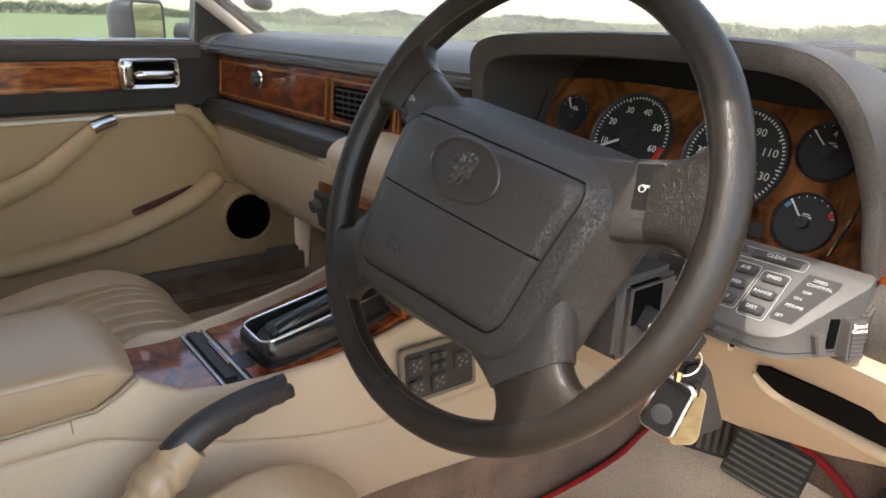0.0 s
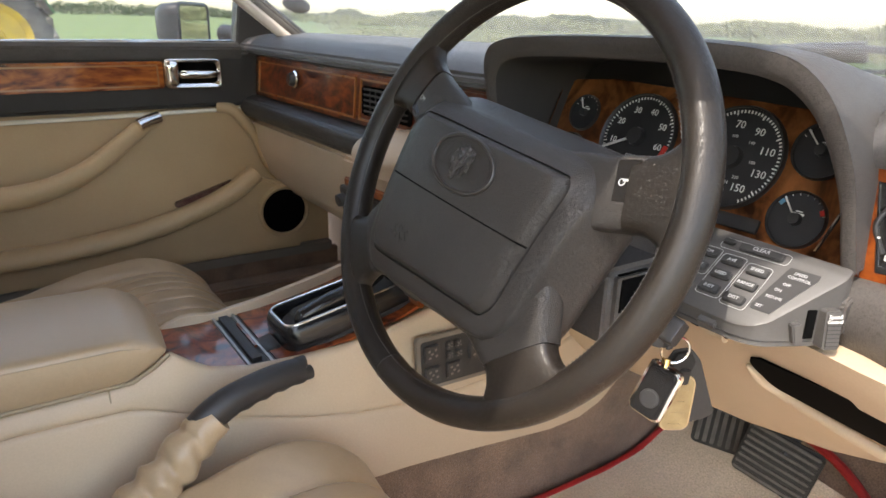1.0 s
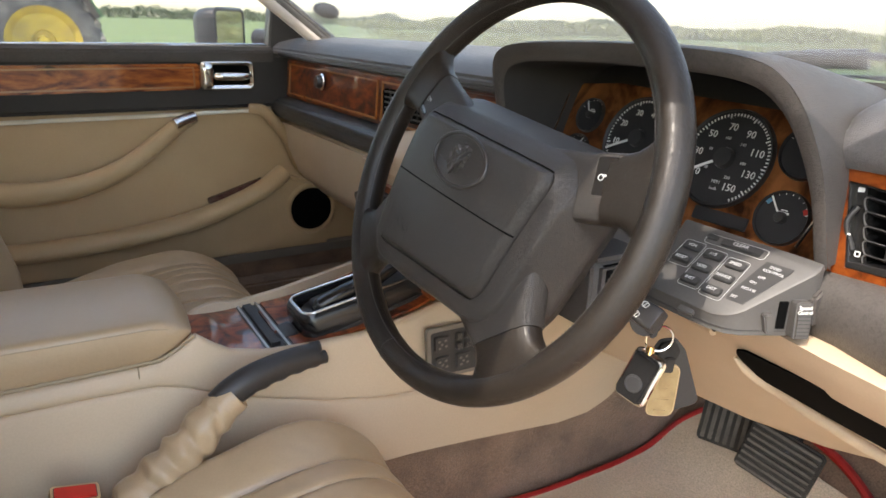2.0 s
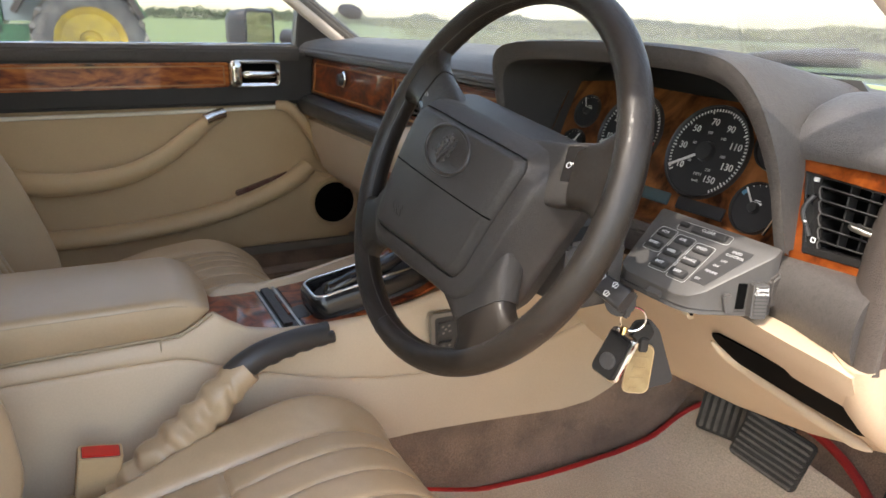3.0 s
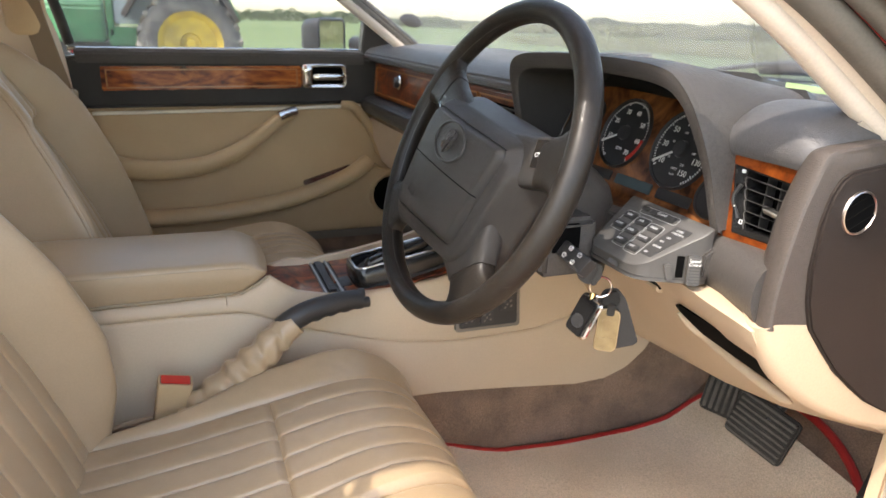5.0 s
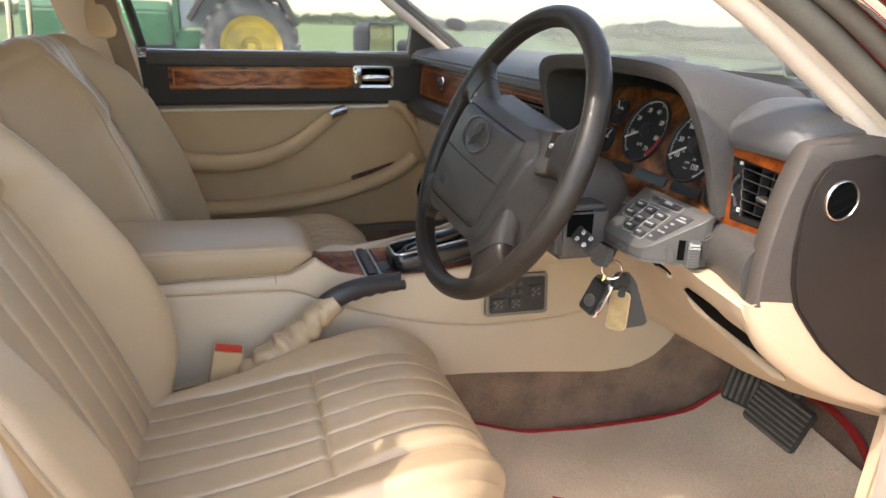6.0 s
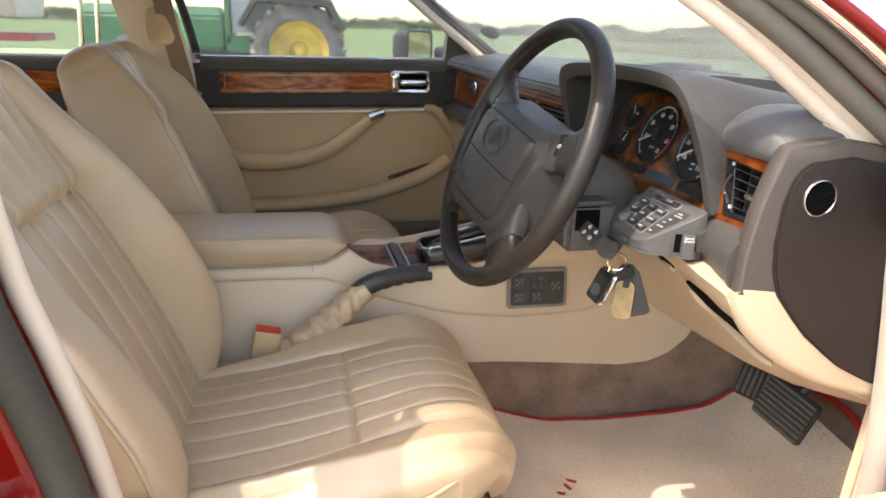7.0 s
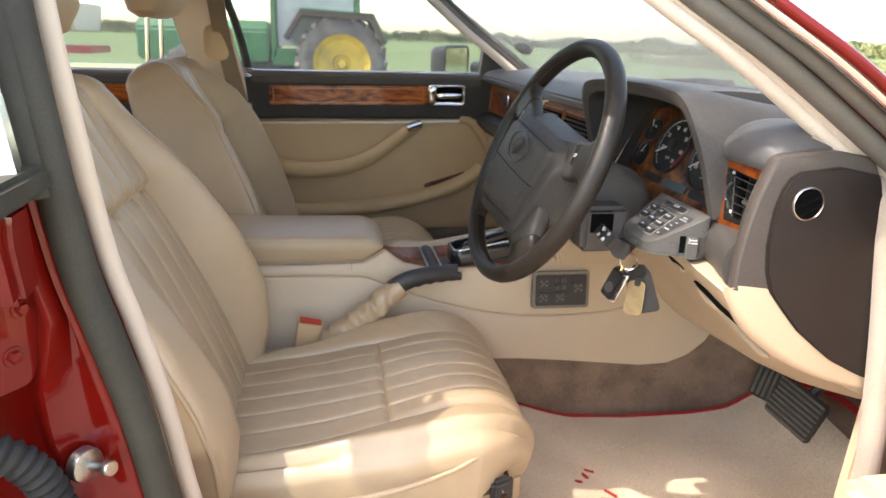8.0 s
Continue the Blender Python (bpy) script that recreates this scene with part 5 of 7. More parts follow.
gm = axes((GX, 0.386, deck_z(0.386) + 0.004), (1, 0, 0), (0, 1, 0.24))
sel = part("selector_base", loft([[gm @ Vector((a * kx, b * ky, d)) for a, b in rounded_rect(0.094, 0.200, 0.022, 6)] for d, kx, ky in ((0.0, 1.0, 1.0), (0.003, 1.0, 1.0), (0.0045, 0.97, 0.985))]), BLACK, console, "black selector base plate")
# an upright-sided open housing, its bright inner rim higher at the rear
def selector_wall(w, h, r, d, rise=0.0):
    return [gm @ Vector((a, b, d - rise * b)) for a, b in rounded_rect(w, h, r, 6)]


part("selector_bezel", loft([selector_wall(0.088, 0.194, 0.020, 0.004), selector_wall(0.087, 0.193, 0.020, 0.018, 0.03), selector_wall(0.083, 0.188, 0.019, 0.029, 0.05), selector_wall(0.077, 0.181, 0.017, 0.0335, 0.06), selector_wall(0.070, 0.173, 0.015, 0.0335, 0.06), selector_wall(0.066, 0.169, 0.014, 0.030, 0.06), selector_wall(0.064, 0.167, 0.013, 0.020)]), BLACK_GLOSS, sel, "glossy black gear selector housing", smooth=50)
part("selector_ring", tube(selector_wall(0.071, 0.174, 0.016, 0.0338, 0.06), 0.0022, 10, cyclic=True), CHROME, sel, "chrome selector ring")
part("selector_floor", plate(rounded_rect(0.066, 0.160, 0.024, 6), 0.0190, 0.0230, 0, gm), KEY, sel, "dark selector well")
part("selector_scale", plate(rounded_rect(0.026, 0.110, 0.006), 0.023, 0.0300, 0.002, gm @ pose(-0.014, -0.008, 0)), KEY, sel, "dark gear scale")
for k, ch in enumerate("PRND"):
    lettering(ch, 0.010, gm @ pose(-0.014, 0.030 - 0.022 * k, 0.0303), GREY_PRINT, sel, "legend")
part("gear_lever", loft([[gm @ Vector((0.016 + a * k, y, 0.029 + h + b * k)) for a, b in rounded_rect(0.024, 0.022, 0.009)] for y, h, k in ((-0.070, 0.002, 0.5), (-0.062, 0.006, 0.9), (-0.02, 0.010, 1.0), (0.03, 0.012, 0.95), (0.058, 0.018, 0.8), (0.068, 0.024, 0.6))]), BLACK_GLOSS, sel, "low black gear lever grip")
part("lever_knob", lathe([(0, 0.034), (0.012, 0.032), (0.0165, 0.022), (0.0165, 0.006), (0.013, 0.0), (0, 0)], 24, gm @ pose(0.004, 0.086, 0.026)), BLACK_GLOSS, sel, "round black lever knob")
part("knob_cap", lathe([(0, 0.004), (0.010, 0.003), (0.013, 0.0), (0, 0)], 24, gm @ pose(0.004, 0.086, 0.058)), CHROME, sel, "bright knob cap")
part("release_plate", loft([[gm @ Vector((a * k, -0.112 + b * k, d)) for a, b in rounded_rect(0.044, 0.030, 0.008)] for d, k in ((0.0, 1.0), (0.009, 1.0), (0.014, 0.9), (0.015, 0.7))]), BLACK, sel, "black release plate")
part("front_knob", lathe([(0, 0.030), (0.014, 0.029), (0.019, 0.020), (0.019, 0.0), (0, 0)], 20, gm @ pose(-0.02, 0.145, 0.01)), BLACK, console)
# seat switch panel on the side
wm = axes((0.1225, 0.4985, 0.5475), (0.06, 1, 0.015), (-0.10, 0, 1))
swp = part("switch_panel", plate(rounded_rect(0.116, 0.076, 0.006), -0.006, 0.002, 0.001, wm), SWITCH_GREY, console, "grey switch panel")
part("switch_well", plate(rounded_rect(0.104, 0.064, 0.005), 0.002, 0.0026, 0, wm), BLACK, swp)
for cx, cy, w, h in ((-0.036, 0.0145, 0.024, 0.023), (-0.036, -0.0155, 0.024, 0.023), (-0.009, 0.0205, 0.011, 0.012), (0.005, 0.0205, 0.011, 0.012), (-0.009, 0.006, 0.011, 0.012), (0.005, 0.006, 0.011, 0.012), (-0.003, -0.0155, 0.024, 0.023), (0.034, 0.004, 0.026, 0.025)):
    sw = part("seat_switch", plate(rounded_rect(w, h, 0.003), 0.0024, 0.0070, 0.0015, wm @ pose(cx, cy, 0)), KEY, swp)
    marks = [plate(rounded_rect(w * 0.16, h * 0.12, 0.0004), 0.0070, 0.0074, 0, wm @ pose(cx + w * a, cy + h * b, 0, 0, 0, 25)) for a, b in ((-0.22, 0.2), (0.18, 0.22), (-0.05, 0.0), (0.22, -0.15), (-0.2, -0.22))]
    part("switch_mark", joined(*marks), SWITCH_PRINT, sw)

# ---- handbrake between seat and console ----
hb = thing("handbrake", "black handbrake lever with gathered beige leather gaiter", "handbrake", (0.15, 0.08, 0.45))
grip = spline([(0.146, 0.155, 0.566), (0.143, 0.170, 0.576), (0.139, 0.192, 0.5845), (0.133, 0.222, 0.589), (0.127, 0.252, 0.5905), (0.122, 0.282, 0.5895)], 8)


def grip_radius(t):
    return 0.0178 - 0.0022 * t + 0.0006 * math.sin(t * math.pi)


grip_rings = []
for i, p in enumerate(grip):
    t = i / (len(grip) - 1)
    d = (grip[min(i + 1, len(grip) - 1)] - grip[max(i - 1, 0)]).normalized()
    sx = Vector((1, 0, 0)) - d * d.x
    sx.normalize()
    sz = sx.cross(d)
    r = grip_radius(t) * (0.55 if i in (0, len(grip) - 1) else 1.0)
    notch = 0.0016 * math.sin(t * 13 * math.pi) * (0.38 < t < 0.93)
    grip_rings.append([p + sx * (r * 0.88 * math.cos(a)) + sz * ((r + (notch if math.sin(a) < 0 else 0) * abs(math.sin(a))) * math.sin(a)) for a in [k * math.tau / 24 for k in range(24)]])
part("grip", loft(grip_rings), BLACK, hb, "black moulded grip with finger notches", smooth=60)
part("release_button", tube([(0.1225, 0.274, 0.599), (0.1215, 0.285, 0.5990)], 0.0078, 14), BLACK, hb)
part("grip_nose", tube([(0.1215, 0.282, 0.583), (0.1200, 0.293, 0.5825)], 0.0085, 14), BLACK, hb)
gaiter = spline([(0.143, 0.176, 0.574), (0.148, 0.152, 0.558), (0.156, 0.118, 0.530), (0.163, 0.084, 0.507), (0.169, 0.050, 0.482), (0.172, 0.02, 0.455)], 26)
rings = []
for i, p in enumerate(gaiter):
    t = i / (len(gaiter) - 1)
    r = 0.0195 + 0.0055 * min(1.0, t * 1.8)
    ring_g = []
    for a in [k * math.tau / 40 for k in range(40)]:
        fold = math.sin(t * 46 + 1.6 * math.sin(a + 2.6 * t) + 2.2 * noise.noise(Vector((t * 9, math.cos(a), math.sin(a)))))
        deep_f = 0.125 * max(0.0, min(1.0, (t - 0.10) * 6)) * (1 - 0.4 * noise.noise(Vector((t * 5, 3 * math.cos(a), 3 * math.sin(a)))))
        wob = 0.05 * noise.noise(Vector((t * 12, 2 * math.cos(a), 2 * math.sin(a))))
        ring_g.append(p + Vector((math.cos(a), -math.sin(a) * 0.58, math.sin(a) * 0.82)) * r * (1 + deep_f * (2.0 * abs(math.sin(math.asin(max(-1.0, min(1.0, fold))) / 2 + 0.785)) ** 1.6 - 1.0) + wob))
    rings.append(ring_g)
part("gaiter", loft(rings), LEATHER, hb, "gathered beige leather gaiter", smooth=65)

# ---- seat belt buckle ----
bk = thing("seat_belt_buckle", "beige seat belt buckle with red release button", "buckle", (0.165, 0.0, 0.42))
BM = Matrix.Translation((0.163, 0.004, 0.512)) @ pose(0, 0, 0, -13, 6, 0)
bbody = loft([[BM @ Vector((dx + a, b, z)) for a, b in rounded_rect(0.026, w, 0.004)] for z, dx, w in ((-0.10, 0.004, 0.036), (-0.05, 0.002, 0.041), (-0.006, 0.0, 0.0455), (0.004, 0.0, 0.0460), (0.0058, 0.0, 0.0445))])
part("buckle_body", bbody, DOOR_BEIGE, bk, "beige plastic body")
part("button_well", plate(rounded_rect(0.0205, 0.0395, 0.0025), 0.0045, 0.0062, 0, BM), BLACK, bk)
part("release_button", plate(rounded_rect(0.0190, 0.0380, 0.0022), 0.0050, 0.0075, 0.0010, BM), material("red_plastic", (0.62, 0.03, 0.02), None, 0.35, mottle=40), bk, "red release button")

# ---- leather seats ----
def padded(path, depth, width, height, nu=72, steps=5, edge=0.022):
    """Upholstery over a path of (y, z): width(v) half across, height(u, v) of the filling, depth(v) of the sides."""
    pts = spline([(0, y, z) for y, z in path], steps)
    n = len(pts)
    rings = []
    for i, p in enumerate(pts):
        v = i / (n - 1)
        d = (pts[min(i + 1, n - 1)] - pts[max(i - 1, 0)]).normalized()
        nrm = Vector((0, -d.z, d.y))
        w, dep = width(v), depth(v)
        ring = [(-w, -dep), (-w, -dep * 0.6), (-w, -edge)]
        ring += [(-w + edge * (1 - math.cos(a)), -edge + edge * math.sin(a)) for a in (0.4, 0.8, 1.2)]
        for k in range(nu + 1):
            x = -1 + 2 * k / nu
            ring.append((x * (w - edge), None))
        ring += [(w - edge * (1 - math.cos(a)), -edge + edge * math.sin(a)) for a in (1.2, 0.8, 0.4)]
        ring += [(w, -edge), (w, -dep * 0.6), (w, -dep)]
        rings.append([p + Vector((x, 0, 0)) + nrm * (height(x / (w - edge), v, x) if h is None else h) for x, h in ring])
    return loft(rings)


def pleats(x, inner, pitch, deep):
    if abs(x) > inner + pitch * 0.25:
        return 0.0
    f = abs((x / pitch) % 1.0 - 0.5) * 2          # 1 at the groove
    return -deep * (0.28 * max(0.0, (f - 0.5) / 0.5) ** 2 + 0.72 * f ** 22)


RIDGE = {}


def make_seat(x0, label, lift):
    seat = thing("front_seat", label, "car seat", (x0, 0.08, 0.24), group="front seats")
    up = Matrix.Translation((x0, 0, 0))

    def taper(bm_):
        """The cushion narrows towards its front on the side of the door."""
        for v_ in bm_.verts:
            dx = (v_.co.x - x0) * (1 if x0 > 0 else -1)
            if dx > 0:
                k_ = float(np.interp(v_.co.y, (0.0, 0.11, 0.20, 0.26, 0.32, 0.345), (1.0, 0.92, 0.85, 0.78, 0.68, 0.64)))
                v_.co.x = x0 + (v_.co.x - x0) * k_
        return bm_

    # cushion: ribbed well between plain bolsters, a cross seam, rolled front
    def c_width(v):
        return float(np.interp(v, (0, 0.25, 0.42, 0.6, 0.70, 0.80, 0.9, 1.0), (0.178, 0.198, 0.232, 0.247, 0.243, 0.228, 0.208, 0.185)))

    INSERT = 0.138

    def c_height(u, v, x):
        ax, wide = abs(x), c_width(v) - 0.022
        q = max(0.0, ax - INSERT) / max(0.02, wide - INSERT)
        rise = 0.026 * min(1.0, q) ** 0.8 if q > 0 else 0.0
        rise *= (1 - max(0, (v - 0.55) / 0.45) * 0.9) * min(1.0, 0.25 + 2.0 * v)
        crown = 0.010 * (1 - u * u)
        inside = min(1.0, max(0.0, (INSERT - ax) / 0.012))
        seam = -0.0055 * math.exp(-((v - 0.40) / 0.0055) ** 2) * inside + 0.007 * math.sin(math.pi * min(1.0, max(0.0, (v - 0.40) / 0.42))) * inside
        end = -0.02 * (abs(u) > 0.9) * ((abs(u) - 0.9) / 0.1) ** 2
        wave = 0.0014 * noise.noise(Vector((x * 22, v * 14, x0))) + 0.0005 * noise.noise(Vector((x * 70, v * 45, x0)))
        return rise + crown + seam + end + wave + pleats(x, INSERT, 0.046, 0.0058) * (1 if v < 0.86 else 0.3)
    cush = padded([(-0.20, 0.466), (-0.10, 0.470), (0.0, 0.480), (0.08, 0.491), (0.15, 0.502), (0.22, 0.510), (0.275, 0.503), (0.318, 0.475), (0.335, 0.435), (0.332, 0.395)], lambda v: 0.10 if v < 0.6 else 0.10 - 0.07 * (v - 0.6) / 0.4, c_width, c_height, 240, 18)
    cush.transform(up)
    taper(cush)
    part("seat_cushion", cush, LEATHER, seat, "ribbed beige leather cushion")
    part("cushion_base", taper(box(x0 - 0.225, x0 + 0.225, -0.20, 0.318, 0.335, 0.43, 0.03, 4)), LEATHER, seat, "beige leather valance")
    part("piping", taper(tube(spline([(x0 + x, y, z) for x, y, z in [(-0.213, -0.10, 0.452), (-0.236, 0.02, 0.456), (-0.249, 0.12, 0.464), (-0.246, 0.20, 0.474), (-0.238, 0.262, 0.488), (-0.215, 0.312, 0.470), (-0.12, 0.336, 0.452), (0, 0.340, 0.450), (0.12, 0.336, 0.452), (0.215, 0.312, 0.470), (0.238, 0.262, 0.488), (0.246, 0.20, 0.474), (0.249, 0.12, 0.464), (0.236, 0.02, 0.456), (0.213, -0.10, 0.452)]], 4), 0.0036, 8)), LEATHER, seat)

    # backrest: sections from the foot to the shoulders, then rounded over the top
    spine = spline([(0, -0.088, 0.42), (0, -0.118, 0.52), (0, -0.156, 0.62), (0, -0.200, 0.72), (0, -0.246, 0.81), (0, -0.278, 0.872), (0, -0.303, 0.925)], 12)
    n_s, rings_b = len(spline([(0, 0, 0)] * 7, 12)), []
    for i in range(n_s + 9):
        j = min(i, n_s - 1)
        v = j / (n_s - 1)
        d = (spine[min(j + 1, n_s - 1)] - spine[max(j - 1, 0)]).normalized()
        nrm = Vector((0, d.z, -d.y))
        over = 0 if i < n_s else (i - n_s + 1) / 9 * math.pi / 2
        w = np.interp(v, (0, 0.08, 0.2, 0.35, 0.55, 0.8, 1.0), (0.196, 0.220, 0.238, 0.232, 0.205, 0.174, 0.152)) - 0.045 * (1 - math.cos(over))
        worn = np.interp(v, (0, 0.2, 0.35, 0.5, 0.7, 1), (0.85, 0.78, 0.62, 0.42, 0.40, 0.6)) if x0 > 0 else 1.0
        hb_ = np.interp(v, (0, 0.07, 0.16, 0.27, 0.42, 0.6, 0.75, 0.9, 1.0), (-0.02, 0.018, 0.056, 0.078, 0.080, 0.066, 0.048, 0.034, 0.028))
        if x0 < 0:
            hb_ = np.interp(v, (0, 0.15, 0.4, 0.6, 0.75, 0.9, 1.0), (0.050, 0.076, 0.090, 0.095, 0.086, 0.060, 0.038))
        wi = np.interp(v, (0, 0.3, 0.6, 0.8, 1.0), (0.135, 0.132, 0.120, 0.105, 0.090))
        seam_v = 0.62
        upper = 1 / (1 + math.exp(-(v - seam_v - 0.012) / 0.006))
        insert = 0.002 + upper * (0.013 if x0 > 0 else 0.026 - 0.012 * v) - 0.009 * math.exp(-((v - seam_v) / 0.007) ** 2)
        deep = -np.interp(v, (0, 0.3, 0.8, 1), (0.098, 0.105, 0.098, 0.082))
        ring_b = []
        n_f = 200
        for k in range(n_f + 1):
            u = -1 + 2 * k / n_f
            x = u * w
            ax = abs(x)
            hb = hb_ * (worn if x > 0 else 1.0)
            if ax < wi:
                f = abs((x / (0.052 if v < seam_v else 0.046)) % 1.0 - 0.5) * 2
                h = insert + 0.004 * (1 - (ax / wi) ** 2) - (0.0035 if v < seam_v else 0.0060) * f ** 2.4 - 0.0050 * f ** 14
            else:
                q = (ax - wi) / (w - wi)
                up_ = math.sin(min(1.0, q / 0.40) * math.pi / 2) ** 1.15 - 0.34 * max(0.0, (q - 0.40) / 0.60) ** 1.4
                if x0 < 0 < x:
                    up_ = 0.66 * math.sin(min(1.0, q / 0.80) * math.pi / 2)
                h = insert + (hb - insert) * up_ - 0.010 * (1 - min(1, q / 0.10)) ** 2
                if q > 0.84:
                    h -= 0.010 * (1 - math.sqrt(max(0.0, 1 - ((q - 0.84) / 0.16) ** 2)))
            ring_b.append((x, h))
        edge_l, edge_h = ring_b[0][1], ring_b[-1][1]
        sides = [(0.999, 0.85), (1.0, 0.6), (1.0, 0.3), (0.995, 0.12), (0.97, 0.03), (0.92, 0.0)]
        ring_b += [(w * a, deep + (edge_h - deep) * g) for a, g in sides]
        ring_b += [(w * a, deep) for a in (0.6, 0.2, -0.2, -0.6)]
        ring_b += [(-w * a, deep + (edge_l - deep) * g) for a, g in reversed(sides)]
        mid, r_t = (insert + deep) / 2, 0.048
        c, sn = math.cos(over), math.sin(over)
        rings_b.append([spine[j] + d * (r_t * sn * (1 - 0.16 * (x / 0.15) ** 2)) + Vector((x0 + x, 0, 0)) + nrm * (mid + (h - mid) * (0.06 + 0.94 * c)) for x, h in ring_b])
        if i < n_s and v > 0.05:
            RIDGE.setdefault((x0, 1), []).append(spine[j] + Vector((x0 + w * 0.999, 0, 0)) + nrm * (edge_h + 0.001))
            RIDGE.setdefault((x0, -1), []).append(spine[j] + Vector((x0 - w * 0.999, 0, 0)) + nrm * (edge_l + 0.001))
    part("backrest", loft(rings_b), LEATHER, seat, "ribbed beige leather backrest", smooth=60)
    for s in (1, -1):
        part("piping", tube(RIDGE[(x0, s)][::3], 0.0034, 8), LEATHER, seat)
    # headrest on two chrome stems
    hr = []
    for v, (w, h, y) in zip((1.015, 1.028, 1.06, 1.105, 1.15, 1.18, 1.195), ((0.08, 0.025, -0.342), (0.110, 0.045, -0.339), (0.125, 0.058, -0.335), (0.125, 0.062, -0.339), (0.118, 0.056, -0.347), (0.10, 0.042, -0.355), (0.06, 0.02, -0.357))):
        hr.append([(x0 + w * math.copysign(abs(math.cos(a)) ** 0.7, math.cos(a)), y + h * math.copysign(abs(math.sin(a)) ** 0.8, math.sin(a)), v + lift) for a in [k * math.tau / 28 for k in range(28)]])
    part("headrest", loft(hr), LEATHER, seat, "beige leather headrest")
    for dx in (-0.066, 0.066):
        part("headrest_stem", tube([(x0 + dx, -0.350, 0.92), (x0 + dx, -0.338, 1.06 + lift)], 0.0055, 10), CHROME, seat, "chrome stem")
    part("seat_rail", box(x0 - 0.21, x0 + 0.21, -0.18, 0.28, 0.236, 0.336, 0.01), BLACK, seat)
    part("tilt_lever", taper(box(x0 + 0.232, x0 + 0.256, 0.258, 0.292, 0.385, 0.438, 0.006)), BLACK, seat, "black seat lever")
    part("lever_pin", taper(box(x0 + 0.240, x0 + 0.262, 0.272, 0.280, 0.380, 0.425, 0.003)), CHROME, seat, "bright lever pin")
    return seat


make_seat(0.372, "ribbed beige leather driver's seat beside the open door", -0.012)
make_seat(-0.372, "ribbed beige leather passenger seat beside the shut door", 0.034)

# ---- steering wheel ----
n_ = Vector((0.0684, -0.9143, 0.3991))
WC = Vector((0.3653, 0.3539, 0.8503))
WM = axes(WC, Vector((0.9972, 0.0746, 0)), Vector((-0.0298, 0.398, 0.9169))) @ pose(0, 0, 0, 0, 0, -11)
wheel = thing("steering_wheel", "black leather four-spoke steering wheel with airbag pad", "steering wheel", WM)
R0 = 0.1790


ring = []
for k in range(144):
    a = k * math.tau / 144
    ring.append((R0 * math.cos(a), R0 * math.sin(a), 0.0))
part("rim", tube(ring, 0.0129, 24, cyclic=True, flat=1.12, side=(0, 0, 1)), RIM, wheel, "worn black leather rim", world_space=False)
for a in (268.0,):
    aa = radians(a)
    p, d = Vector((R0 * math.cos(aa), R0 * math.sin(aa), 0)), Vector((math.cos(aa), math.sin(aa), 0))
    part("rim_joint", tube([p + d * (0.0130 * math.cos(q)) + Vector((0, 0, 0.0146 * math.sin(q))) for q in [k * math.tau / 24 for k in range(24)]], 0.0004, 5, cyclic=True), BLACK, wheel, world_space=False)
# stitching on the inner edge
bms = []
for k in range(300):
    a = k * math.tau / 300
    if any(abs((math.degrees(a) - s + 180) % 360 - 180) < 12 for s in (20.5, 161.0, 225.5, 320.0)):
        continue
    c = Vector((math.cos(a), math.sin(a), 0))
    p = c * (R0 - 0.0115) + Vector((0, 0, 0.0068))
    bms.append(box(-0.0003, 0.0003, -0.0013, 0.0013, -0.0004, 0.0003, 0, m=Matrix.Translation(p) @ Matrix.Rotation(a + 0.35, 4, "Z") @ pose(0, 0, 0, 0, 35, 0)))
tagged(part("stitching", joined(*bms), KEYPAD, wheel, "grey stitching", world_space=False), "grey stitching", kind="stuff")


def spoke(a, r0, r1, widths, z0, z1, thick, thick2=None):
    """A flattened arm along a ray from the hub; widths: half widths from its root to its end."""
    d, e = Vector((math.cos(radians(a)), math.sin(radians(a)), 0)), Vector((-math.sin(radians(a)), math.cos(radians(a)), 0))
    rings_ = []
    for k in range(17):
        t = k / 16
        r = r0 + (r1 - r0) * t
        w = np.interp(t, np.linspace(0, 1, len(widths)), widths)
        z = z0 + (z1 - z0) * t
        h = thick * (1 - 0.12 * t) if thick2 is None else thick + (thick2 - thick) * t
        rings_.append([d * r + e * (w * math.copysign(abs(math.cos(q)) ** 0.62, math.cos(q))) + Vector((0, 0, z + h * math.copysign(abs(math.sin(q)) ** 0.5, math.sin(q)))) for q in [j * math.tau / 28 for j in range(28)]])
    return loft(rings_)


for a in (20.5, 161.0):
    part("spoke_root", spoke(a, 0.045, 0.134, (0.026, 0.028, 0.029, 0.028, 0.0262, 0.0255), 0.008, -0.001, 0.0125), PAD, wheel, "black grained spoke root", world_space=False)
    part("spoke", spoke(a, 0.1345, R0 + 0.001, (0.0262, 0.0262, 0.0280, 0.034, 0.046, 0.064), -0.001, 0.0, 0.0122, 0.0108), RIM, wheel, "black leather spoke end", world_space=False)
for a in (225.5, 320.0):
    part("spoke_root", spoke(a, 0.070, 0.142, (0.050, 0.050, 0.047, 0.042, 0.036, 0.0315), 0.001, 0.0, 0.0190, 0.0142), PAD, wheel, "black grained spoke root", world_space=False)
    part("spoke", spoke(a, 0.1405, R0 + 0.001, (0.0300, 0.0296, 0.0315, 0.037, 0.047, 0.066), 0.0, 0.0, 0.0132, 0.0112), RIM, wheel, "black leather spoke end", world_space=False)


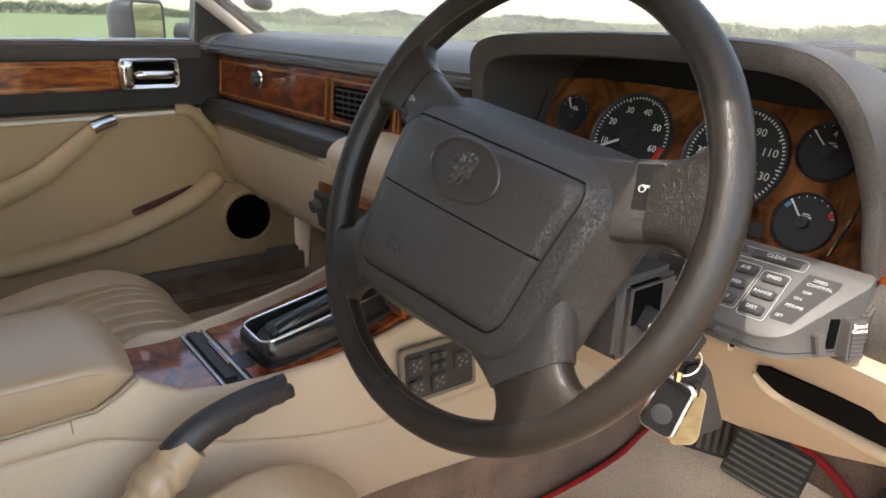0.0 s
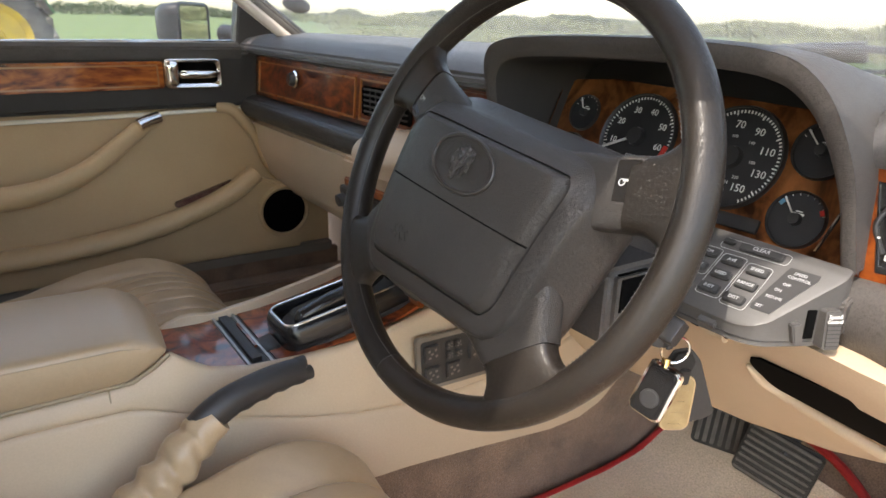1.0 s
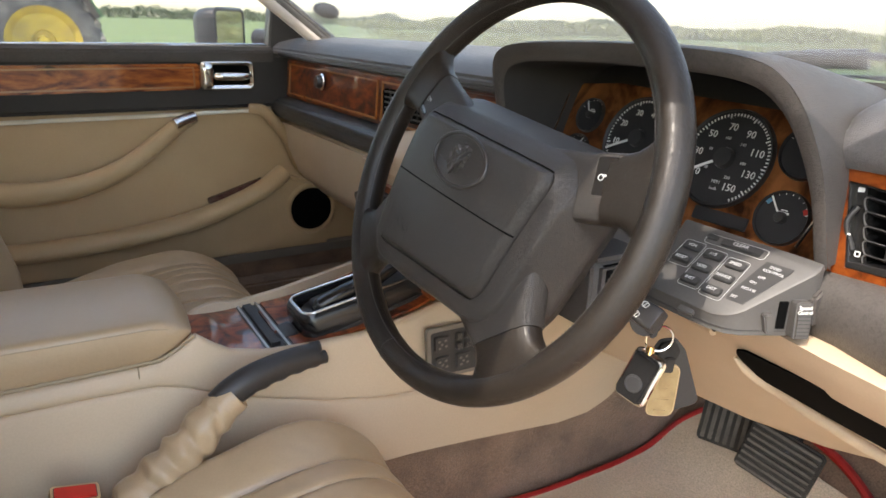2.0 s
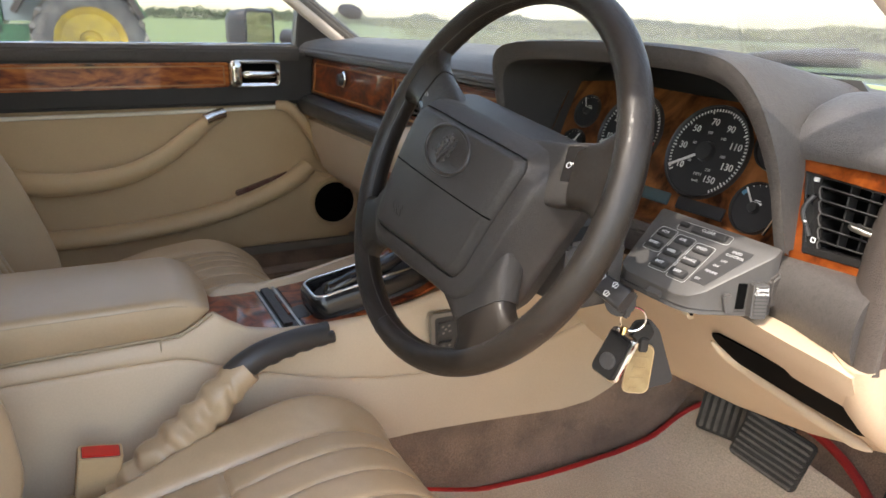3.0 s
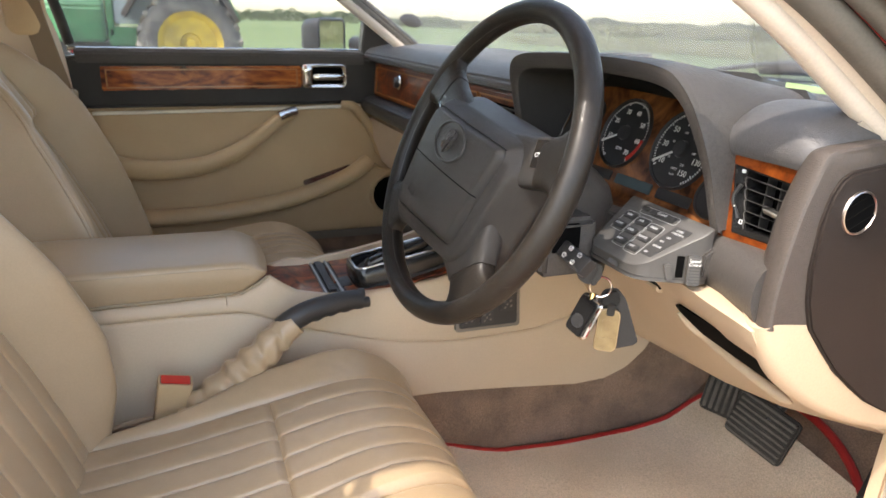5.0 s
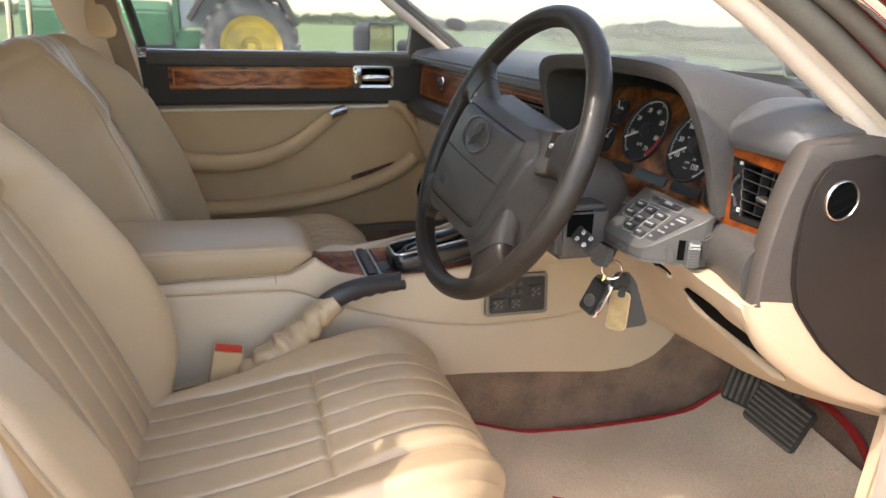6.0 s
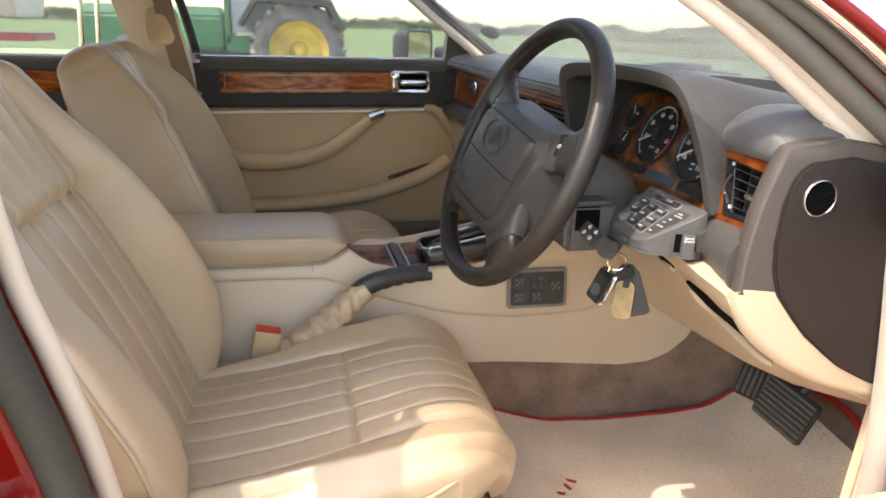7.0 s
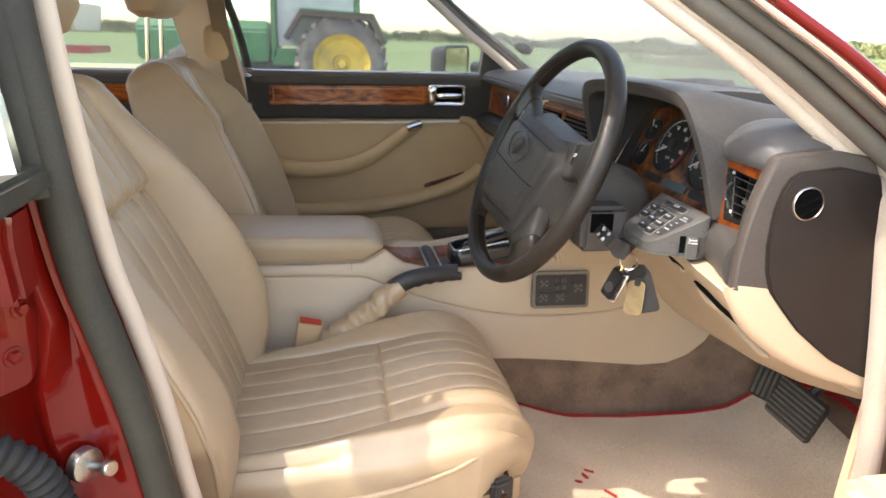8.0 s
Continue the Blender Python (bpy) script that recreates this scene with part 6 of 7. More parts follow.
def pad_outline(k):
    pts = [(-0.087, 0.020), (-0.084, 0.029), (-0.074, 0.0315), (0.0, 0.0345), (0.080, 0.0378), (0.090, 0.036), (0.0935, 0.028), (0.092, 0.010), (0.087, -0.040), (0.084, -0.066), (0.077, -0.078), (0.066, -0.0815), (0.0, -0.088), (-0.062, -0.0965), (-0.074, -0.094), (-0.079, -0.084), (-0.081, -0.055), (-0.085, -0.01)]
    return [(0.003 + (p.x - 0.003) * k, (p.y + 0.022) * k - 0.022) for p in spline([(x, y, 0) for x, y in pts], 3, cyclic=True)]


def swollen(d, top=1.0):
    """The pad's outline grown by d; less along its upper edge."""
    pts, out = pad_outline(1.0), []
    for i, (x, y) in enumerate(pts):
        (ax, ay), (bx, by) = pts[i - 2], pts[(i + 2) % len(pts)]
        t = Vector((bx - ax, by - ay)).normalized()
        nx, ny = t.y, -t.x
        if nx * (x - 0.003) + ny * (y + 0.022) < 0:
            nx, ny = -nx, -ny
        f = 1.0 - (1.0 - top) * max(0.0, ny)
        out.append((x + nx * d * f, y + ny * d * f))
    return out


def dome(x, y):
    return 0.0395 - 0.75 * x * x - 0.75 * (y + 0.01) ** 2


# hub shroud: a flat margin round the pad, a crease and sloping flanks
hub = [[(x, y, z + (dome(x, y) if f else 0) - (g > 0.005) * f * 0.75 * (g - 0.003) * max(0.0, min(1.0, (y - 0.018) / 0.016))) for x, y in swollen(g)] for g, z, f in ((0.0001, 0.0, 0), (0.0004, -0.0098, 1), (0.0013, -0.0068, 1), (0.009, -0.0072, 1), (0.0145, -0.0085, 1), (0.0168, -0.0100, 1), (0.0180, -0.0135, 1), (0.0300, -0.016, 0), (0.0315, -0.021, 0), (0.030, -0.026, 0), (0.016, -0.050, 0), (-0.02, -0.060, 0))]
part("hub_shroud", loft(hub), PAD, wheel, "black grained hub shroud", world_space=False)
rings_ = [[(x, y, 0.016) for x, y in pad_outline(1.0)], [(x, y, dome(x, y) - 0.0078) for x, y in pad_outline(1.0)], [(x, y, dome(x, y) - 0.0058) for x, y in pad_outline(0.992)], [(x, y, dome(x, y) - 0.0008) for x, y in pad_outline(0.935)]]
for k in (0.915, 0.8, 0.65, 0.5, 0.35, 0.2, 0.08):
    rings_.append([(x, y, dome(x, y)) for x, y in pad_outline(k)])
part("airbag_pad", loft(rings_), PAD, wheel, "black grained airbag pad", world_space=False)
# pad seams
part("split_line", tube([Vector((x, -0.0232 + 0.055 * x, dome(x, -0.024) - 0.0002 - (0.0035 if abs(x - 0.003) > 0.0853 else 0))) for x in np.linspace(-0.0835, 0.0900, 41)], 0.0007, 6), BLACK_DEEP, wheel, world_space=False)
em = [Vector((0.037 * math.cos(q), 0.009 + 0.0215 * math.sin(q), 0)) for q in [k * math.tau / 40 for k in range(40)]]
emblem = part("emblem", loft([[(p.x * k, 0.009 + (p.y - 0.009) * k, dome(p.x, p.y) + d) for p in em] for k, d in ((1.0, -0.001), (0.97, 0.0002), (0.6, 0.0003), (0.1, 0.0004))]), EMBLEM, wheel, "oval black emblem", world_space=False)
FRAMES[emblem] = Matrix()
part("emblem_ring", tube([(p.x, p.y, dome(p.x, p.y) + 0.0008) for p in em], 0.0017, 10, cyclic=True), EMBLEM, emblem)
# plain raised relief in the oval
relief = bmesh.new()
bmesh.ops.create_icosphere(relief, subdivisions=5, radius=1)
for v in relief.verts:
    c = v.co
    f = 1 + 0.22 * noise.noise(c * 3.1 + Vector((3, 1, 2))) + 0.16 * noise.noise(c * 6.5) + 0.08 * noise.noise(c * 13.0)
    v.co = Vector((c.x * 0.0098 * f * (1 + 0.25 * c.y), c.y * 0.0140 * f, c.z * 0.0062 * f))
relief.transform(Matrix.Translation((0.0, 0.009, 0.0398)) @ pose(0, 0, 0, 0, 0, -12))
part("emblem_relief", relief, EMBLEM, emblem)
lettering("SRS", 0.0165, Matrix.Translation((-0.035, -0.068, dome(-0.035, -0.068) + 0.0002)) @ pose(0, 0, 0, 3.3, -3, 0), EMBLEM, emblem, "raised_letters", 0.0003)
# horn pushes on the upper spokes
for s, a in ((1, 0), (-1, 180)):
    m = Matrix.Translation((s * 0.1215, 0.0455 + 0.0075 * s, 0.0078)) @ pose(0, 0, 0, 0, s * 6, 20.5 if s > 0 else -19)
    b1 = part("horn_surround", loft([[m @ Vector((a * k, b * k, d)) for a, b in rounded_rect(0.0240, 0.0360, 0.003)] for d, k in ((-0.020, 1.25), (-0.004, 1.10), (0.0005, 1.0), (0.0016, 0.95))]), PAD, wheel, world_space=False)
    FRAMES[b1] = Matrix()
    b2 = part("horn_push", plate(rounded_rect(0.0170, 0.0290, 0.0018), 0.0010, 0.0026, 0.0005, m), BLACK_GLOSS, b1, "glossy black horn push")
    part("push_outline", tube([m @ Vector((x, y, 0.0018)) for x, y in rounded_rect(0.0190, 0.0310, 0.0022)], 0.0006, 6, cyclic=True), DASH_GREY, b1)
    m = m @ pose(0, 0, -0.0020)
    mm_ = m @ Matrix.Diagonal((0.62, 0.62, 1, 1))
    hornmark = joined(plate([(-0.004, -0.0012), (0.002, -0.0012), (0.0055, -0.0032), (0.0055, 0.0032), (0.002, 0.0012), (-0.004, 0.0012)], 0.0046, 0.0050, 0, mm_ @ pose(0, 0.001, 0)), tube([m @ Vector((-0.003 + 0.0022 * math.cos(q), -0.0008 + 0.0022 * math.sin(q), 0.0048)) for q in [k * math.tau / 16 for k in range(16)]], 0.0004, 5, cyclic=True))
    part("horn_symbol", hornmark, GREY_PRINT, b2)

# ---- steering column, stalk and ignition ----
col = thing("steering_column", "dark grey steering column cowl with wiper stalk", "steering column", (0.36, 0.48, 0.78))
CM = axes(WC - n_ * 0.06, Vector((0.9972, 0.0746, 0)), Vector((-0.0298, 0.398, 0.9169)))
part("column_cowl", loft([[CM @ Vector((a * k + dx, b * k + dy, -d)) for a, b in rounded_rect(0.135, 0.105, 0.03, 6)] for d, k, dx, dy in ((-0.005, 0.70, 0, -0.004), (0.0, 0.82, 0, -0.005), (0.02, 0.98, 0, -0.006), (0.07, 1.02, 0, -0.006), (0.095, 0.98, 0, -0.012), (0.112, 0.88, 0, -0.020), (0.122, 0.70, 0, -0.030))]), DASH_GREY, col, "dark grey column cowl")
part("stalk_box", box(0.405, 0.468, 0.394, 0.462, 0.737, 0.803, 0.007, 3), DASH_GREY, col)
part("stalk_socket", box(0.452, 0.4690, 0.402, 0.441, 0.764, 0.797, 0.003), BLACK_DEEP, col)
STK = axes((0.480, 0.421, 0.768), (0.985, 0.03, -0.16), (0.05, 0.62, 0.78)) @ Matrix.Scale(0.86, 4)
stalk = part("wiper_stalk", loft([[STK @ Vector((x, b * k, a * k2)) for a, b in rounded_rect(0.017, 0.022, 0.004)] for x, k, k2 in ((-0.045, 0.8, 0.8), (-0.02, 0.95, 1.0), (0.018, 1.05, 1.0), (0.036, 1.10, 0.95), (0.039, 1.0, 0.8))]), BLACK, col, "black wiper stalk")
for dx, dy in ((0.003, 0.006), (0.001, -0.006), (0.022, 0.006), (0.020, -0.006)):
    part("stalk_symbol", joined(*[tube([STK @ Vector((dx + x, dy + y, 0.0090)) for x, y in q], 0.0004, 5) for q in ([(-0.0035, 0.002), (0, 0.0035), (0.0035, 0.002), (0.0022, -0.002), (-0.0022, -0.002), (-0.0035, 0.002)], [(-0.001, -0.002), (0.001, 0.003)])]), WHITE, stalk)
part("ignition_barrel", tube([(0.445, 0.475, 0.745), (0.480, 0.447, 0.745)], 0.014, 16), BLACK, col)

# ---- keys ----
keys = thing("key_ring", "car keys with black fob and tan tag hanging from the ignition", "keys", (0.482, 0.451, 0.73))
part("key_blade_head", box(-0.0022, 0.0022, -0.0035, 0.0035, -0.013, 0.013, 0.0018, m=axes((0.487, 0.452, 0.744), (0.86, -0.50, 0), (0.5, 0.86, -0.25))), BLACK, keys, "black key head")
part("ring", tube([Vector((0.4854, 0.4598, 0.7285)) + Vector((0.50, 0.86, 0)) * (0.0120 * math.cos(q)) + Vector((0, 0, 0.0120 * math.sin(q))) for q in [k * math.tau / 28 for k in range(28)]], 0.0011, 6, cyclic=True), CHROME, keys, "steel split ring")
part("clasp", tube([(0.484, 0.452, 0.7215), (0.485, 0.450, 0.714)], 0.0038, 10), BRASS, keys, "brass clasp")
FM = axes((0.485, 0.441, 0.6956), (0.93, 0.26, -0.26), (0.17, 0.34, 0.93))
fob = part("fob", plate(rounded_rect(0.024, 0.043, 0.004), -0.0050, 0.0055, 0.002, FM), BLACK_GLOSS, keys, "black key fob with chrome edge")
part("fob_edge", tube([FM @ Vector((a, b, -0.0030)) for a, b in rounded_rect(0.0245, 0.0435, 0.004)], 0.0030, 8, cyclic=True), CHROME, fob)
part("fob_badge", lathe([(0, 0.0012), (0.0062, 0.0010), (0.0066, 0.0016), (0.0078, 0.0014), (0.0082, 0.0)], 28, FM @ pose(0, -0.006, 0.0050)), BLACK, fob, "round fob badge")
TM = axes((0.484, 0.476, 0.672), (0.50, 0.86, -0.06), (0.02, 0.05, 1))
tag_line = rounded_outline([(-0.0130, -0.026), (0.0135, -0.025), (0.0118, 0.0275), (-0.0125, 0.0275)], 0.009, 6)
part("tag", plate(tag_line, -0.0015, 0.0015, 0.001, TM), TAG, keys, "tan embossed tag")
part("tag_edge", tube([TM @ Vector((a * 0.94, b * 0.965, 0.0015)) for a, b in tag_line], 0.0006, 6, cyclic=True), DOOR_BEIGE, keys)
for k in range(4):
    part("embossed_bar", plate(rounded_rect(0.014 - 0.002 * (k % 2), 0.0045, 0.001), 0.0012, 0.0021, 0, TM @ pose(0, 0.012 - 0.011 * k, 0)), TAG, keys)
part("leather_strap", plate(rounded_outline([(-0.016, 0.034), (-0.010, 0.048), (0.004, 0.051), (0.015, 0.040), (0.037, -0.010), (0.033, -0.015), (0.008, -0.025), (-0.010, -0.020)], 0.003), -0.0015, 0.0015, 0.001, TM @ pose(0, 0, -0.006)), BLACK, keys, "black leather key strap")
part("strap_knot", plate(rounded_outline([(-0.012, 0.030), (-0.009, 0.046), (0.003, 0.049), (0.009, 0.040), (0.006, 0.030)], 0.003), -0.002, 0.003, 0.002, TM @ pose(0, 0, -0.003)), RUBBER, keys)
part("strap_loop", box(-0.0042, 0.0046, 0.0195, 0.034, -0.0005, 0.0035, 0.0012, m=TM), RUBBER, keys)

# ---- pedals and mat ----
PM = axes((0.406, 0.839, 0.422), (0.97, 0.17, -0.16), (0.25, 0.35, 0.90))
pedal = thing("brake_pedal", "black ribbed rubber brake pedal", "pedal", (0.405, 0.84, 0.42))
part("pedal_pad", plate(rounded_rect(0.100, 0.078, 0.008), -0.010, 0.0, 0.003, PM), RUBBER, pedal, "worn black rubber pedal pad")
for k in range(8):
    part("tread_rib", box(-0.046, 0.046, -0.0022, 0.0022, 0.0, 0.0040, 0.001, m=PM @ pose(0, -0.033 + 0.0094 * k, 0)), RUBBER_WORN, pedal)
part("pedal_arm", tube([(0.410, 0.848, 0.43), (0.41, 0.93, 0.52), (0.41, 0.98, 0.66)], 0.009, 8), BLACK, pedal)
acc = thing("throttle_pedal", "black rubber throttle pedal", "pedal", (0.52, 0.93, 0.30))
part("pedal_pad", plate(rounded_rect(0.062, 0.15, 0.008), -0.010, 0.0, 0.003, axes((0.545, 0.930, 0.335), (0.97, 0.2, 0), (0, 0.55, 0.83))), RUBBER, acc)
FOOT = axes((0.300, 0.872, 0.420), (0.93, 0.36, 0), (0, 0.42, 0.90))
foot = thing("foot_rest", "black rubber foot rest beside the tunnel", "pedal", (0.30, 0.9, 0.37))
part("foot_pad", plate(rounded_rect(0.075, 0.09, 0.008), -0.010, 0.0, 0.003, FOOT), RUBBER, foot)
for k in range(6):
    part("tread_rib", box(-0.003, 0.003, -0.040, 0.040, 0.0, 0.003, 0.001, m=FOOT @ pose(-0.028 + 0.0112 * k, 0, 0)), RUBBER_WORN, foot)

mat = thing("floor_mat", "beige pile floor mat with red bound edge", "floor mat", (0.40, 0.55, 0.24))
edge_pts = [(p.x, p.y) for p in spline([(0.155, 0.25, 0), (0.122, 0.40, 0), (0.128, 0.53, 0), (0.143, 0.64, 0), (0.148, 0.78, 0), (0.150, 0.90, 0), (0.172, 0.965, 0), (0.23, 1.005, 0), (0.34, 1.018, 0), (0.45, 0.995, 0), (0.53, 0.94, 0), (0.585, 0.82, 0), (0.615, 0.50, 0), (0.625, 0.25, 0)], 5)]


def mat_z(y):
    return 0.252 + max(0.0, 0.54 - y) ** 1.3 * 0.55 + (math.sqrt((y - 0.90) ** 2 + 0.0012) + y - 0.90) * 0.49


rows, n_e = [], len(edge_pts)
half = n_e // 2
left, right = edge_pts[:half + 1], list(reversed(edge_pts[half:]))
rows = []
for y in np.linspace(0.25, 1.014, 40):
    xl = np.interp(y, [p[1] for p in left], [p[0] for p in left])
    xr = np.interp(y, [p[1] for p in right], [p[0] for p in right])
    rows.append([(xl + (xr - xl) * k / 30, y, mat_z(y) + 0.0015 * noise.noise(Vector((xl + (xr - xl) * k / 30, y, 0)) * 14)) for k in range(31)])
bm = loft(rows, closed=False)
bmesh.ops.solidify(bm, geom=bm.faces, thickness=0.008)
part("mat_surface", bm, MAT, mat, "worn beige pile")
part("mat_binding", tube([(x, y, mat_z(y) + 0.004) for x, y in edge_pts], 0.0075, 8), PIPING, mat, "red bound edge")

for x, y, a, w in ((0.331, 0.503, 60, 0.022), (0.350, 0.490, 20, 0.018), (0.372, 0.468, 70, 0.016), (0.392, 0.522, 35, 0.026), (0.412, 0.506, 75, 0.020)):
    part("woven_mark", plate(rounded_rect(w, 0.006, 0.0025), 0.0, 0.0012, 0, Matrix.Translation((x, y, mat_z(y) + 0.0095)) @ pose(0, 0, 0, 0, 0, a)), PIPING, mat, "faded red woven mark")

# ---- rear door hinge, striker and rear door edge in the driver's doorway ----
rear = thing("rear_right_door", "maroon rear door edge with black waist strip", "door", (0.80, -0.4, 0.40), kind="structure")
part("door_skin", prism("y", -1.1, -0.285, [(0.765, 0.36), (0.86, 0.36), (0.885, 0.60), (0.85, 0.888), (0.765, 0.890)], 0.010, 3), PAINT, rear)
part("door_flange", prism("y", -0.30, -0.192, [(0.755, 0.812), (0.792, 0.806), (0.800, 0.86), (0.795, 0.888), (0.755, 0.890)], 0.007, 4), PAINT, rear)
# wide chrome panel added to stand in for the sky's reflection in the rear glass
part("frame_panel", loft([[(x, y0, z), (x + 0.006, y0 - 0.015, z), (x + 0.004, y0 - 0.105, z), (x - 0.012, y0 - 0.105, z), (x - 0.012, y0, z)] for x, y0, z in ((0.792, -0.182, 0.915), (0.768, -0.204, 1.02), (0.735, -0.236, 1.13), (0.675, -0.285, 1.27))]), CHROME, rear, "chrome frame panel for the bright glass reflection")
part("waist_strip", prism("y", -1.1, -0.175, [(0.750, 0.893), (0.86, 0.890), (0.855, 0.914), (0.750, 0.916)], 0.005), SEAL, rear, "black rubber waist strip")
bm = loft([[(0.80 - 0.12 * t, y, 0.90 + 0.33 * t) for y in np.linspace(-1.05, -0.27 - 0.08 * t, 4)] for t in (0, 0.5, 1)], closed=False)
bmesh.ops.solidify(bm, geom=bm.faces, thickness=0.004)
part("pane", bm, GLASS, rear).visible_shadow = False
part("top_rail", prism("y", -1.05, -0.275, [(0.58, 1.262), (0.67, 1.243), (0.688, 1.230), (0.692, 1.218), (0.68, 1.208), (0.58, 1.235)], 0.004), PAINT, rear)
hinge = thing("rear_hinge", "maroon painted car door hinge with two bolts", "hinge", (0.76, -0.18, 0.76))
HM = axes((0.752, -0.220, 0.772), (-0.80, 0.60, 0.06), (0, 0, 1))
part("hinge_plate", plate([(-0.06, -0.050), (0.002, -0.052), (0.018, -0.030), (0.026, 0.0), (0.026, 0.030), (0.016, 0.046), (-0.06, 0.040)], -0.006, 0.003, 0.003, HM, 3), PAINT, hinge)
for z in (0.019, -0.020):
    part("bolt", joined(lathe([(0, 0.009), (0.005, 0.0085), (0.0062, 0.0065), (0.0062, 0.003)], 6, HM @ pose(0.007 if z > 0 else -0.008, z, 0)), lathe([(0, 0.0045), (0.009, 0.0045), (0.0095, 0.003)], 24, HM @ pose(0.007 if z > 0 else -0.008, z, 0))), PAINT, hinge, "maroon painted bolt")
latch = thing("door_striker", "bare steel door striker pin on the maroon post", "striker", (0.745, -0.15, 0.62))
LM = axes((0.750, -0.180, 0.634), (-0.83, 0.55, 0), (0, 0, 1))
part("striker_plate", lathe([(0, 0.005), (0.009, 0.005), (0.0155, 0.002), (0.0165, 0.0), (0.0165, -0.008)], 28, LM), STEEL, latch, "steel striker washer")
part("striker_pin", lathe([(0, 0.034), (0.0062, 0.0335), (0.0072, 0.032), (0.0072, 0.026), (0.0044, 0.024), (0.0044, 0.0), (0, 0)], 20, LM @ pose(0, 0, 0, -12)), STEEL, latch, "steel striker pin")
boot = thing("wiring_gaiter", "ribbed black rubber wiring gaiter between post and door", "gaiter", (0.79, -0.17, 0.56))
gp = spline([(0.80, -0.275, 0.690), (0.792, -0.235, 0.680), (0.783, -0.212, 0.655), (0.775, -0.202, 0.62), (0.765, -0.196, 0.57)], 26)
part("gaiter_tube", tube(gp, lambda t: 0.0150 + 0.0018 * math.sin(t * math.tau * 15), 20), RUBBER, boot)


# ---- driver's door, swung wide open ----
ddoor = thing("driver_door", "open maroon driver's door with beige lining", "door", Matrix.Translation((0.79, 0.76, 0.40)) @ pose(0, 0, 0, 0, 0, 66), kind="structure")
part("door_shell", prism("y", -0.98, 0.0, [(0.03, -0.02), (0.09, -0.02), (0.11, 0.20), (0.08, 0.50), (0.03, 0.50)], 0.01), PAINT, ddoor, world_space=False)
part("door_lining", prism("y", -0.95, -0.03, [(0.03, 0.0), (0.03, 0.50), (-0.005, 0.48), (-0.012, 0.30), (-0.035, 0.22), (-0.035, 0.05), (-0.01, 0.0)], 0.010, 3), VINYL, ddoor, "beige vinyl door lining", world_space=False)
part("door_pocket", box(0.742, 0.90, 0.622, 0.735, 0.40, 0.556, 0.018, 4), VINYL, ddoor, "beige moulded door pocket")
part("window_frame", tube([(0.04, -0.96, 0.50), (-0.02, -0.97, 0.70), (-0.10, -0.95, 0.84), (-0.11, -0.55, 0.86), (-0.04, -0.18, 0.64), (0.03, 0.0, 0.50)], 0.016, 8), RUBBER, ddoor, world_space=False)

# ---- wipers and the dark oval on the screen ----
def wiper(pts, block):
    """An arm along pts, a folded pressed frame (block: its ends, inner edge) and a thin rubber below."""
    w = thing("windscreen_wiper", "black windscreen wiper resting on the glass", "wiper", pts[0], group="wipers")
    part("wiper_arm", tube(spline(pts, 6), 0.0042, 8), BLACK, w)
    a, b = Vector(block[0]), Vector(block[1])
    rings_w = []
    for k in range(9):
        f = k / 8
        p = a.lerp(b, f)
        hgt = 0.004 + 0.016 * min(1.0, f * 1.7)
        rings_w.append([p + Vector((0, 0.004, -0.002)), p + Vector((0, -0.010 * min(1, f * 2) , hgt)), p + Vector((0, -0.004, hgt + 0.002)), p + Vector((0, 0.010, 0.0))])
    part("wiper_frame", loft(rings_w), BLACK, w, "black pressed wiper frame")
    part("wiper_blade", tube([a + Vector((0.04, 0.006, -0.007)), (a + b) / 2 + Vector((0.03, 0.004, -0.010)), b + Vector((0.05, 0.0, -0.009))], 0.0028, 8), RUBBER, w, "thin black rubber blade")


wiper([(0.03, 0.986, 0.935), (0.149, 0.952, 0.949), (0.266, 0.908, 0.960), (0.346, 0.880, 0.962), (0.396, 0.858, 0.964), (0.47, 0.835, 0.960), (0.56, 0.80, 0.950)], [(0.15, 0.972, 0.938), (0.395, 0.868, 0.950)])
wiper([(-0.52, 0.90, 0.930), (-0.36, 0.96, 0.936), (-0.20, 0.985, 0.938), (-0.06, 0.995, 0.936)], [(-0.44, 0.935, 0.930), (-0.16, 0.99, 0.932)])
disc = thing("screen_sticker", "black oval disc stuck to the windscreen corner", "sticker", (-0.69, 0.64, 1.005))
part("oval_disc", lathe([(0, 0.002), (1.0, 0.002), (1.0, -0.002), (0, -0.002)], 28, axes((-0.672, 0.618, 1.006), (0.75, 0.66, -0.1), (0, -0.5, 0.6)) @ Matrix.Diagonal((0.032, 0.019, 1, 1))), BLACK, disc)

# ---- seat belt on the far post ----
belt = thing("seat_belt", "brown seat belt hanging on the far centre post", "seat belt", (-0.655, -0.25, 0.9))
part("belt_webbing", loft([[(-0.645 + dx, y - 0.022, z), (-0.643 + dx, y + 0.022, z), (-0.648 + dx, y + 0.022, z), (-0.650 + dx, y - 0.022, z)] for dx, y, z in ((0.03, -0.245, 1.13), (0.02, -0.23, 1.0), (0.005, -0.20, 0.85), (0.0, -0.175, 0.70), (0.0, -0.16, 0.50))]), material("belt_webbing", (0.23, 0.16, 0.10), None, 0.7, grain=0.4, grain_kind="noise", grain_size=700), belt, "brown webbing")
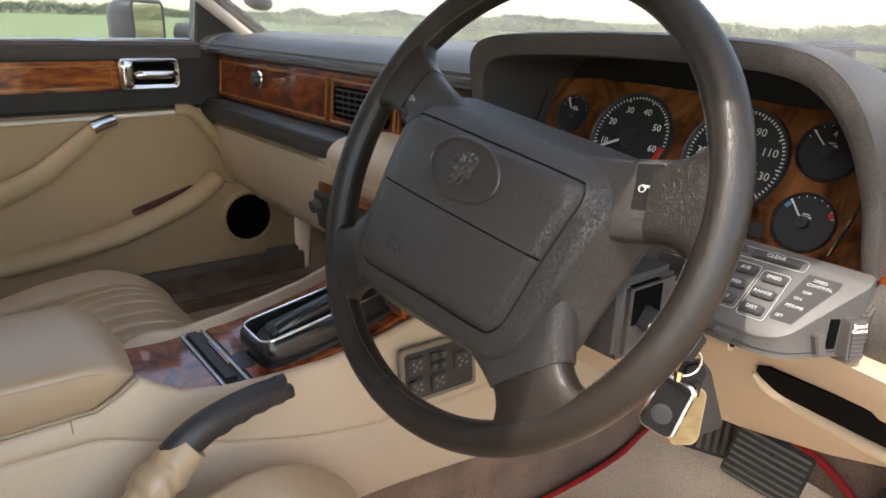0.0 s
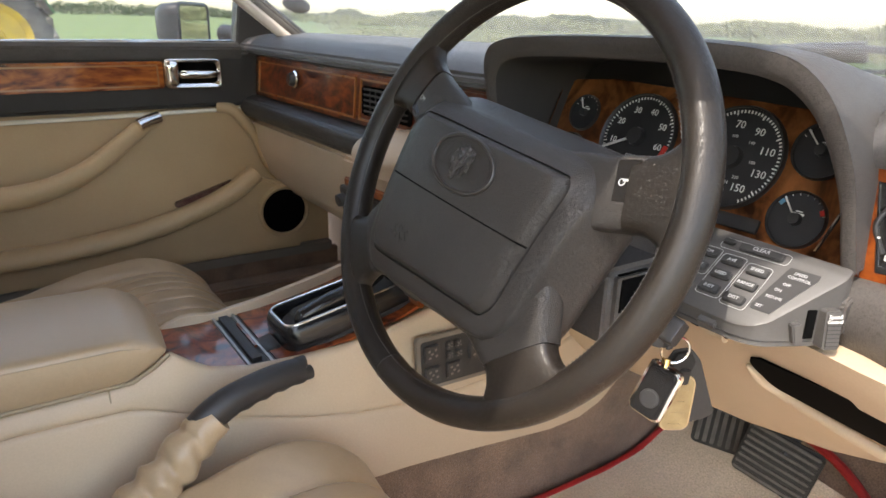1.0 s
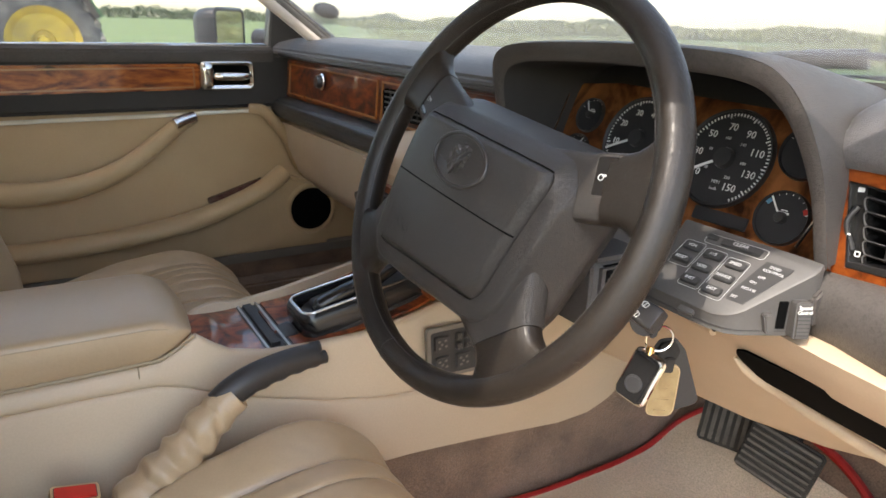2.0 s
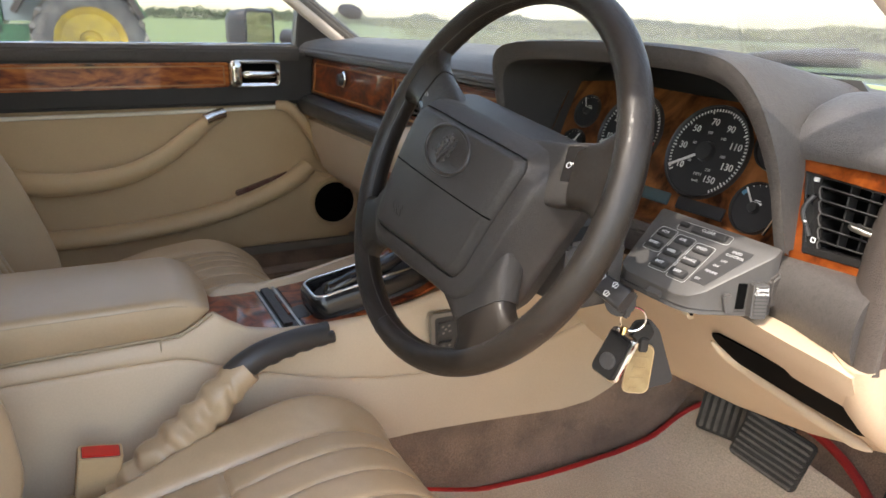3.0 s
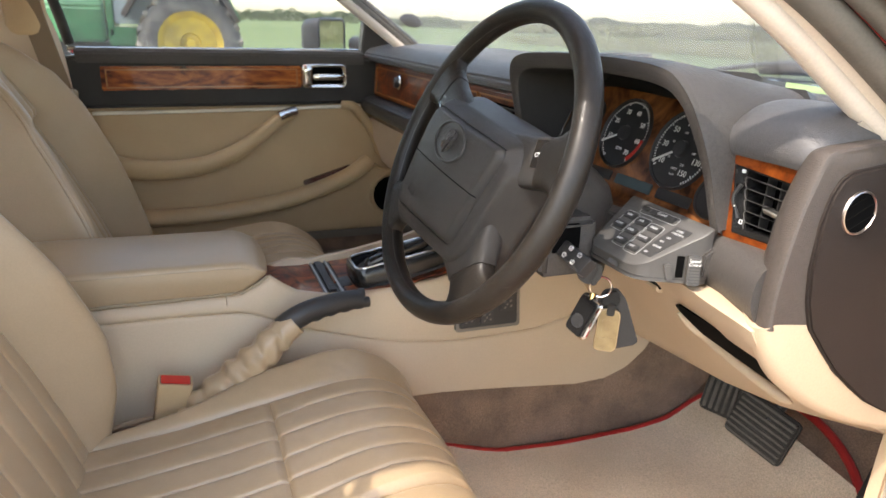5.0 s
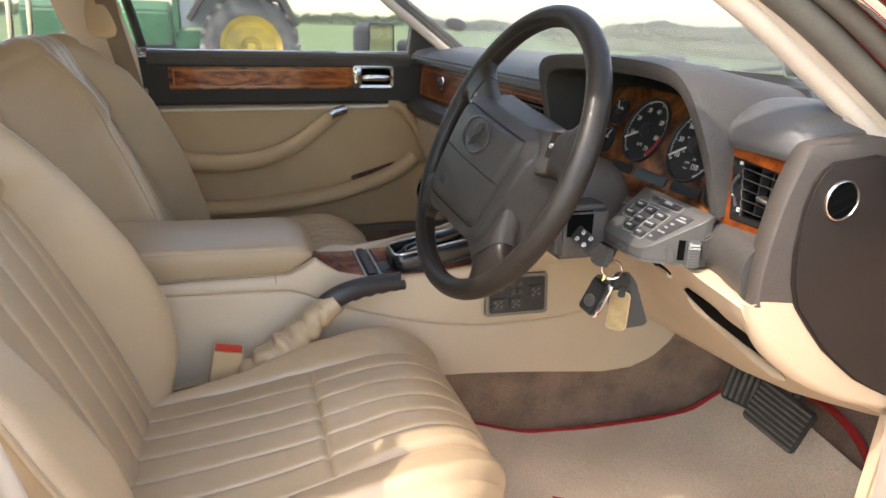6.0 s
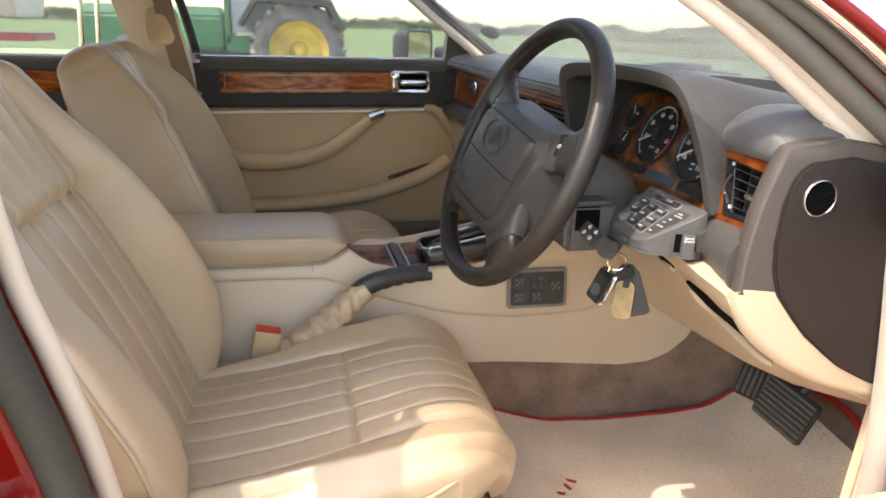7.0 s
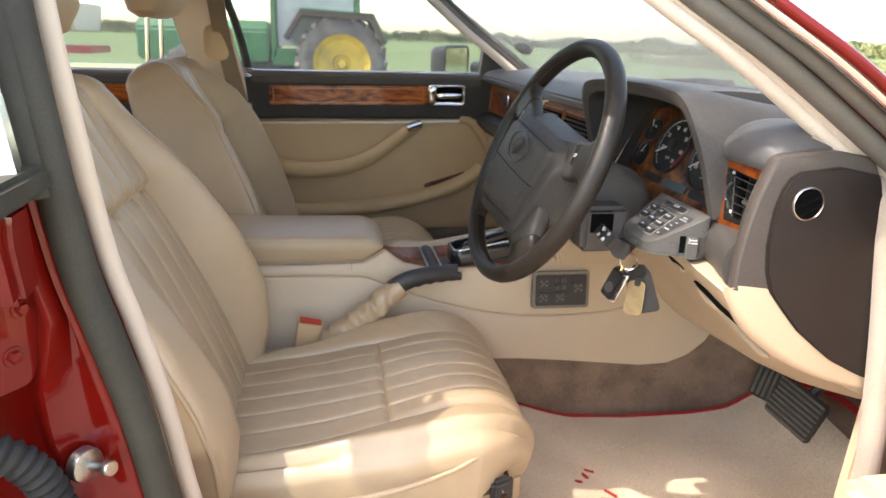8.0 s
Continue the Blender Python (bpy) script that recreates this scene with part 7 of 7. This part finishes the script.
part("belt_guide", loft([[Vector((-0.638, -0.243, z)) + Vector((0.016 * k * math.cos(a), 0.040 * k * math.sin(a), 0)) for a in [j * math.tau / 24 for j in range(24)]] for z, k in ((0.950, 0.55), (0.956, 0.8), (0.970, 0.98), (1.0, 1.0), (1.022, 0.98), (1.036, 0.8), (1.042, 0.5))]), DOOR_BEIGE, belt, "beige belt guide", smooth=60)
part("belt_tongue", plate(rounded_rect(0.050, 0.034, 0.008), -0.003, 0.003, 0.0015, axes((-0.636, -0.19, 0.825), (0, 1, -0.2), (0.1, 0.2, 1))), CHROME, belt, "steel belt tongue")

# ---- outside: meadow, hedges, tractor ----
GRASS = material("meadow_grass", (0.125, 0.185, 0.045), (0.17, 0.20, 0.07), 0.9, grain=0.8, grain_kind="noise", grain_size=6, mottle=0.35, fine=0.2)
GRAVEL = material("gravel_yard", (0.30, 0.27, 0.22), (0.24, 0.21, 0.17), 0.95, grain=0.8, grain_kind="noise", grain_size=30, mottle=0.8, fine=0.15)
LEAF = material("hedge_leaves", (0.13, 0.165, 0.08), (0.10, 0.135, 0.06), 0.7, mottle=0.7, fine=0.2)
LEAF.node_tree.nodes["Principled BSDF"].inputs["Subsurface Weight"].default_value = 0.0
CROP = material("tall_crop", (0.27, 0.27, 0.13), (0.20, 0.215, 0.09), 0.9, mottle=0.5, fine=0.2)
bm = bmesh.new()
bmesh.ops.create_circle(bm, cap_ends=True, radius=2500, segments=64)
ground = part("ground", bm, GRASS)
tagged(ground, "flat green meadow reaching the horizon", "ground", kind="structure")
yard = part("yard", box(-16, 12, -14, 3.2, 0.001, 0.012, 0), GRAVEL)
tagged(yard, "pale gravel yard under the car", "yard", kind="structure")


def clump_row(name, label, start, end, count, height, depth, mat_, seed, leaf=0.16):
    """A hedge or wood: stems with many small leaf blades."""
    rnd = random.Random(seed)
    verts, faces = [], []
    a, b = Vector(start), Vector(end)
    for k in range(count):
        p = a.lerp(b, rnd.random()) + Vector((rnd.uniform(-1, 1) * depth, rnd.uniform(-1, 1) * depth, 0))
        hh = height * (0.55 + 0.45 * noise.noise(p * 0.06 + Vector((seed, 0, 0))) + 0.25 * noise.noise(p * 0.25))
        hh = max(hh, height * 0.25)
        c = Vector((p.x, p.y, hh * rnd.random() ** 0.6))
        s = leaf * (0.6 + rnd.random())
        u = Vector((rnd.gauss(0, 1), rnd.gauss(0, 1), rnd.gauss(0, 1))).normalized()
        v = u.orthogonal().normalized() * s
        u = u.cross(v).normalized() * s * 1.4
        i = len(verts)
        verts += [c - u, c + v * 0.6, c + u, c - v * 0.6]
        faces.append((i, i + 1, i + 2, i + 3))
    me = bpy.data.meshes.new(name)
    me.from_pydata(verts, [], faces)
    me.materials.append(mat_)
    return tagged(new(name, me), label, "hedge", kind="stuff")


clump_row("far_hedge", "distant green hedge along the meadow", (-330, -160, 0), (-260, 330, 0), 60000, 7, 5, LEAF, 3, 0.28)
clump_row("far_wood", "distant green wood beyond the field", (-290, 175, 0), (-215, 235, 0), 80000, 8, 6, LEAF, 5, 0.28)
clump_row("near_scrub", "pale green scrub and tall grass past the bonnet", (-170, 80, 0), (30, 150, 0), 40000, 3.4, 9, CROP, 9, 0.28)
clump_row("tall_grass", "pale tall grass growing past the yard", (-45, 27, 0), (45, 34, 0), 110000, 1.10, 6, CROP, 13, 0.055)
clump_row("right_hedge", "green hedge beside the yard", (20, 70, 0), (90, 60, 0), 14000, 4.0, 4, LEAF, 11, 0.28)

# tractor
GREEN = material("tractor_green", (0.035, 0.16, 0.06), (0.03, 0.13, 0.05), 0.4, coat=0.4, mottle=4, fine=0.05)
YELLOW = material("wheel_yellow", (0.66, 0.46, 0.045), (0.40, 0.28, 0.05), 0.5, mottle=4, fine=0.15)
MUD = material("dried_mud", (0.42, 0.37, 0.30), (0.12, 0.11, 0.095), 0.9, grain=0.5, grain_kind="noise", grain_size=60, mottle=3, fine=0.2)
TYRE = material("tractor_tyre", (0.075, 0.070, 0.064), (0.19, 0.175, 0.15), 0.85, grain=0.4, grain_kind="noise", grain_size=60, mottle=5, fine=0.15)
tractor = thing("tractor", "green farm tractor with yellow wheels parked in the yard", "tractor", (-10.6, -0.4, 0))


def tractor_wheel(x, y, r, w):
    m = Matrix.Translation((x, y, r * 0.985)) @ pose(0, 0, 0, 0, 90, 0)
    wh = part("wheel", lathe([(r * 0.62, -w / 2), (r * 0.68, -w / 2 - 0.02), (r * 0.86, -w / 2), (r * 0.95, -w * 0.36), (r * 0.955, w * 0.36), (r * 0.86, w / 2), (r * 0.68, w / 2 + 0.02), (r * 0.62, w / 2), (r * 0.62, -w / 2)], 48, m), TYRE, tractor, "ribbed tractor tyre")
    for k in range(20):
        for s in (-1, 1):
            part("tread_lug", box(r * 0.90, r * 1.0, -0.045, 0.045, 0.0, w * 0.52, 0.012, m=m @ Matrix.Rotation((k + 0.5 * (s > 0)) * math.tau / 20, 4, "Z") @ Matrix.Diagonal((1, 1, s, 1)) @ pose(0, 0, 0, 28, 0, 0)), MUD, wh)
    rim_ = part("rim", lathe([(0, w * 0.10), (r * 0.18, w * 0.12), (r * 0.20, w * 0.20), (r * 0.30, w * 0.20), (r * 0.50, w * 0.26), (r * 0.60, w * 0.46), (r * 0.655, w * 0.52), (r * 0.655, w * 0.40), (r * 0.55, -w * 0.3), (0, -w * 0.3)], 40, m), YELLOW, wh, "yellow steel rim")
    part("hub", lathe([(0, w * 0.34), (r * 0.09, w * 0.33), (r * 0.11, w * 0.10), (0, w * 0.1)], 24, m), YELLOW, rim_)
    for k in range(8):
        part("wheel_nut", lathe([(0, 0.03), (0.018, 0.03), (0.02, 0)], 6, m @ Matrix.Rotation(k * math.tau / 8, 4, "Z") @ pose(r * 0.25, 0, w * 0.20)), YELLOW, rim_)
    return wh


tractor_wheel(-9.80, 0.30, 0.83, 0.46)
tractor_wheel(-11.5, 0.30, 0.83, 0.46)
tractor_wheel(-9.95, -2.35, 0.55, 0.34)
guard = [(1.10, 1.18), (0.86, 1.66), (-0.42, 1.72), (-0.72, 1.25), (-0.66, 1.20), (-0.38, 1.62), (0.80, 1.57), (1.02, 1.16)]
part("mudguard", prism("x", -10.4, -9.52, guard, 0.01), material("mudguard_brown", (0.075, 0.055, 0.042), None, 0.6, mottle=4), tractor, "dark brown mudguard")
part("mudguard_rim", prism("x", -10.4, -9.50, [(1.12, 1.20), (0.87, 1.69), (-0.43, 1.75), (-0.43, 1.725), (0.855, 1.665), (1.10, 1.185)], 0.004), GREEN, tractor, "green mudguard rim")
part("cab", joined(box(-11.3, -9.95, -0.95, -0.85, 0.9, 2.5, 0.02), box(-11.3, -9.95, 0.55, 0.65, 1.5, 2.5, 0.02), box(-11.3, -9.95, -1.0, 0.7, 2.45, 2.62, 0.04), box(-11.3, -9.95, -0.95, -0.20, 0.75, 1.05, 0.03)), GREEN, tractor, "green cab frame")
part("cab_glass", box(-11.2, -10.0, -0.84, 0.54, 1.1, 2.45, 0.01), material("cab_window", (0.35, 0.40, 0.40), (0.28, 0.33, 0.33), 0.12, mottle=1.5), tractor, "hazy cab windows")
part("bonnet", prism("y", -3.3, -1.0, [(-11.1, 0.8), (-10.1, 0.8), (-10.1, 1.35), (-10.25, 1.52), (-10.95, 1.52), (-11.1, 1.35)], 0.04), GREEN, tractor, "green bonnet")
part("step", box(-10.0, -9.6, -0.95, -0.45, 0.45, 0.62, 0.02), BLACK, tractor)
part("chassis", box(-10.9, -10.3, -3.0, 0.6, 0.5, 0.85, 0.03), BLACK, tractor)
tractor.matrix_world = Matrix.Translation((-9.62, -0.32, 0)) @ Matrix.Diagonal((0.80, 0.80, 0.80, 1))
imp = thing("farm_trailer", "red and cream farm machine standing behind the tractor", "farm machine", (-14.5, -6.2, 0))
part("hopper", prism("y", -9.0, -5.0, [(-15.6, 1.0), (-14.0, 1.0), (-13.7, 1.55), (-15.9, 1.55)], 0.03), material("cream_paint", (0.62, 0.58, 0.46), (0.5, 0.46, 0.36), 0.5, mottle=2), imp, "cream hopper")
part("frame", joined(box(-15.5, -14.1, -9.0, -4.8, 0.55, 0.70, 0.02), box(-14.4, -14.2, -6.6, -6.4, 0.2, 1.9, 0.02), box(-14.4, -14.2, -8.2, -8.0, 0.2, 1.9, 0.02)), material("faded_red", (0.40, 0.05, 0.04), (0.30, 0.05, 0.04), 0.5, mottle=3), imp, "faded red frame")
part("machine_wheel", lathe([(0, -0.1), (0.36, -0.12), (0.42, 0), (0.36, 0.12), (0, 0.1)], 28, Matrix.Translation((-13.9, -6.4, 0.42)) @ pose(0, 0, 0, 0, 90, 0)), TYRE, imp)
